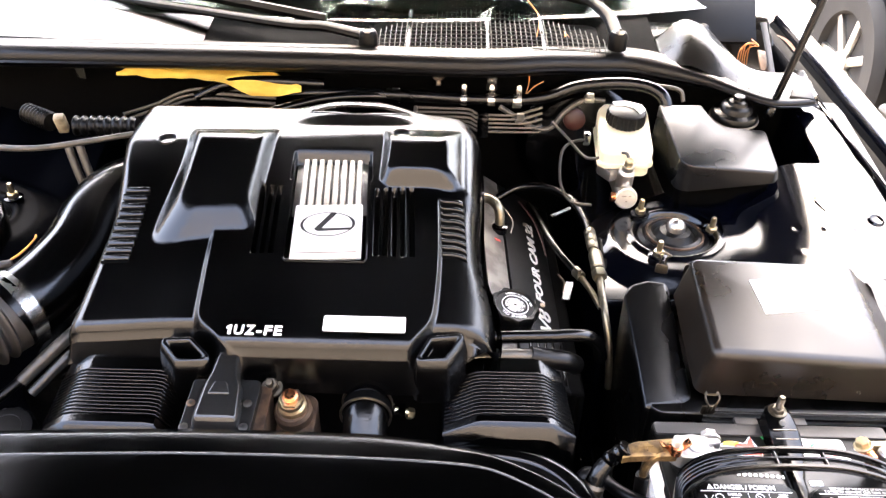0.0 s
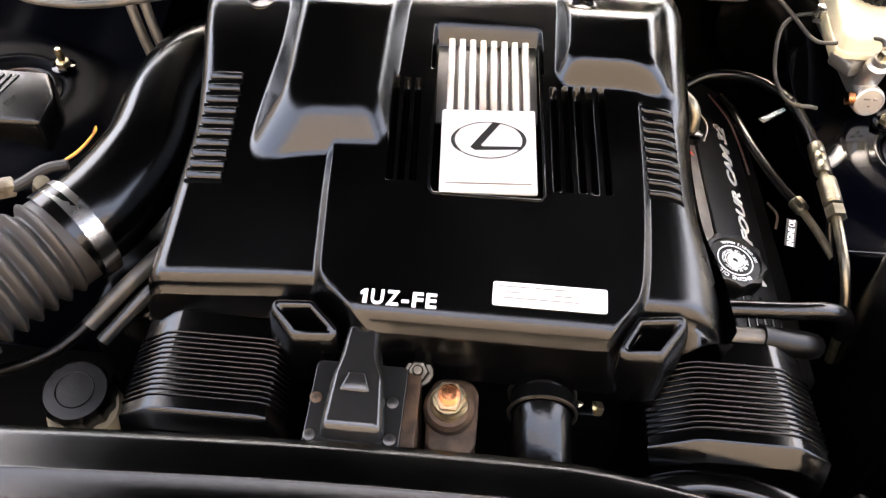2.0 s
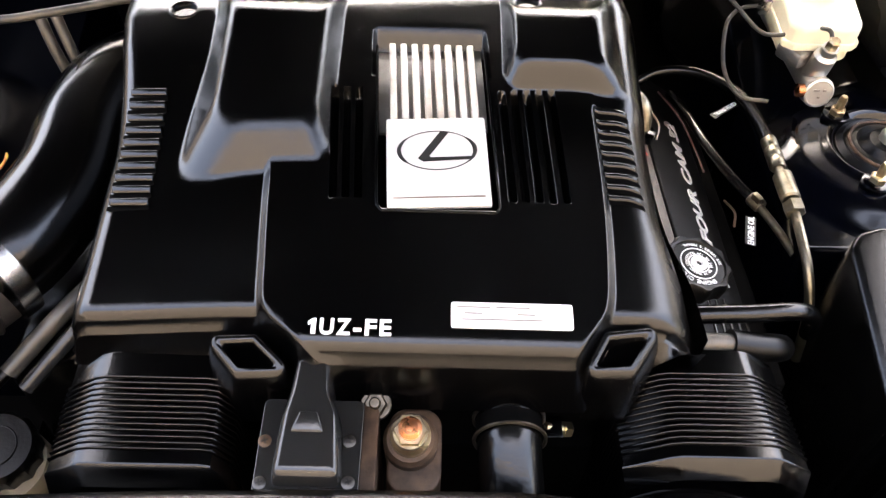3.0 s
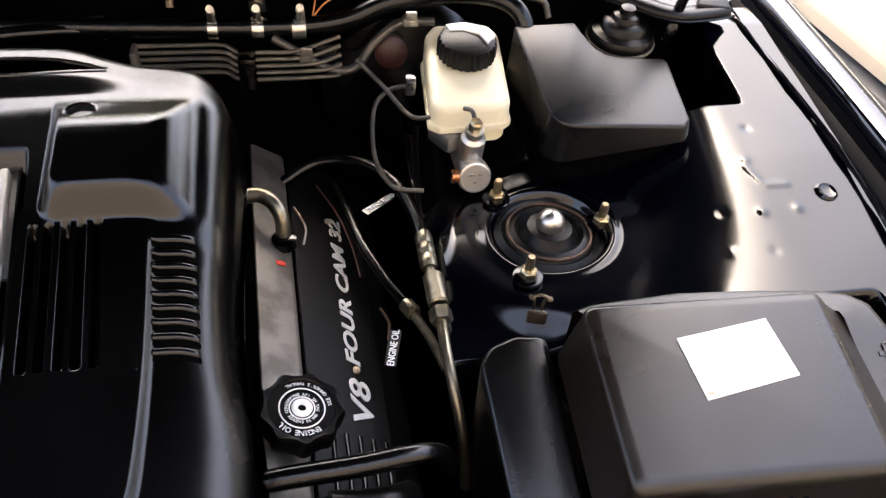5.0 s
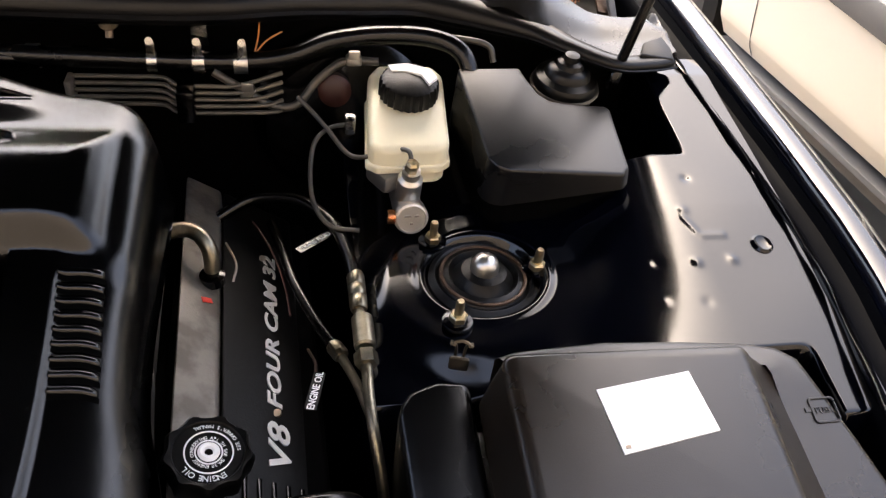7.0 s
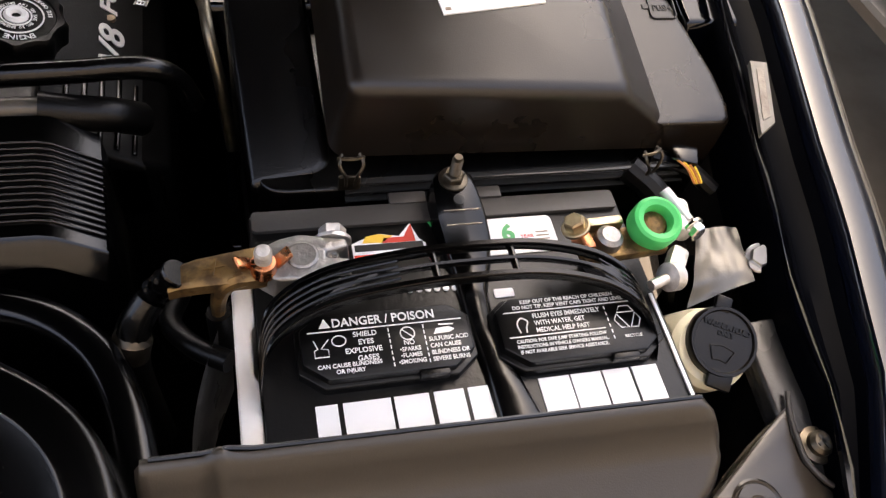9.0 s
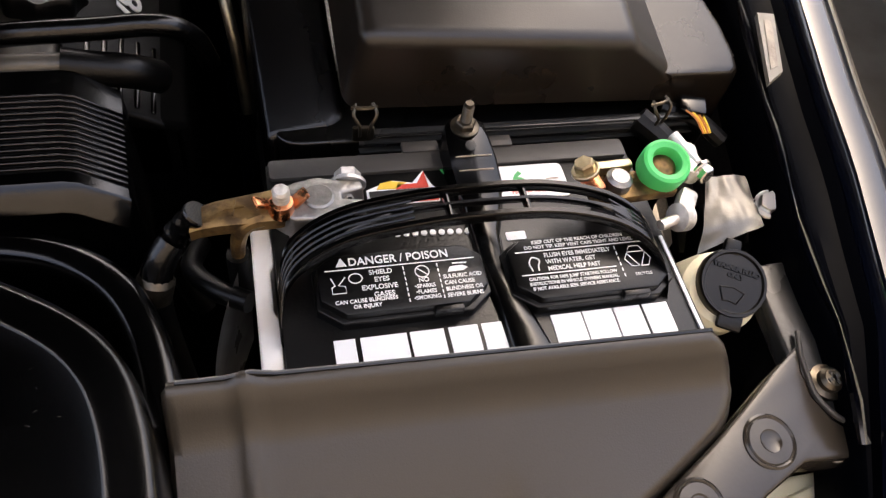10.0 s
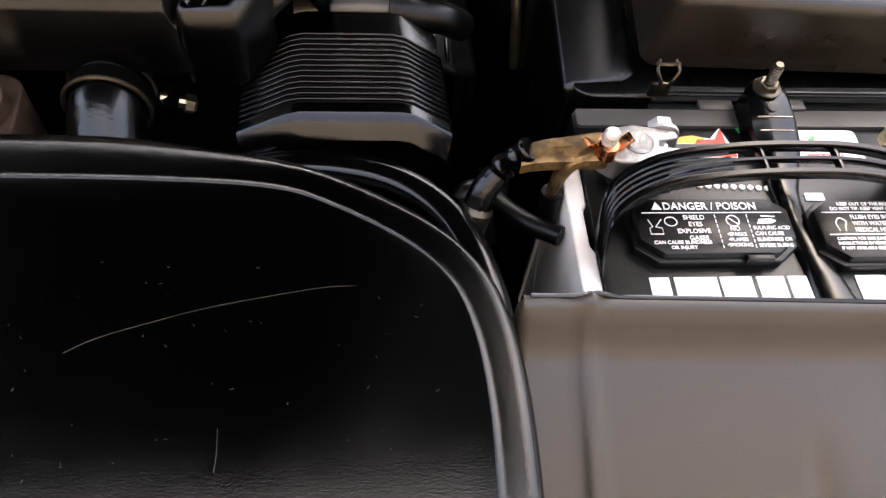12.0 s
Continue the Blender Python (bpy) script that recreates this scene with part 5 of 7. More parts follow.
# ---- battery ----
bt = thing("battery", (0.346, 0.42, 0.59), "black car battery with white lettering and carrying handle", "car battery")
TOP = 0.809
case = part("case", bm_slab(rounded(0.217, 0.326, 0.477, 0.506, 0.006), TOP, 0.59, 0.004), BATT, bt)
part("rear_step", bm_slab(rounded(0.219, 0.489, 0.475, 0.505, 0.003), TOP + 0.003, TOP - 0.01, 0.002), DUSTY, bt)
part("edge_line", bm_box((0.4735, 0.372, TOP + 0.0005), (0.0022, 0.088, 0.002), pose(0, 0, 0, 0, 0, 0), 0), LABEL, bt, "thin white edge line")


def vent_cap(x0, x1, y0, y1):
    c = 0.014
    pts = [(x0 + c, y0), (x1 - c, y0), (x1, y0 + c * 0.8), (x1, y1 - c * 0.6), (x1 - c * 0.8, y1), (x0 + c * 0.8, y1), (x0, y1 - c * 0.6), (x0, y0 + c * 0.8)]
    v = part("vent_cap", bm_slab(pts, 0.8225, TOP - 0.002, 0.0015, 2), BATT, bt, "raised black vent cap with white warnings")
    wide = [(x * 1.0 + (0.0025 if x > (x0 + x1) / 2 else -0.0025), y - (0.0025 if y < (y0 + y1) / 2 else -0.0025)) for x, y in pts]
    part("cap_base", bm_slab(wide, 0.8165, TOP - 0.002, 0.001), BATT, v)
    part("pry_notch", bm_box(((x0 + x1) / 2 + 0.024, y0 - 0.001, 0.8175), (0.018, 0.005, 0.007), None, 0.001), BATT, v)
    return v


def print_on(words, x, y, size, parent, squeeze=0.9, align="LEFT", bold=0.0, mat=None, z=0.8229):
    return part("printed_line", bm_text(words, size, Matrix.Translation((x, y, z)), 0.00015, align=align, squeeze=squeeze, bold=bold), mat or INK, parent)


def rule(x0, y0, x1, y1, parent, w=0.0007, z=0.8229):
    d = Vector((x1 - x0, y1 - y0, 0))
    return part("printed_rule", bm_box(((x0 + x1) / 2, (y0 + y1) / 2, z), (d.length, w, 0.0003), Matrix.Rotation(math.atan2(d.y, d.x), 4, "Z"), 0), INK, parent)


v1 = vent_cap(0.240, 0.3415, 0.3745, 0.4165)
print_on("DANGER / POISON", 0.2590, 0.4077, 0.0079, v1, 0.92, bold=0.00012)
part("warning_triangle", bm_slab([(0.2515, 0.4077), (0.2582, 0.4077), (0.25485, 0.4138)], 0.8231, 0.8222, 0), INK, v1)
rule(0.2445, 0.4052, 0.3365, 0.4052, v1)
for k, w in enumerate(("SHIELD", "EYES", "EXPLOSIVE", "GASES")):
    print_on(w, 0.2775 if k != 2 else 0.2755, 0.4000 - 0.0052 * k, 0.0047, v1, 0.95, "CENTER", 0.00005)
for k, w in enumerate(("CAN CAUSE BLINDNESS", "OR INJURY")):
    print_on(w, 0.2665, 0.3815 - 0.0038 * k, 0.0036, v1, 0.95, "CENTER", 0.00005)
for k, w in enumerate(("NO", "\u2022SPARKS", "\u2022FLAMES", "\u2022SMOKING")):
    print_on(w, 0.3025, 0.3912 - 0.0040 * k, 0.0038 if k else 0.0046, v1, 0.9, "CENTER", 0.00005)
for k, w in enumerate(("SULFURIC ACID", "CAN CAUSE", "BLINDNESS OR", "SEVERE BURNS")):
    print_on(w, 0.3145, 0.3920 - 0.0044 * k, 0.0039, v1, 0.88, "LEFT", 0.00005)
for x in (0.2915, 0.3125):
    for k in range(7):
        rule(x, 0.4035 - 0.0038 * k, x, 0.4012 - 0.0038 * k, v1)
part("no_flame_sign", bm_tube([(0.3025 + 0.0042 * math.cos(a), 0.3988 + 0.0042 * math.sin(a), 0.8228) for a in [2 * math.pi * k / 24 for k in range(25)]], 0.0004, 5, straight=True), INK, v1)
rule(0.2995, 0.4015, 0.3055, 0.396, v1, 0.0006)
part("goggles_sign", bm_tube([(0.262 + 0.0040 * math.cos(a), 0.3985 + 0.0034 * math.sin(a), 0.8228) for a in [2 * math.pi * k / 20 for k in range(21)]], 0.0004, 5, straight=True), INK, v1)
part("cell_sign", bm_tube([(0.2475, 0.400, 0.8228), (0.2495, 0.3945, 0.8228), (0.2475, 0.3935, 0.8228), (0.2475, 0.389, 0.8228), (0.2555, 0.389, 0.8228), (0.2555, 0.3935, 0.8228), (0.2515, 0.3945, 0.8228), (0.256, 0.400, 0.8228)], 0.0004, 5, straight=True), INK, v1)
part("drop_sign", bm_slab([(0.318, 0.3965), (0.328, 0.3968), (0.331, 0.3985), (0.328, 0.4005), (0.320, 0.400)], 0.8231, 0.8222, 0), INK, v1)
rule(0.322, 0.4025, 0.331, 0.402, v1, 0.0009)

v2 = vent_cap(0.3585, 0.4635, 0.3705, 0.4155)
print_on("KEEP OUT OF THE REACH OF CHILDREN", 0.4075, 0.4105, 0.0036, v2, 0.95, "CENTER", 0.00004)
print_on("DO NOT TIP. KEEP VENT CAPS TIGHT AND LEVEL", 0.4075, 0.4068, 0.0036, v2, 0.93, "CENTER", 0.00004)
rule(0.3635, 0.4050, 0.4555, 0.4050, v2)
for k, w in enumerate(("FLUSH EYES IMMEDIATELY", "WITH WATER. GET", "MEDICAL HELP FAST")):
    print_on(w, 0.3815, 0.3998 - 0.0050 * k, 0.0045, v2, 0.86, "LEFT", 0.00005)
rule(0.3635, 0.3878, 0.4265, 0.3878, v2)
for k, w in enumerate(("CAUTION: FOR SAFE JUMP STARTING FOLLOW", "INSTRUCTIONS IN VEHICLE OWNERS MANUAL.", "IF NOT AVAILABLE SEEK SERVICE ASSISTANCE.")):
    print_on(w, 0.3965, 0.3835 - 0.0036 * k, 0.0033, v2, 0.84, "CENTER", 0.00004)
for k in range(6):
    rule(0.4300, 0.4030 - 0.0042 * k, 0.4300, 0.4006 - 0.0042 * k, v2)
for k in range(3):
    a = radians(90 + 120 * k)
    c = Vector((0.4430 + 0.0062 * math.cos(a), 0.3935 + 0.0062 * math.sin(a), 0.8228))
    t = Vector((-math.sin(a), math.cos(a), 0)) * 0.0058
    nrm = Vector((math.cos(a), math.sin(a), 0)) * 0.0022
    part("recycle_arrow", bm_tube([c - t - nrm, c + t - nrm, c + t * 0.5 + nrm, c - t * 0.6 + nrm, c - t - nrm], 0.0004, 5, straight=True), INK, v2)
print_on("RECYCLE", 0.4430, 0.3795, 0.0030, v2, 0.95, "CENTER")
part("eye_wash_sign", bm_tube([(0.3715, 0.3905, 0.8228), (0.3705, 0.3965, 0.8228), (0.3735, 0.4005, 0.8228), (0.3775, 0.398, 0.8228), (0.376, 0.394, 0.8228), (0.3755, 0.3905, 0.8228)], 0.0005, 5), INK, v2)

# big white blocks along the front of the top, plain shapes
for x0, x1 in ((0.245, 0.2575), (0.2605, 0.288), (0.290, 0.3105), (0.3135, 0.3315), (0.334, 0.348), (0.3785, 0.3985), (0.3995, 0.4205), (0.4195, 0.4385), (0.4405, 0.4575)):
    lean = 0.002 * (0.35 - x0)
    part("brand_block", bm_slab([(x0, 0.330), (x1, 0.330), (x1, 0.3655), (x0, 0.3655)], TOP + 0.0008, TOP - 0.001, 0), INK, bt)
# labels on the top, plain shapes in their colours
lg = part("logo_sticker", bm_slab([(0.281, 0.462), (0.329, 0.462), (0.330, 0.472), (0.326, 0.476), (0.322, 0.489), (0.313, 0.479), (0.300, 0.482), (0.288, 0.478), (0.281, 0.475)], TOP + 0.0008, TOP - 0.001, 0), LABEL, bt, "red, yellow and white sticker")
part("red_shape", bm_slab([(0.303, 0.478), (0.316, 0.478), (0.3225, 0.4885), (0.3235, 0.474), (0.301, 0.474)], TOP + 0.0012, TOP - 0.001, 0), REDINK, lg)
part("yellow_shape", bm_slab([(0.288, 0.475), (0.301, 0.4745), (0.309, 0.4795), (0.299, 0.4815), (0.291, 0.480)], TOP + 0.0012, TOP - 0.001, 0), YELLOWINK, lg)
part("black_bar", bm_slab([(0.2825, 0.4685), (0.3280, 0.4685), (0.3280, 0.4735), (0.2825, 0.4735)], TOP + 0.0013, TOP - 0.001, 0), BLACKINK, lg)
part("red_border", bm_slab([(0.2815, 0.4625), (0.3285, 0.4625), (0.3285, 0.4655), (0.2815, 0.4655)], TOP + 0.0013, TOP - 0.001, 0), REDINK, lg)
wl = part("warranty_label", bm_slab(rounded(0.366, 0.4575, 0.4225, 0.4875, 0.004), TOP + 0.0008, TOP - 0.001, 0), LABEL, bt, "white label with a green figure")
part("green_figure", bm_text("6", 0.0185, Matrix.Translation((0.3835, 0.4685, TOP + 0.001)), 0.0002, bold=0.0007), GREENINK, wl)
part("label_print", bm_text("YEAR", 0.0040, Matrix.Translation((0.3965, 0.4695, TOP + 0.001)), 0.0002), REDINK, wl)
part("label_print", bm_text("PERFORMANCE", 0.0045, Matrix.Translation((0.3805, 0.4625, TOP + 0.001)), 0.0002, squeeze=0.85), REDINK, wl)
for k in range(3):
    part("print_bar", bm_box((0.4125, 0.4735 - 0.003 * k, TOP + 0.0012), (0.009, 0.0008, 0.0003), bevel=0), DULL, wl)
part("green_sticker_end", bm_slab([(0.334, 0.490), (0.343, 0.490), (0.349, 0.470), (0.345, 0.468)], TOP + 0.0008, TOP - 0.001, 0), GREENINK, bt)
for k in range(12):
    part("white_dot", bm_lathe([(0.0021, -0.0005), (0.0021, 0.001)], (0.2955 + 0.0058 * k, 0.4375 - 0.0003 * k, TOP), sides=12), LABEL if k < 9 else DUSTY, bt)
part("date_label", bm_slab(rounded(0.3665, 0.4245, 0.3800, 0.4310, 0.001), TOP + 0.0008, TOP - 0.001, 0), LABEL, bt)

# carrying handle: a flat band that splits into a lattice in its middle
HL = [(0.2165, 0.374, 0.800), (0.2175, 0.390, 0.818), (0.226, 0.409, 0.832), (0.256, 0.423, 0.840), (0.30, 0.4285, 0.844), (0.345, 0.4300, 0.8455), (0.39, 0.4285, 0.8445), (0.428, 0.420, 0.840), (0.450, 0.406, 0.832), (0.459, 0.390, 0.818), (0.4595, 0.376, 0.800)]


def band(pts, wide, th):
    """A flat strip along a smooth line; wide: a number or a function of the way, 0 to 1."""
    rings = []
    line = curve_points(pts, 8)
    for i, p in enumerate(line):
        w = (wide(i / (len(line) - 1)) if callable(wide) else wide) / 2
        r = min(0.0012, w * 0.4)
        rings.append([p + Vector((0, -w, -th * 0.4)), p + Vector((0, -w, th * 0.3)), p + Vector((0, -w + r, th * 0.5)), p + Vector((0, w - r, th * 0.5 + 0.0006)), p + Vector((0, w, th * 0.3 + 0.0006)), p + Vector((0, w, -th * 0.4))])
    return bm_loft(rings)


hd = part("carrying_handle", band(HL, lambda t: 0.0026 + 0.0205 * (1 - ss(0.20, 0.40, t) * (1 - ss(0.66, 0.82, t))), 0.0045), PLASTIC, bt, "arched black plastic handle")
for s in (-1, 1):
    part("rail", band([(x, y + s * 0.0112, z) for x, y, z in HL], 0.0042, 0.0075), PLASTIC, hd)
for x in (0.322, 0.372):
    part("cross_rib", bm_box((x, 0.4293, 0.8448), (0.0036, 0.0215, 0.005), None, 0.001), PLASTIC, hd)
for dy in (-0.0062, -0.0021, 0.0021, 0.0062):
    part("ridge", bm_tube([(x, y + dy, z + 0.0024) for x, y, z in HL[0:5]], 0.0009, 6), PLASTIC, hd)
    part("ridge", bm_tube([(x, y + dy, z + 0.0024) for x, y, z in HL[7:11]], 0.0009, 6), PLASTIC, hd)

# hold-down
hold = thing("battery_hold_down", (0.352, 0.42, 0.81), "black steel battery clamp bar with threaded stud", "clamp")
rows = []
for y, x0, x1, z in ((0.513, 0.343, 0.361, 0.835), (0.508, 0.339, 0.366, 0.8345), (0.497, 0.338, 0.368, 0.832), (0.484, 0.3385, 0.3705, 0.8275), (0.481, 0.3385, 0.371, 0.826), (0.466, 0.341, 0.372, 0.820), (0.45, 0.343, 0.368, 0.816), (0.43, 0.344, 0.361, 0.815), (0.40, 0.3445, 0.359, 0.815), (0.37, 0.348, 0.366, 0.815), (0.34, 0.349, 0.374, 0.815), (0.322, 0.349, 0.376, 0.813)):
    rows.append([(x0 - 0.002, y, TOP), (x0, y, z - 0.002), (x0 + 0.003, y, z), (x1 - 0.003, y, z), (x1, y, z - 0.002), (x1 + 0.002, y, TOP)])
part("bar", bm_loft(rows), PLASTIC, hold)
for y, x0, x1, z in ((0.4835, 0.342, 0.367, 0.8278), (0.4745, 0.343, 0.367, 0.8238)):
    part("worn_edge", bm_tube([(x0, y, z), (x1, y, z)], 0.0005, 6, straight=True), DULL, hold, "bright worn edge")
part("stud", bm_lathe([(0.0034, -0.03), (0.0034, 0.018), (0.0028, 0.020)], (0.352, 0.505, 0.836), sides=14), LATCHMAT, hold)
bm = bmesh.new()
for k in range(9):
    bm_lathe([(0.0034, -0.0006), (0.0040, 0), (0.0034, 0.0006)], (0.352, 0.505, 0.8365 + 0.002 * k), sides=14, bm=bm)
part("thread", bm, LATCHMAT, hold)
bolt("nut", (0.352, 0.505, 0.834), (0, 0, 1), 0.0075, 0.006, LATCHMAT, hold)
part("hole", bm_lathe([(0.0038, 0), (0.0038, 0.001), (0.0024, 0.0012)], (0.3535, 0.4905, 0.8302), (0, -0.3, 1), 14), BLACKINK, hold)
part("tray_tab", bm_box((0.379, 0.509, 0.812), (0.024, 0.010, 0.004), None, 0.001), DUSTY, hold)
part("tray_tab", bm_box((0.324, 0.509, 0.811), (0.026, 0.010, 0.004), None, 0.001), DUSTY, hold)

# white sleeve on the battery's side
sl = thing("battery_sleeve", (0.211, 0.41, 0.6), "white plastic sleeve standing against the battery", "sleeve")
part("edge", bm_slab([(0.2035, 0.462), (0.2165, 0.462), (0.2165, 0.425), (0.2135, 0.42), (0.2135, 0.392), (0.2165, 0.387), (0.2165, 0.33), (0.2035, 0.33)], 0.806, 0.62, 0.002), WHITEPL, sl)
flap = bm_field(0, 1, 14, 0, 1, 10, lambda u, v: (0.2025 - 0.026 * math.sin(u * 1.5) - 0.004 * v, 0.448 - 0.09 * u - 0.008 * v, 0.80 - 0.016 * u - 0.11 * v))
bmesh.ops.solidify(flap, geom=flap.faces[:], thickness=0.002)
part("flap", flap, FLAPMAT, sl, "bent grey plastic flap")

# terminals
tl = thing("battery_terminal", (0.246, 0.458, 0.81), "corroded lead and brass battery terminal", "battery terminal")
part("post", bm_lathe([(0.0098, -0.03), (0.0095, 0.0010), (0.0082, 0.0020), (0.001, 0.0018)], (0.246, 0.459, 0.8455), sides=24), LEAD, tl)
pear = [(0.221, 0.451), (0.230, 0.444), (0.246, 0.4425), (0.258, 0.447), (0.272, 0.4485), (0.274, 0.4555), (0.260, 0.4575), (0.260, 0.4615), (0.274, 0.4635), (0.273, 0.4705), (0.258, 0.4720), (0.246, 0.4755), (0.234, 0.473), (0.222, 0.467)]
part("clamp", bm_slab(pear, lambda x, y: 0.8455 + 0.0008 * noise.noise((x * 300, y * 300, 0)), 0.829, 0.0025, 3, taper=0.002), LEAD, tl, "rough grey lead clamp")
part("post_base", bm_lathe([(0.019, -0.008), (0.019, 0.0), (0.012, 0.004), (0.011, 0.014)], (0.246, 0.459, 0.818), sides=28), BATT, tl)
bolt("clamp_bolt", (0.266, 0.474, 0.838), (0.1, 1, 0.2), 0.0085, 0.009, ZINC, tl)
part("bolt_shank", bm_tube([(0.265, 0.475, 0.838), (0.265, 0.444, 0.838)], 0.004, 10), STEEL, tl)
rows = []
for x, w, z in ((0.170, 0.008, 0.838), (0.176, 0.0085, 0.8405), (0.186, 0.0095, 0.8425), (0.20, 0.0105, 0.8435), (0.222, 0.012, 0.845), (0.232, 0.010, 0.845)):
    y = 0.4555 + 0.05 * (x - 0.17)
    rows.append([(x, y - w, z - 0.010), (x, y - w, z - 0.002), (x, y - w * 0.7, z), (x, y + w * 0.7, z), (x, y + w, z - 0.002), (x, y + w, z - 0.010)])
brass = part("cable_lug", bm_loft(rows), GOLD, tl, "brown corroded brass lug")
part("cast_mark", bm_box((0.196, 0.4568, 0.8445), (0.0012, 0.011, 0.0008), pose(0, 0, 0, 0, -3, -10), 0), GOLD, brass)
part("cast_mark", bm_box((0.196, 0.4568, 0.8445), (0.012, 0.0012, 0.0008), pose(0, 0, 0, 0, -3, 4), 0), GOLD, brass)
for s in (-1, 1):
    part("copper_wing", bm_box((0.2235 + s * 0.011, 0.455 + s * 0.001, 0.850), (0.012, 0.008, 0.0028), pose(0, 0, 0, 0, -s * 38, 20), 0.001), COPPER, tl, "copper wing nut ear")
part("wing_hub", bm_lathe([(0.008, -0.006), (0.007, 0.003), (0.005, 0.004)], (0.2235, 0.4525, 0.849), sides=18), COPPER, tl)
part("terminal_bolt", bm_lathe([(0.0050, -0.004)] + [(0.0046 + 0.0006 * (k % 2), -0.002 + 0.0014 * k) for k in range(10)] + [(0.0040, 0.0125), (0.001, 0.013)], (0.2235, 0.4535, 0.851), (0, -0.1, 1), 20), ZINC, tl)
part("lug_tail", bm_tube([(0.212, 0.452, 0.839), (0.203, 0.450, 0.837), (0.198, 0.449, 0.828), (0.196, 0.449, 0.815), (0.1955, 0.449, 0.80)], lambda t: 0.0062 - 0.0022 * t, 10), GOLD, tl)
part("tail_sleeve", bm_tube([(0.1955, 0.449, 0.808), (0.1955, 0.448, 0.799), (0.196, 0.445, 0.775)], 0.0075, 12), RUBBER, tl)
part("cable_tape", bm_tube([(0.176, 0.457, 0.842), (0.170, 0.457, 0.834), (0.163, 0.460, 0.822), (0.157, 0.458, 0.812)], lambda t: 0.0085 + 0.0007 * math.sin(20 * t), 14), PLASTIC, tl, "glossy black tape")
part("cable", bm_tube([(0.158, 0.458, 0.815), (0.150, 0.451, 0.806), (0.145, 0.444, 0.795)], lambda t: 0.0092 + 0.0008 * t, 14), HOSE, tl, "grimy dark cable wrap")
part("frayed_end", bm_lathe([(0.0112, -0.010), (0.0118, 0.004), (0.009, 0.008)], (0.1445, 0.443, 0.792), (0.25, 0.35, 1), 16), LATCHMAT, tl)
part("lower_cable", bm_tube([(0.145, 0.443, 0.79), (0.143, 0.438, 0.76), (0.146, 0.44, 0.66)], 0.0095, 12), RUBBER, tl)

tl.location = (0.246, 0.446, 0.806)
tr = thing("battery_terminal", (0.475, 0.447, 0.81), "brass battery terminal with round green knob", "battery terminal")
knob = bmesh.new()
prof = [(0.0166, -0.009), (0.0170, 0.002), (0.0161, 0.0050), (0.0140, 0.0060), (0.0104, 0.0050), (0.0090, 0.002), (0.0088, -0.009)]
bm_lathe(prof, (0.474, 0.447, 0.848), (-0.05, -0.25, 1), 60, wave=lambda a, r: r + (0.0004 * math.cos(24 * a) if r > 0.017 else 0), bm=knob)
part("knob", knob, GREEN, tr, "bright green plastic knob ring")
part("knob_core", bm_lathe([(0.0095, -0.01), (0.0095, -0.001), (0.006, 0.0005), (0.001, 0.0008)], (0.474, 0.447, 0.846), (-0.05, -0.25, 1), 24), GOLD, tr)
part("brass_bar", bm_box((0.452, 0.442, 0.833), (0.062, 0.022, 0.008), pose(0, 0, 0, 0, 0, 4), 0.002), GOLD, tr)
part("post", bm_lathe([(0.0095, -0.03), (0.0088, 0.002), (0.006, 0.0045), (0.001, 0.005)], (0.441, 0.4415, 0.842), sides=24), LEAD, tr)
part("jaw", bm_box((0.441, 0.4555, 0.838), (0.030, 0.007, 0.010), pose(0, 0, 0, 0, 0, 3), 0.002), BRASS, tr)
part("jaw", bm_box((0.424, 0.446, 0.838), (0.010, 0.024, 0.012), pose(0, 0, 0, 0, 0, 10), 0.003), COPPER, tr)
bolt("jaw_nut", (0.421, 0.452, 0.842), (-0.5, 0.2, 1), 0.007, 0.008, BRASS, tr)
part("side_clamp", bm_box((0.499, 0.455, 0.838), (0.012, 0.030, 0.014), pose(0, 0, 0, 0, 12, -12), 0.004), ZINC, tr)
part("side_clamp", bm_box((0.487, 0.425, 0.830), (0.013, 0.026, 0.012), pose(0, 0, 0, 0, 8, -35), 0.004), ZINC, tr)
part("side_bolt", bm_tube([(0.492, 0.474, 0.846), (0.502, 0.450, 0.842)], 0.0042, 12), ZINC, tr)
bolt("side_nut", (0.503, 0.445, 0.841), (0.35, -0.9, 0.1), 0.0065, 0.007, STEEL, tr)
part("lower_bolt", bm_tube([(0.461, 0.408, 0.834), (0.478, 0.413, 0.834)], 0.0036, 12), ZINC, tr)
part("lower_eye", bm_lathe([(0.0095, -0.004), (0.0095, 0.004), (0.006, 0.005)], (0.478, 0.413, 0.834), (-1, -0.2, 0.3), 20), ZINC, tr)

# ---- front shell over the radiator side ----
sh = thing("battery_front_shell", (0.32, 0.25, 0.7), "smooth grey-black plastic shell in front of the battery", "plastic shell")


def shell_right(y):
    return lerp_rows([(0.02, 0.10), (0.10, 0.205), (0.20, 0.335), (0.244, 0.405), (0.275, 0.462), (0.29, 0.488), (0.305, 0.499), (0.318, 0.498), (0.3325, 0.484)], y)[0]


def shell_z(x, y):
    top = 0.845 - 0.02 * (x - 0.158) / 0.32
    d = 0.332 - y
    z = top - 0.02 * ss(0.0, 0.02, d) - 0.52 * max(0.0, d - 0.006)
    z += 0.0060 * math.exp(-((x - 0.195 - 0.04 * d) / 0.0055) ** 2)
    z -= 0.005 * math.exp(-((x - 0.325 - 0.12 * d) / 0.007) ** 2) * ss(0.05, 0.10, d)
    z += 0.010 * ss(0.02, 0.12, d) * ss(0.30, 0.42, x)
    return z - 0.03 * ss(0.015, 0.0, shell_right(y) - x)


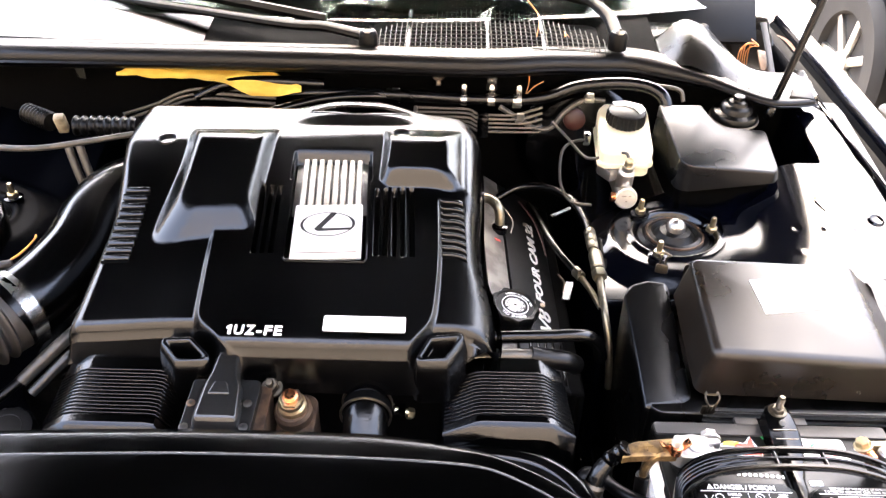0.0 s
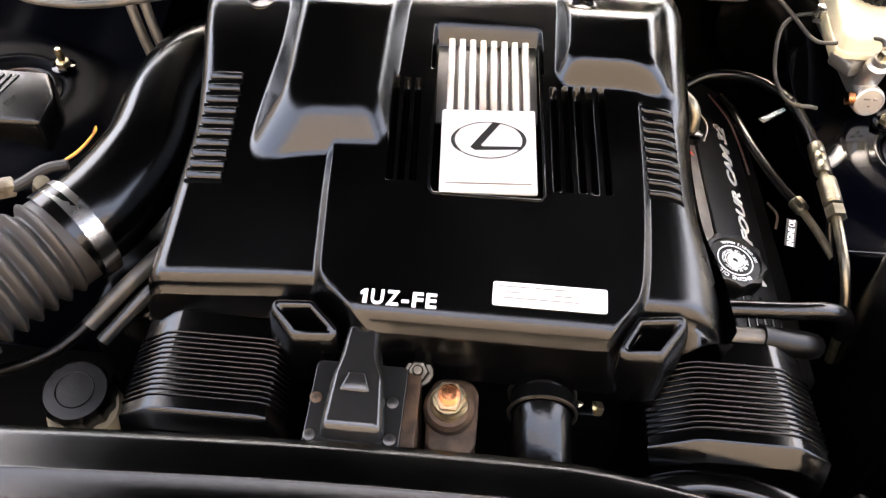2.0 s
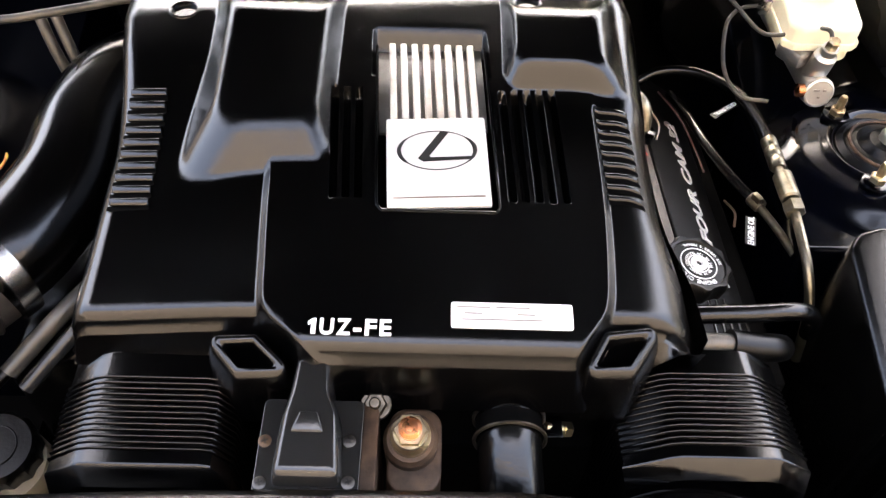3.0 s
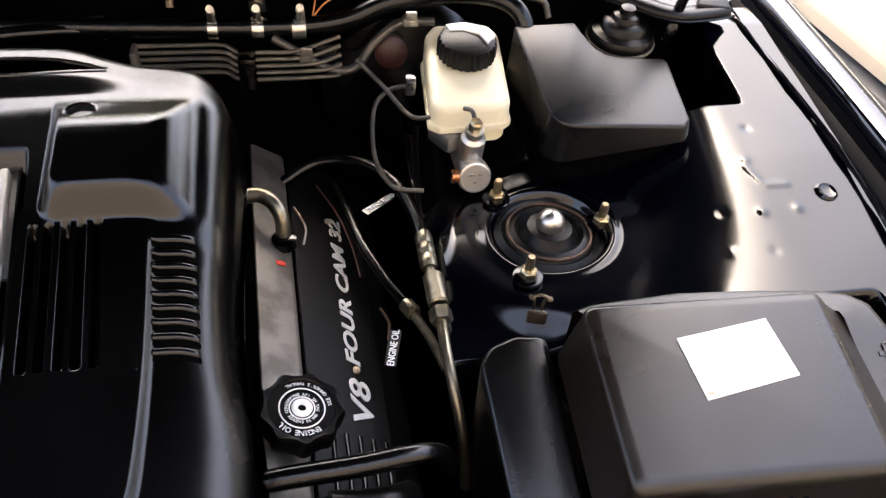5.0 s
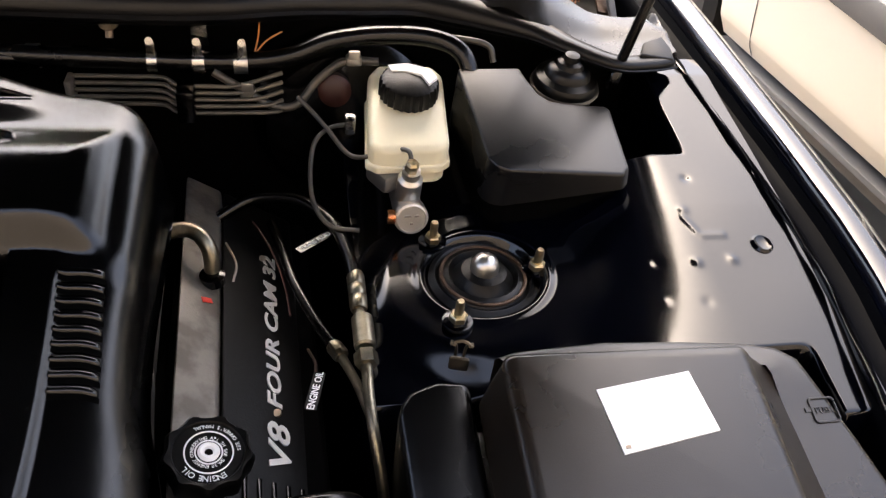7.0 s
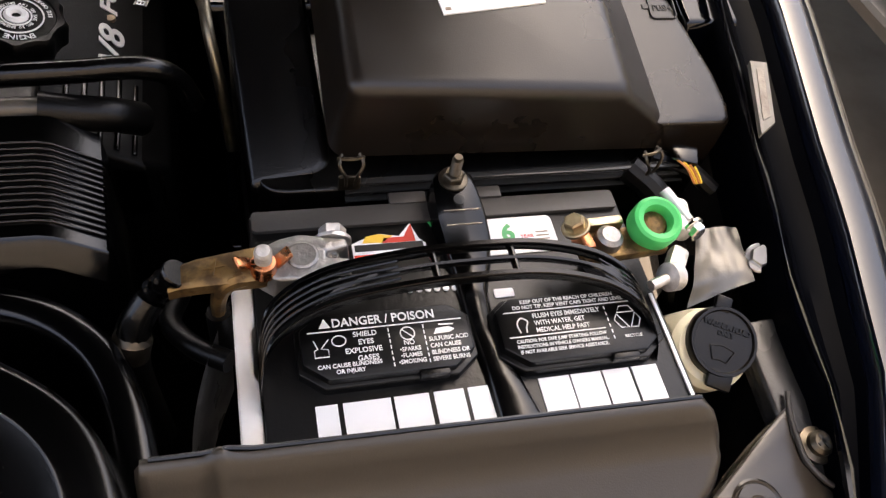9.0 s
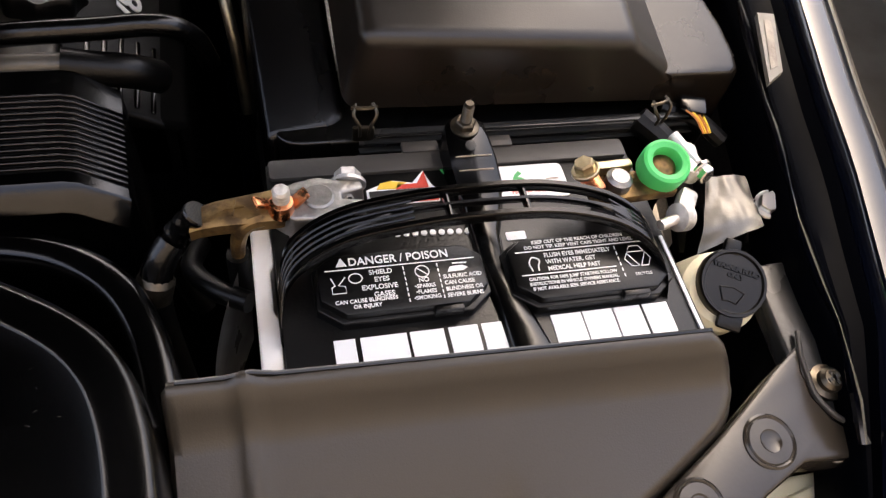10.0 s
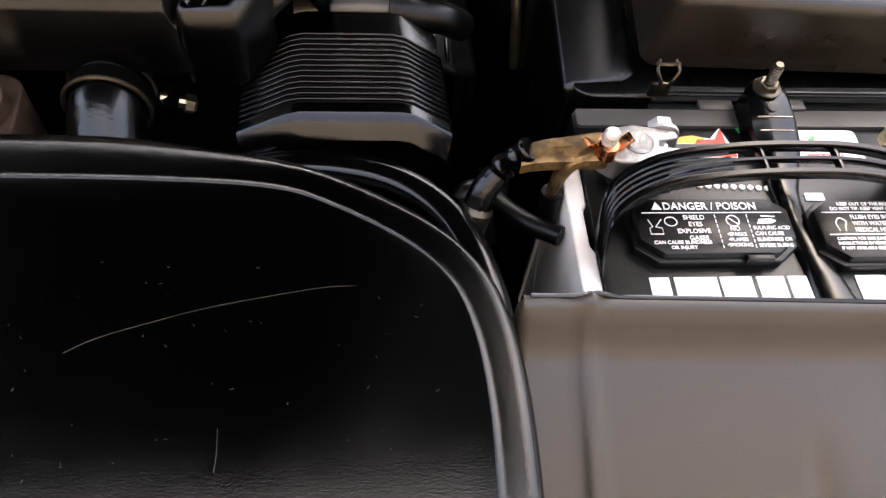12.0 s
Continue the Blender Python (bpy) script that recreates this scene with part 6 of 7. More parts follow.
rows = []
for j in range(61):
    y = 0.332 - 0.30 * j / 60
    xr = max(shell_right(y), 0.17)
    rows.append([(0.1575 + (xr - 0.1575) * i / 80, y, shell_z(0.1575 + (xr - 0.1575) * i / 80, y)) for i in range(81)])
bm = bm_loft(rows, closed=False)
edge_back = [[(p[0], p[1], p[2]), (p[0], p[1] + 0.003, p[2] - 0.001), (p[0], p[1] + 0.004, p[2] - 0.004), (p[0], p[1] + 0.003, p[2] - 0.08)] for p in rows[0]]
bm_loft(edge_back, closed=False, bm=bm)
bm_loft([[r[0], (r[0][0] - 0.003, r[0][1], r[0][2] - 0.006), (r[0][0] - 0.004, r[0][1], r[0][2] - 0.12)] for r in rows], closed=False, bm=bm)
bm_loft([[r[-1], (r[-1][0] + 0.002, r[-1][1], r[-1][2] - 0.03)] for r in rows], closed=False, bm=bm)
bmesh.ops.remove_doubles(bm, verts=bm.verts, dist=0.0001)
part("skin", bm, SHELLMAT, sh, sharp=60)
part("top_lip", bm_tube([(p[0], p[1] + 0.002, p[2] - 0.0004) for p in rows[0][1:-1:3]], 0.0016, 8, straight=True), PLASTIC, sh)

# headlamp header panel
hp = thing("header_panel", (0.52, 0.27, 0.74), "dusty grey-painted header panel with round plugs", "body panel")
hz = lambda x, y: 0.768 + 0.14 * (y - 0.26) + 0.03 * (x - 0.5)
part("plate", bm_slab([(0.558, 0.337), (0.553, 0.318), (0.553, 0.302), (0.561, 0.286), (0.573, 0.275), (0.575, 0.265), (0.565, 0.259), (0.531, 0.262), (0.497, 0.247), (0.461, 0.224), (0.36, 0.14), (0.26, 0.06), (0.20, 0.08), (0.33, 0.20), (0.40, 0.241), (0.481, 0.288), (0.529, 0.320)], hz, lambda x, y: hz(x, y) - 0.02, 0.003), HEADER, hp)
part("seam_bead", bm_tube([(x, y, hz(x, y) + 0.001) for x, y in ((0.560, 0.345), (0.5555, 0.330), (0.554, 0.314), (0.5545, 0.300), (0.562, 0.2865), (0.574, 0.276), (0.5765, 0.265))], 0.0021, 8), DUSTY, hp, "pale bead of sealant")
part("side_flange", bm_slab([(0.548, 0.40), (0.592, 0.40), (0.596, 0.33), (0.585, 0.268), (0.575, 0.262), (0.552, 0.29), (0.549, 0.335)], lambda x, y: hz(x, y) - 0.004, lambda x, y: hz(x, y) - 0.02, 0.003), GREYPL, hp)
for x, y, r in ((0.511, 0.278, 0.0150), (0.451, 0.249, 0.0140)):
    p = part("plug", bm_lathe([(r * 1.22, -0.002), (r * 1.20, 0.0004), (r * 1.10, 0.0012), (r * 1.02, 0.0004), (r * 0.96, 0.0012), (r * 0.5, 0.0016), (r * 0.42, 0.0008), (0.001, 0.0008)], (x, y, hz(x, y)), (0, -0.14, 1), 40), HEADER, hp)
pb = part("panel_bolt", bm_lathe([(0.0125, -0.002), (0.0125, 0.001), (0.0085, 0.002), (0.0085, 0.006), (0.006, 0.0085), (0.001, 0.009)], (0.5665, 0.3085, 0.777), (0, -0.1, 1), 28), LATCHMAT, hp, "cross-head screw with washer")
for a in (20, 110):
    part("cross_slot", bm_box((0.5665, 0.3078, 0.7858), (0.010, 0.0026, 0.0008), Matrix.Rotation(radians(a), 4, "Z"), 0), BLACKINK, pb)
bolt("edge_bolt", (0.556, 0.267, 0.765), (0, -0.1, 1), 0.006, 0.005, DULL, hp)

lamp = thing("headlamp_housing", (0.57, 0.24, 0.62), "cream plastic headlamp housing behind the header panel", "headlamp")
part("housing", bm_slab(rounded(0.490, 0.17, 0.605, 0.268, 0.015), lambda x, y: 0.712 + 0.2 * (y - 0.25), 0.60, 0.010, 3), CREAM, lamp)
part("boss", bm_lathe([(0.018, -0.03), (0.018, 0.004), (0.013, 0.006), (0.012, 0.0), (0.001, 0.0)], (0.578, 0.236, 0.722), (0.1, -0.3, 1), 24), CREAM, lamp)
part("lamp_screw", bm_lathe([(0.008, -0.002), (0.008, 0.003), (0.001, 0.004)], (0.578, 0.236, 0.727), (0.1, -0.3, 1), 18), RUST, lamp)
part("rib", bm_box((0.56, 0.255, 0.712), (0.05, 0.008, 0.016), pose(0, 0, 0, 10, 0, 12), 0.003), CREAM, lamp)
part("adjuster", bm_tube([(0.60, 0.262, 0.72), (0.615, 0.262, 0.72)], 0.010, 14), GREYPL, lamp)

# washer bottle
wb = thing("washer_bottle", (0.515, 0.385, 0.6), "cream washer bottle neck with black cap", "washer bottle")
ax = Vector((-0.10, -0.45, 1)).normalized()
C = Vector((0.5245, 0.383, 0.792))
part("neck", bm_lathe([(0.030, -0.16), (0.030, -0.03), (0.0285, -0.014), (0.024, -0.010)], C + Vector((-0.006, -0.004, 0)), ax, 36), CREAM, wb)
wc = part("cap", bm_lathe([(0.0246, -0.012), (0.0250, -0.004), (0.0238, 0.0), (0.0218, 0.0), (0.0208, -0.0018), (0.001, -0.0012)], C, ax, 48), WASHCAP, wb, "black snap cap with embossed words")
wm = Matrix.Translation(C) @ ax.to_track_quat("Z", "Y").to_matrix().to_4x4()
upv = wm.to_3x3() @ Vector((0, 1, 0))
turn = 0 if abs(upv.y) > 0.5 and upv.y > 0 else 180
wm = wm @ pose(0, 0, 0, 0, 0, turn - 14)
part("lip", bm_box((0, 0, 0), (0.018, 0.014, 0.005), wm @ Matrix.Translation((0.004, -0.0255, -0.004)), 0.002), RUBBER, wc)
part("hinge", bm_box((0, 0, 0), (0.012, 0.012, 0.006), wm @ Matrix.Translation((-0.006, 0.0252, -0.004)), 0.002), RUBBER, wc)
part("embossed_line", bm_text("WASHER FLUID", 0.0050, wm @ Matrix.Translation((0, 0.0085, -0.0012)), 0.0007, align="CENTER", bold=0.0003), RUBBER, wc)
part("embossed_line", bm_text("ONLY", 0.0044, wm @ Matrix.Translation((0, 0.0035, -0.0012)), 0.0007, align="CENTER", bold=0.0003), RUBBER, wc)
part("screen_sign", bm_tube([wm @ Vector(p) for p in ((-0.009, -0.005, -0.001), (0, -0.003, -0.001), (0.009, -0.005, -0.001), (0.005, -0.014, -0.001), (0, -0.013, -0.001), (-0.005, -0.014, -0.001), (-0.009, -0.005, -0.001))], 0.0005, 6, straight=True), RUBBER, wc)
fb = thing("foil_bracket", (0.557, 0.45, 0.72), "crinkled bare metal bracket beside the washer bottle", "bracket")


def foil(u, v):
    p = Vector((0.545, 0.478, 0.790)).lerp(Vector((0.577, 0.476, 0.792)), u)
    q = Vector((0.524, 0.424, 0.778)).lerp(Vector((0.572, 0.429, 0.790)), u)
    r = p.lerp(q, v)
    return r + Vector((0, 0, 0.0012 * noise.noise((u * 5, v * 4, 0)) + 0.0022 * math.sin(u * 3.1) - 0.010 * ss(0.75, 1.0, v) * (1 - u)))


bm = bm_field(0, 1, 20, 0, 1, 20, foil)
part("sheet", bm, FOIL, fb)
part("leg", bm_box((0.556, 0.452, 0.735), (0.036, 0.03, 0.08), None, 0.004), DARK, fb)
bolt("bracket_bolt", (0.583, 0.446, 0.793), (-0.4, -0.3, 1), 0.0085, 0.008, STEEL, fb)
ss_tag = thing("rail_label", (0.603, 0.55, 0.86), "small pale sticker on the wing rail", "label")
part("sticker", bm_slab([(0.6165, 0.596), (0.6310, 0.594), (0.6150, 0.537), (0.5990, 0.527)], lambda x, y: 0.843 + 0.16 * (y - 0.55), lambda x, y: 0.838 + 0.16 * (y - 0.55), 0), TAGMAT, ss_tag)
part("print_patch", bm_slab([(0.6190, 0.588), (0.6255, 0.587), (0.6125, 0.542), (0.6050, 0.539)], lambda x, y: 0.8436 + 0.16 * (y - 0.55), lambda x, y: 0.842 + 0.16 * (y - 0.55), 0), STRIPMAT, ss_tag)

# ---- brakes and relay box ----
mc = thing("brake_master_cylinder", (0.255, 1.0, 0.80), "cream brake fluid reservoir on an alloy cylinder", "brake cylinder")
part("cylinder", bm_tube([(0.2545, 0.926, 0.850), (0.250, 1.09, 0.852)], 0.0150, 24), ALLOY, mc)
part("end_cap", bm_lathe([(0.0150, -0.016), (0.0172, -0.012), (0.0175, 0.0), (0.0165, 0.003), (0.0145, 0.004), (0.0140, 0.0032), (0.001, 0.0032)], (0.2560, 0.920, 0.8495), (0.02, -1, 0.25), 32), ALLOY, mc)
for dx, dz, w in ((-0.004, 0.004, 0.007), (0.005, 0.004, 0.004), (0.0, -0.004, 0.003)):
    part("cast_mark", bm_box((0.2560 + dx, 0.9160 + 0.25 * dz, 0.8500 + dz), (w, 0.0012, 0.0022), pose(0, 0, 0, -14, 0, 0), 0.0003), CAST, mc)
part("port", bm_lathe([(0.013, -0.02), (0.0125, 0.012), (0.009, 0.016), (0.009, 0.024)], (0.254, 0.937, 0.876), (0, -0.25, 1), 16), ALLOY, mc)
part("flare_nut", bm_lathe([(0.0068, 0), (0.0068, 0.011), (0.005, 0.013)], (0.254, 0.932, 0.898), (0, -0.25, 1), 6), BRASS, mc)
part("copper_washer", bm_lathe([(0.0075, 0), (0.0075, 0.007)], (0.2395, 0.922, 0.8500), (-1, 0, 0), 14), COPPER, mc)
part("flange_ear", bm_box((0.243, 0.965, 0.874), (0.05, 0.035, 0.02), pose(0, 0, 0, 0, 0, 30), 0.005), CAST, mc)
RSV = [(0.214, 0.958), (0.224, 0.949), (0.286, 0.951), (0.296, 0.960), (0.306, 1.07), (0.296, 1.088), (0.236, 1.088), (0.224, 1.07)]
rs = part("reservoir", bm_slab(RSV, lambda x, y: 0.912 + 0.13 * (y - 0.955), 0.888, 0.008, 4), CREAM, mc, "yellowed translucent reservoir")
part("reservoir_seam", bm_slab([((x - 0.26) * 1.05 + 0.26, (y - 1.02) * 1.04 + 1.02) for x, y in RSV], 0.892, 0.885, 0.002), CREAM, rs)
part("reservoir_foot", bm_slab([((x - 0.26) * 0.94 + 0.26, (y - 1.02) * 0.94 + 1.02) for x, y in RSV], 0.887, 0.868, 0.004), CREAM, rs)
capc = (0.262, 1.030, 0.925)
cp = part("reservoir_cap", bm_lathe([(0.030, 0.0), (0.030, 0.014), (0.0285, 0.019), (0.025, 0.021), (0.001, 0.0215)], capc, (0, -0.12, 1), 72, wave=lambda a, r: r + (0.0012 * math.cos(26 * a) if r > 0.0282 else 0)), RUBBER, mc, "black ribbed cap with torn paper label")
part("paper_scrap", bm_slab([(0.242, 1.048), (0.262, 1.050), (0.286, 1.040), (0.290, 1.026), (0.280, 1.014), (0.274, 1.030), (0.258, 1.038), (0.244, 1.038)], lambda x, y: 0.9482 + 0.12 * (y - 1.03) + 0.001 * math.sin(x * 900), lambda x, y: 0.945 + 0.12 * (y - 1.03), 0), LABEL, cp)
bo = thing("brake_booster", (0.21, 1.11, 0.84), "black round brake booster with rusty red cap", "brake booster")
part("shell", bm_lathe([(0.105, -0.02), (0.105, 0.01), (0.09, 0.028), (0.05, 0.035), (0.001, 0.036)], (0.205, 1.12, 0.845), (0, -1, 0), 40), PLASTIC, bo)
part("valve", bm_lathe([(0.018, 0), (0.018, 0.014), (0.012, 0.018), (0.001, 0.018)], (0.190, 1.088, 0.900), (0, -1, 0.2), 20), RED, bo)

rb = thing("relay_box", (0.40, 0.98, 0.82), "satin black relay box cover with notched corner", "relay box")
RB = [(0.3170, 1.0535), (0.3880, 1.0620), (0.3930, 1.0445), (0.4010, 1.0240), (0.4110, 1.0150), (0.4260, 1.0118), (0.4740, 1.0115), (0.4790, 1.0070), (0.4765, 0.9260), (0.4680, 0.9165), (0.3477, 0.9165), (0.3364, 0.9214), (0.3290, 0.9320)]
part("cover", bm_slab(RB, lambda x, y: 0.906 + 0.24 * (y - 0.915) - 0.06 * (x - 0.40), lambda x, y: 0.868 + 0.15 * (x - 0.356) + 0.1 * (y - 0.915), 0.009, 5, taper=0.003), RELAYMAT, rb)
part("cover_skirt", bm_slab([(0.40 + (x - 0.40) * 0.93, 1.0 + (y - 1.0) * 0.90) for x, y in RB], 0.880, 0.80, 0.003), DARK, rb)

dm = thing("damper_cap", (0.443, 1.055, 0.87), "round stepped black rubber cap beside the relay box", "rubber cap")
part("body", bm_lathe([(0.030, -0.06), (0.034, -0.045), (0.037, -0.036), (0.037, -0.028), (0.034, -0.022), (0.026, -0.019), (0.024, -0.012), (0.021, -0.009), (0.016, -0.008), (0.014, -0.003), (0.009, -0.001), (0.008, 0.005), (0.001, 0.006)], (0.443, 1.056, 0.956), (0, -0.1, 1), 44), SEALMAT, dm)
part("rim", bm_tube([(0.443 + 0.0372 * math.cos(a), 1.0595 + 0.0372 * math.sin(a), 0.9225 + 0.1 * 0.037 * math.sin(a)) for a in [2 * math.pi * k / 40 for k in range(41)]], 0.0022, 6, straight=True), STRIPMAT, dm, "dusty brown rim")

# ---- hoses and lines along the bulkhead ----
def hose(name, pts, r, mat, label, category="hose", sides=12):
    h = thing(name, pts[0], label, category)
    part("tube", bm_tube(pts, r, sides), mat, h)
    return h


hh = hose("heater_hose", [(-0.36, 1.09, 0.925), (-0.20, 1.085, 0.935), (-0.08, 1.08, 0.935), (0.02, 1.085, 0.930), (0.10, 1.087, 0.930), (0.145, 1.085, 0.938), (0.19, 1.088, 0.955), (0.25, 1.09, 0.962), (0.30, 1.085, 0.960), (0.326, 1.07, 0.950), (0.336, 1.05, 0.925)], 0.0105, HOSE, "black rubber heater hose along the bulkhead")
for x, w in ((-0.105, 0.012), (-0.06, 0.016), (0.006, 0.010), (0.051, 0.012), (0.088, 0.004), (0.095, 0.010)):
    z = 0.934 if x < 0 else 0.930
    c = part("clip", bm_tube([(x - w / 2, 1.084, z), (x + w / 2, 1.084, z)], 0.0118, 16), STEEL if x not in (-0.06,) else PLASTIC, hh, "bright sprung steel clip")
    if x > 0 and w > 0.005:
        part("clip_ear", bm_box((x, 1.079, z + 0.017), (0.009, 0.003, 0.014), None, 0.001), STEEL, c)
        part("clip_ear", bm_lathe([(0.004, -0.002), (0.004, 0.002)], (x, 1.077, z + 0.026), (0, -1, 0.3), 12), STEEL, c)
br = thing("pipe_bracket", (0.052, 1.10, 0.95), "bright steel pipe bracket on the bulkhead", "bracket")
part("plate", bm_box((0.052, 1.103, 0.953), (0.017, 0.004, 0.030), pose(0, 0, 0, 12, 0, 0), 0.001), STEEL, br)
part("screw", bm_lathe([(0.008, 0), (0.008, 0.006), (0.005, 0.009)], (0.052, 1.110, 0.966), (0, -0.6, 1), 14), DULL, br)
nb = thing("bulkhead_stud", (-0.035, 1.115, 0.95), "dull stud with washer on the bulkhead", "stud")
part("washer", bm_lathe([(0.010, 0), (0.010, 0.002), (0.006, 0.004)], (-0.036, 1.112, 0.957), (0, -0.5, 1), 18), DULL, nb)
part("stud", bm_tube([(-0.036, 1.112, 0.957), (-0.036, 1.105, 0.944)], 0.004, 8), DULL, nb)
fl = thing("fuel_line_bundle", (0.02, 1.08, 0.90), "bundle of five thin steel lines", "pipe bundle")
for k in range(5):
    z, y = 0.919 - 0.0055 * k, 1.072 - 0.004 * k
    part("line", bm_tube([(-0.075, y, z), (-0.02, y, z), (0.015, y, z - 0.001), (0.03, y - 0.006, z - 0.006), (0.06, y - 0.006, z - 0.007), (0.09 + 0.008 * k, y - 0.004, z - 0.007), (0.135, y + 0.004, z + 0.004 - 0.003 * k)], 0.0024, 8), LINE, fl)
part("line_clip", bm_box((0.038, 1.056, 0.900), (0.018, 0.03, 0.036), None, 0.003), PLASTIC, fl)
part("line_clip", bm_box((-0.072, 1.062, 0.908), (0.006, 0.022, 0.03), None, 0.002), DULL, fl)
for k in range(3):
    part("line", bm_tube([(-0.55 + 0.02 * k, 1.06 - 0.01 * k, 0.90), (-0.50, 1.066 - 0.01 * k, 0.915 - 0.005 * k), (-0.43, 1.085 - 0.008 * k, 0.936 - 0.005 * k), (-0.30, 1.08 - 0.008 * k, 0.935 - 0.006 * k)], 0.0028, 8), LINE, fl)
vh = hose("vacuum_hose", [(0.065, 1.078, 0.922), (0.098, 1.068, 0.905), (0.125, 1.06, 0.893), (0.150, 1.062, 0.894), (0.172, 1.072, 0.918), (0.20, 1.076, 0.937), (0.235, 1.072, 0.940)], 0.0044, LINE, "thin grey vacuum hose to the reservoir")
for x, y, z, t in ((0.099, 1.066, 0.906, 40), (0.209, 1.073, 0.941, 90)):
    c = part("clip", bm_box((x, y, z), (0.010, 0.012, 0.016), pose(0, 0, 0, 0, t, 0), 0.002), STEEL, vh, "steel hose clip")
    part("clip_ear", bm_box((x, y - 0.005, z + 0.008), (0.012, 0.003, 0.010), None, 0.001), STEEL, c)
hose("steel_line", [(0.203, 1.105, 0.945), (0.215, 1.108, 0.958), (0.25, 1.105, 0.960), (0.32, 1.095, 0.958), (0.355, 1.085, 0.955), (0.362, 1.075, 0.94)], 0.0035, LINE, "thin steel line over the heater hose", "pipe")
hose("brake_line", [(0.150, 1.05, 0.91), (0.175, 1.02, 0.895), (0.195, 0.985, 0.885), (0.21, 0.965, 0.892), (0.24, 0.958, 0.905), (0.252, 0.945, 0.912), (0.254, 0.932, 0.905)], 0.0024, LINE, "thin steel brake line into the cylinder", "pipe")
hose("brake_line", [(0.205, 1.03, 0.89), (0.18, 1.02, 0.89), (0.163, 1.0, 0.88), (0.160, 0.96, 0.85), (0.175, 0.93, 0.835), (0.205, 0.92, 0.835)], 0.0024, LINE, "thin bent steel brake line", "pipe")
ck = thing("line_clip", (0.196, 1.0, 0.90), "steel clip on the brake line", "clip")
part("body", bm_box((0.2005, 1.005, 0.905), (0.010, 0.012, 0.020), pose(0, 0, 0, 15, 0, 0), 0.002), STEEL, ck)
ow = thing("orange_wire", (0.11, 1.09, 0.94), "stray orange wire ends behind the engine", "wire")
part("strand", bm_tube([(0.107, 1.088, 0.938), (0.112, 1.10, 0.955), (0.113, 1.12, 0.968)], 0.0009, 5), ORANGE, ow)
part("strand", bm_tube([(0.107, 1.088, 0.938), (0.120, 1.095, 0.95), (0.136, 1.10, 0.958)], 0.0009, 5), ORANGE, ow)
part("strand", bm_tube([(0.128, 1.19, 1.0), (0.134, 1.23, 1.02), (0.118, 1.29, 1.03)], 0.0009, 5), ORANGE, ow)
lf = thing("dry_leaf", (0.18, 1.2, 0.99), "small dry orange leaf on the grille", "leaf")
part("blade", bm_field(0, 1, 5, 0, 1, 4, lambda u, v: (0.176 + 0.008 * u, 1.19 + 0.022 * v, 1.0 + 0.004 * math.sin(3 * u + 2 * v))), ORANGE, lf)

# yellow cloth tucked behind the engine
yc = thing("yellow_cloth", (-0.4, 1.07, 0.93), "crumpled yellow cloth tucked behind the engine", "cloth")


def cloth(u, v):
    x = -0.562 + 0.305 * u
    hi = lerp_rows([(0, 1.10, 0.955), (0.06, 1.125, 0.962), (0.5, 1.118, 0.962), (0.85, 1.105, 0.958), (1, 1.075, 0.950)], u)
    lo = lerp_rows([(0, 1.093, 0.952), (0.1, 1.10, 0.955), (0.3, 1.092, 0.954), (0.55, 1.072, 0.950), (0.75, 1.052, 0.944), (0.9, 1.062, 0.944), (1, 1.068, 0.947)], u)
    y, z = hi[0] + (lo[0] - hi[0]) * v, hi[1] + (lo[1] - hi[1]) * v
    return (x, y, z + 0.006 * math.sin(9 * u + 3 * v) * v + 0.004 * noise.noise((u * 9, v * 3, 1)))


part("fold", bm_field(0, 1, 60, 0, 1, 14, cloth), YELLOW, yc)

# ---- coolant and oil lines beside the engine ----
ps = thing("transmission_line", (0.19, 0.8, 0.75), "braided black hose with brass-coloured crimp fittings", "hose")
part("braided_hose", bm_tube([(0.06, 0.985, 0.80), (0.10, 1.0, 0.815), (0.145, 0.985, 0.825), (0.178, 0.945, 0.828), (0.192, 0.90, 0.824), (0.196, 0.865, 0.820)], 0.0064, 14), HOSE, ps)
part("crimp", bm_lathe([(0.0076, -0.028), (0.0086, -0.024), (0.0086, -0.014), (0.0074, -0.012), (0.0086, -0.010), (0.0086, 0.0), (0.0074, 0.002), (0.0086, 0.004), (0.0086, 0.014), (0.0072, 0.018)], (0.197, 0.845, 0.818), (0.0, -1, -0.06), 20), FITTING, ps)
part("pipe_neck", bm_tube([(0.197, 0.83, 0.817), (0.1985, 0.795, 0.815)], 0.0052, 12), FITTING, ps)
part("union", bm_lathe([(0.0100, -0.02), (0.0100, 0.012), (0.008, 0.014)], (0.1985, 0.797, 0.815), (0, -1, -0.05), 20), FITTING, ps)
part("union_nut", bm_lathe([(0.0108, 0), (0.0108, 0.011), (0.0096, 0.013)], (0.198, 0.777, 0.814), (0, -1, -0.05), 6), FITTING, ps)
part("pipe", bm_tube([(0.198, 0.768, 0.813), (0.197, 0.735, 0.808), (0.199, 0.705, 0.795), (0.205, 0.68, 0.76), (0.21, 0.665, 0.70)], 0.0050, 12), FITTING, ps)
ph = thing("oil_cooler_line", (0.16, 0.85, 0.75), "thin black hose with a brass-coloured clip", "hose")
part("hose", bm_tube([(0.118, 0.99, 0.79), (0.128, 0.945, 0.795), (0.140, 0.89, 0.795), (0.158, 0.84, 0.792), (0.176, 0.804, 0.789)], 0.0054, 12), HOSE, ph)
part("clip", bm_lathe([(0.0070, -0.008), (0.0078, -0.006), (0.0078, 0.006), (0.0070, 0.008)], (0.176, 0.804, 0.789), (0.5, -1, 0), 14), FITTING, ph)
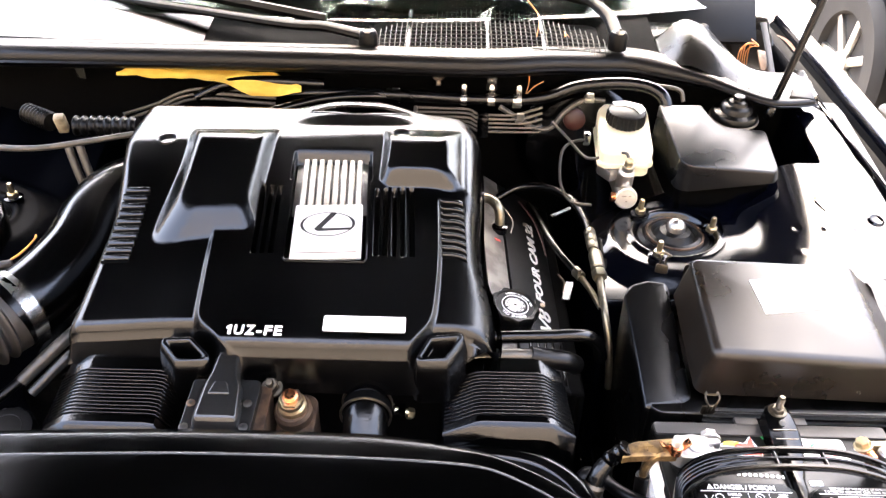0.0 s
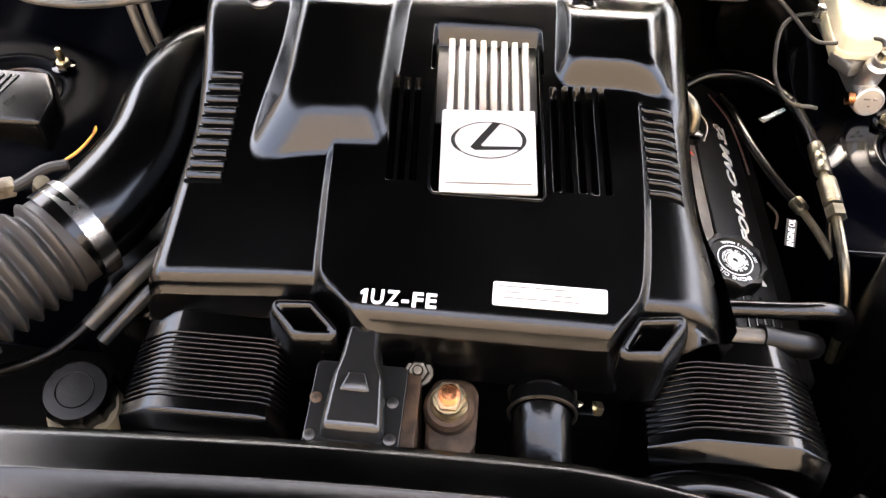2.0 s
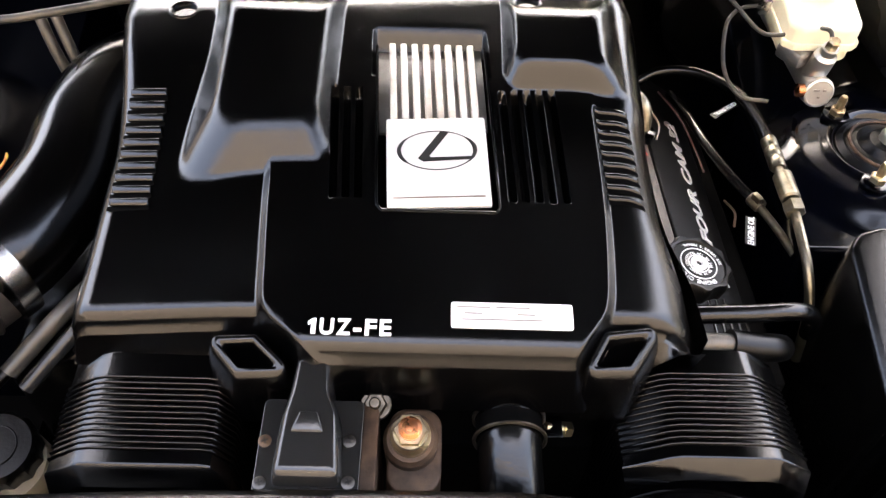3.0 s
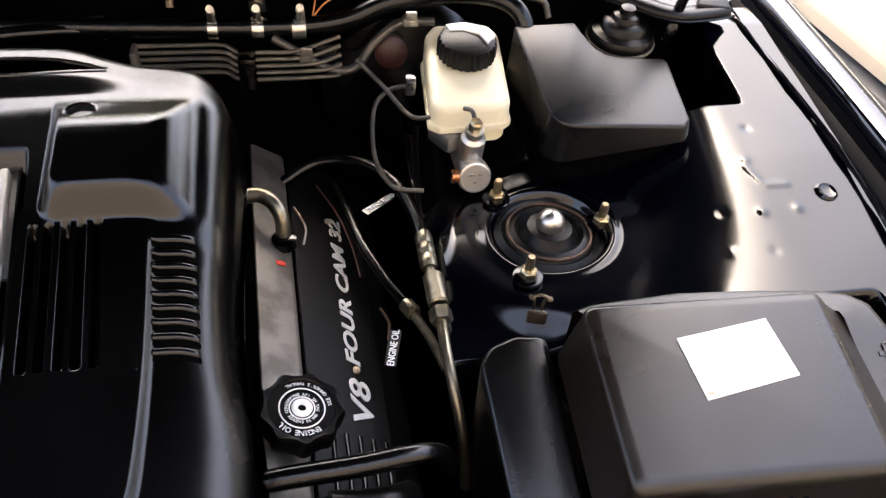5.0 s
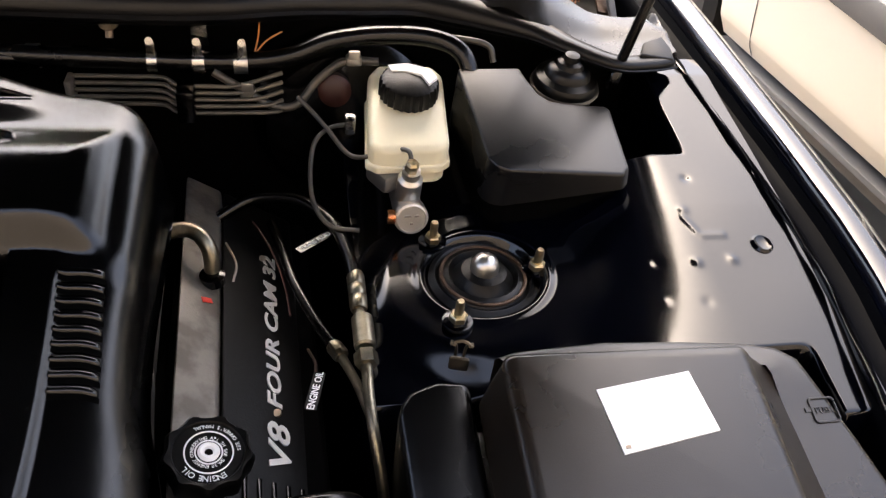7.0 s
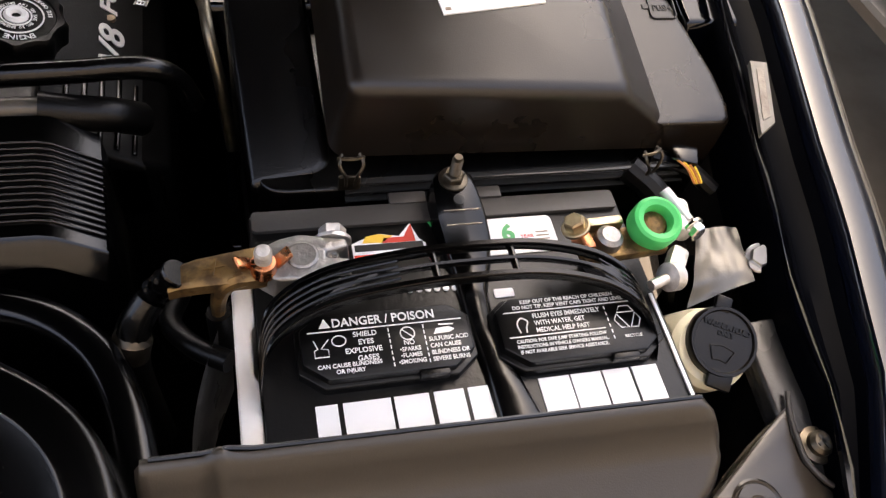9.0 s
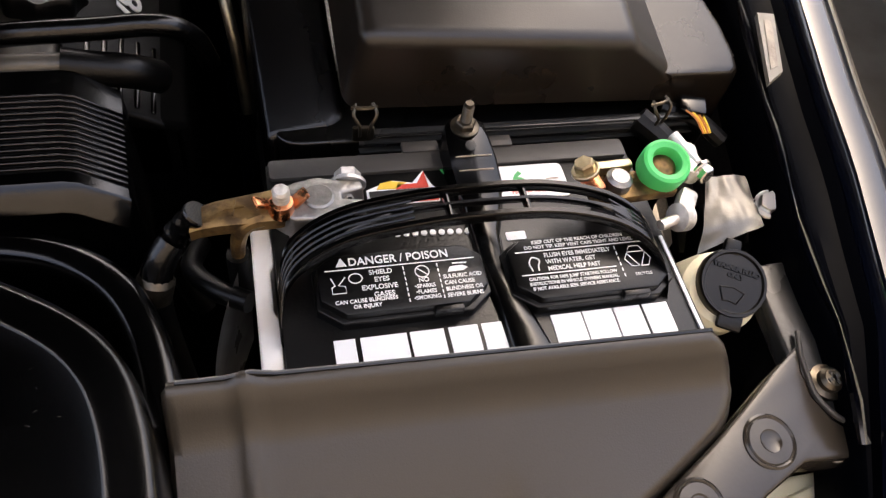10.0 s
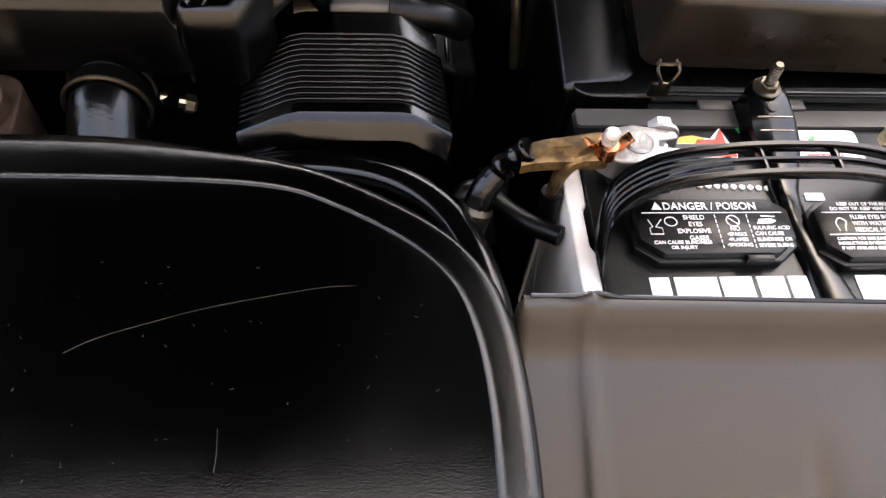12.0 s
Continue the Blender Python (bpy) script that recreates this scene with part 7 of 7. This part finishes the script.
part("clip_ear", bm_box((0.173, 0.800, 0.799), (0.006, 0.012, 0.008), pose(0, 0, 0, 0, 0, 25), 0.001), FITTING, ph)
part("pipe", bm_tube([(0.179, 0.798, 0.788), (0.190, 0.77, 0.785), (0.199, 0.735, 0.783)], 0.0044, 12), FITTING, ph)


def tag_strip(words, at, turn, w, h, mat, ink, label):
    t = thing("line_tag", at, label, "label")
    m = Matrix.Translation(at) @ pose(0, 0, 0, 0, 0, turn)
    if mat:
        part("backing", bm_box((0, 0, 0), (w, h, 0.0008), m, 0), mat, t)
    part("embossed_line", bm_text(words, h * 0.85, m @ Matrix.Translation((0, -h * 0.3, 0.0008)), 0.0002, align="CENTER", squeeze=0.85, bold=0.0001), ink, t)


tag_strip("TRANS FLUID", (0.162, 0.924, 0.819), 38, 0.045, 0.0085, PLASTIC, INK, "black tag with white words on the hose")
tag_strip("ENGINE OIL", (0.153, 0.751, 0.800), 75, 0.040, 0.0105, GREYPL, INK, "grey tag with white words below the hose")
for pts, r, mat, lab in (([(0.02, 0.618, 0.826), (0.06, 0.620, 0.829), (0.11, 0.622, 0.830), (0.153, 0.627, 0.828), (0.175, 0.635, 0.81), (0.185, 0.64, 0.78)], 0.0085, HOSE, "short black hose across the valve cover"), ([(0.02, 0.592, 0.82), (0.06, 0.595, 0.822), (0.095, 0.597, 0.820)], 0.0088, LINE, "dull steel coolant pipe")):
    hose("coolant_pipe", pts, r, mat, lab, "pipe")
hose("coolant_sleeve", [(0.088, 0.597, 0.820), (0.110, 0.598, 0.815), (0.132, 0.602, 0.808), (0.148, 0.615, 0.79)], 0.0125, RUBBER, "thick black rubber sleeve on the pipe", "hose")
hose("wire_loop", [(0.075, 0.93, 0.815), (0.085, 0.905, 0.81), (0.082, 0.89, 0.80)], 0.0012, DULL, "thin bare wire loop", "wire")
hose("red_wire", [(0.10, 0.98, 0.80), (0.118, 0.94, 0.795), (0.13, 0.90, 0.785), (0.135, 0.86, 0.78)], 0.0012, RED, "thin red wire beside the valve cover", "wire")
hose("orange_clip_wire", [(0.150, 0.82, 0.775), (0.156, 0.80, 0.777), (0.154, 0.785, 0.77)], 0.0014, RUST, "thin orange wire below the hose", "wire")
hose("lower_hose", [(0.165, 0.47, 0.70), (0.150, 0.47, 0.76), (0.135, 0.455, 0.74), (0.14, 0.43, 0.66)], 0.010, RUBBER, "ribbed black hose beside the battery", "hose")
hose("lower_cable", [(0.20, 0.41, 0.79), (0.18, 0.425, 0.785), (0.165, 0.45, 0.775), (0.17, 0.48, 0.76)], 0.007, RUBBER, "black corrugated conduit below the terminal", "conduit")

# ---- intake side ----
it = thing("intake_duct", (-0.53, 0.8, 0.76), "black moulded intake duct curving under the cover", "intake duct")
part("duct", bm_tube([(-0.572, 0.655, 0.815), (-0.545, 0.695, 0.823), (-0.522, 0.76, 0.836), (-0.520, 0.845, 0.848), (-0.495, 0.915, 0.850), (-0.42, 0.95, 0.840), (-0.36, 0.955, 0.82)], lambda t: 0.049 - 0.004 * t, 32), PLASTIC, it)
part("duct_lip", bm_tube([(-0.574, 0.651, 0.815), (-0.562, 0.669, 0.818)], 0.052, 32), PLASTIC, it)
bl = thing("intake_bellows", (-0.60, 0.61, 0.76), "ribbed black rubber intake bellows", "bellows")
A, B = Vector((-0.570, 0.655, 0.815)), Vector((-0.655, 0.528, 0.812))
part("bellows", bm_tube([A.lerp(B, k / 90) for k in range(91)], lambda t: 0.0475 + (0.0045 * math.sin((t - 0.12) / 0.62 * 2 * math.pi * 6) if 0.12 < t < 0.74 else 0.001), 40, straight=True), DUSTY, bl)
for f in (-0.06, 0.80):
    c = A.lerp(B, f)
    d = (B - A).normalized()
    cl = part("clamp", bm_tube([c - d * 0.009, c + d * 0.009], 0.0535, 40, straight=True), STEEL, bl, "bright steel hose clamp")
    up = Vector((-0.62, 0.45, 0.62)) if f < 0.5 else Vector((0.45, -0.35, 0.75))
    up = (up - d * up.dot(d)).normalized()
    part("clamp_screw", bm_lathe([(0.008, -0.012), (0.008, 0.009), (0.006, 0.012)], c + up * 0.055, d.cross(up), 14), BRASS, cl)
part("duct_rest", bm_tube([B, B + (B - A) * 0.9], 0.049, 32), PLASTIC, bl)

fb2 = thing("fuse_box", (-0.74, 0.80, 0.7), "black plastic fuse box lid with vent slots", "fuse box")
fz = lambda x, y: 0.858 + 0.10 * (y - 0.77)
fbl = part("lid", bm_slab([(-0.95, 0.852), (-0.660, 0.850), (-0.640, 0.815), (-0.640, 0.772), (-0.95, 0.766)], fz, 0.78, 0.006, 3), BOXMAT, fb2)
for k in range(16):
    x = -0.695 - 0.0085 * k
    part("vent_slot", bm_box((x, 0.825, fz(x, 0.825) + 0.0004), (0.0034, 0.030, 0.0016), pose(0, 0, 0, 6, 0, -16), 0), BLACKINK, fbl)
part("body", bm_slab(rounded(-0.95, 0.745, -0.628, 0.85, 0.01), 0.80, 0.55, 0.004), PLASTIC, fb2)

wr = thing("sensor_wiring", (-0.63, 0.70, 0.80), "dusty taped wiring with yellow wires and connector", "wiring")
part("loom", bm_tube([(-0.665, 0.69, 0.825), (-0.64, 0.705, 0.83), (-0.62, 0.725, 0.835), (-0.60, 0.735, 0.835)], 0.006, 10), DUSTY, wr)
part("connector", bm_box((-0.657, 0.697, 0.83), (0.028, 0.018, 0.016), pose(0, 0, 0, 0, 10, 35), 0.003), DIRTY, wr)
for k in range(3):
    part("yellow_wire", bm_tube([(-0.605, 0.735, 0.838), (-0.590, 0.742 + 0.003 * k, 0.845), (-0.577, 0.757 + 0.004 * k, 0.855), (-0.578, 0.772, 0.857)], 0.0011, 5), YELLOWINK if k else ORANGE, wr)
part("spring", bm_lathe([(0.010, -0.02), (0.012, -0.01), (0.010, 0.0), (0.012, 0.01), (0.008, 0.018)], (-0.685, 0.655, 0.82), (0, 0, 1), 16), DULL, wr)
part("bracket", bm_box((-0.735, 0.665, 0.83), (0.05, 0.07, 0.01), pose(0, 0, 0, 15, 10, 0), 0.003), DUSTY, wr)

cap2 = thing("power_steering_reservoir", (-0.53, 0.525, 0.68), "black cap on a pale fluid reservoir", "reservoir")
part("cap", bm_lathe([(0.029, -0.03), (0.0305, -0.012), (0.031, 0.0), (0.028, 0.005), (0.010, 0.0065), (0.001, 0.0065)], (-0.529, 0.519, 0.752), (0.1, -0.2, 1), 48, wave=lambda a, r: r + (0.0012 * math.cos(12 * a) if r > 0.0285 else 0)), RUBBER, cap2)
part("neck", bm_lathe([(0.034, -0.07), (0.0345, -0.02), (0.0325, -0.015), (0.028, -0.016)], (-0.529, 0.514, 0.742), (0.1, -0.2, 1), 40), DIRTY, cap2)
part("print_ring", bm_tube([(-0.5285 + 0.017 * math.cos(a), 0.5178 + 0.017 * math.sin(a), 0.7585 + 0.0034 * math.sin(a) - 0.0017 * math.cos(a)) for a in [2 * math.pi * k / 30 for k in range(31)]], 0.0006, 5, straight=True), RUBBER, cap2)
hose("corrugated_conduit", [(-0.70, 0.53, 0.74), (-0.62, 0.535, 0.748), (-0.57, 0.555, 0.755), (-0.54, 0.59, 0.765), (-0.525, 0.62, 0.77)], 0.0062, RUBBER, "thin black corrugated conduit", "conduit")
hose("grey_pipe", [(-0.540, 0.585, 0.765), (-0.50, 0.635, 0.79), (-0.465, 0.69, 0.80)], 0.0085, LINE, "dull grey pipe beside the engine", "pipe")
hose("grey_pipe", [(-0.525, 0.575, 0.755), (-0.488, 0.620, 0.78), (-0.455, 0.67, 0.79)], 0.0075, GREYPL, "dark grey pipe below the bellows", "pipe")
hose("throttle_cable", [(-0.75, 0.985, 0.93), (-0.725, 0.93, 0.925), (-0.69, 0.905, 0.92), (-0.62, 0.90, 0.92), (-0.55, 0.915, 0.925), (-0.46, 0.945, 0.93)], 0.0045, LINE, "grey cable looping across the bulkhead", "cable")
cv = thing("corrugated_hose", (-0.60, 0.98, 0.92), "black corrugated hose with pale connector", "hose")
for a, b in (((-0.675, 1.005, 0.925), (-0.625, 0.975, 0.925)), ((-0.585, 0.965, 0.925), (-0.49, 0.968, 0.925))):
    a, b = Vector(a), Vector(b)
    part("ribbed_tube", bm_tube([a.lerp(b, k / 48) for k in range(49)], lambda t: 0.014 + 0.002 * math.sin(t * 50), 16, straight=True), RUBBER, cv)
part("connector", bm_box((-0.603, 0.962, 0.93), (0.016, 0.014, 0.032), pose(0, 0, 0, 20, 0, 10), 0.003), DIRTY, cv)
for dx in (0, 0.018):
    hose("steel_pipe", [(-0.60 + dx, 0.955, 0.90), (-0.585 + dx, 0.935, 0.86), (-0.565 + dx, 0.92, 0.80)], 0.006, LINE, "thin vertical steel pipe beside the intake", "pipe")
bk = thing("hinge_cover", (-0.90, 1.15, 0.85), "pale grey plate at the scuttle corner", "body panel")
part("plate", bm_slab([(-1.02, 1.10), (-0.865, 1.10), (-0.845, 1.16), (-0.90, 1.30), (-1.02, 1.30)], lambda x, y: 0.90 + 0.25 * (y - 1.1), 0.84, 0.006), GREYPL, bk)
sb = thing("bulkhead_bracket", (-0.62, 1.115, 0.95), "small grey bracket on the bulkhead", "bracket")
part("plate", bm_box((-0.632, 1.117, 0.952), (0.016, 0.008, 0.036), pose(0, 0, 0, 10, 0, 0), 0.003), GREYPL, sb)
hose("bulkhead_conduit", [(-0.43, 1.075, 0.925), (-0.38, 1.085, 0.945), (-0.31, 1.09, 0.95), (-0.22, 1.085, 0.95)], 0.010, HOSE, "black hose emerging under the yellow cloth", "hose")
hose("engine_loom", [(-0.30, 1.03, 0.925), (-0.22, 1.06, 0.935), (-0.15, 1.075, 0.935), (-0.10, 1.08, 0.932)], 0.0085, HOSE, "black taped engine loom behind the cover", "wiring")
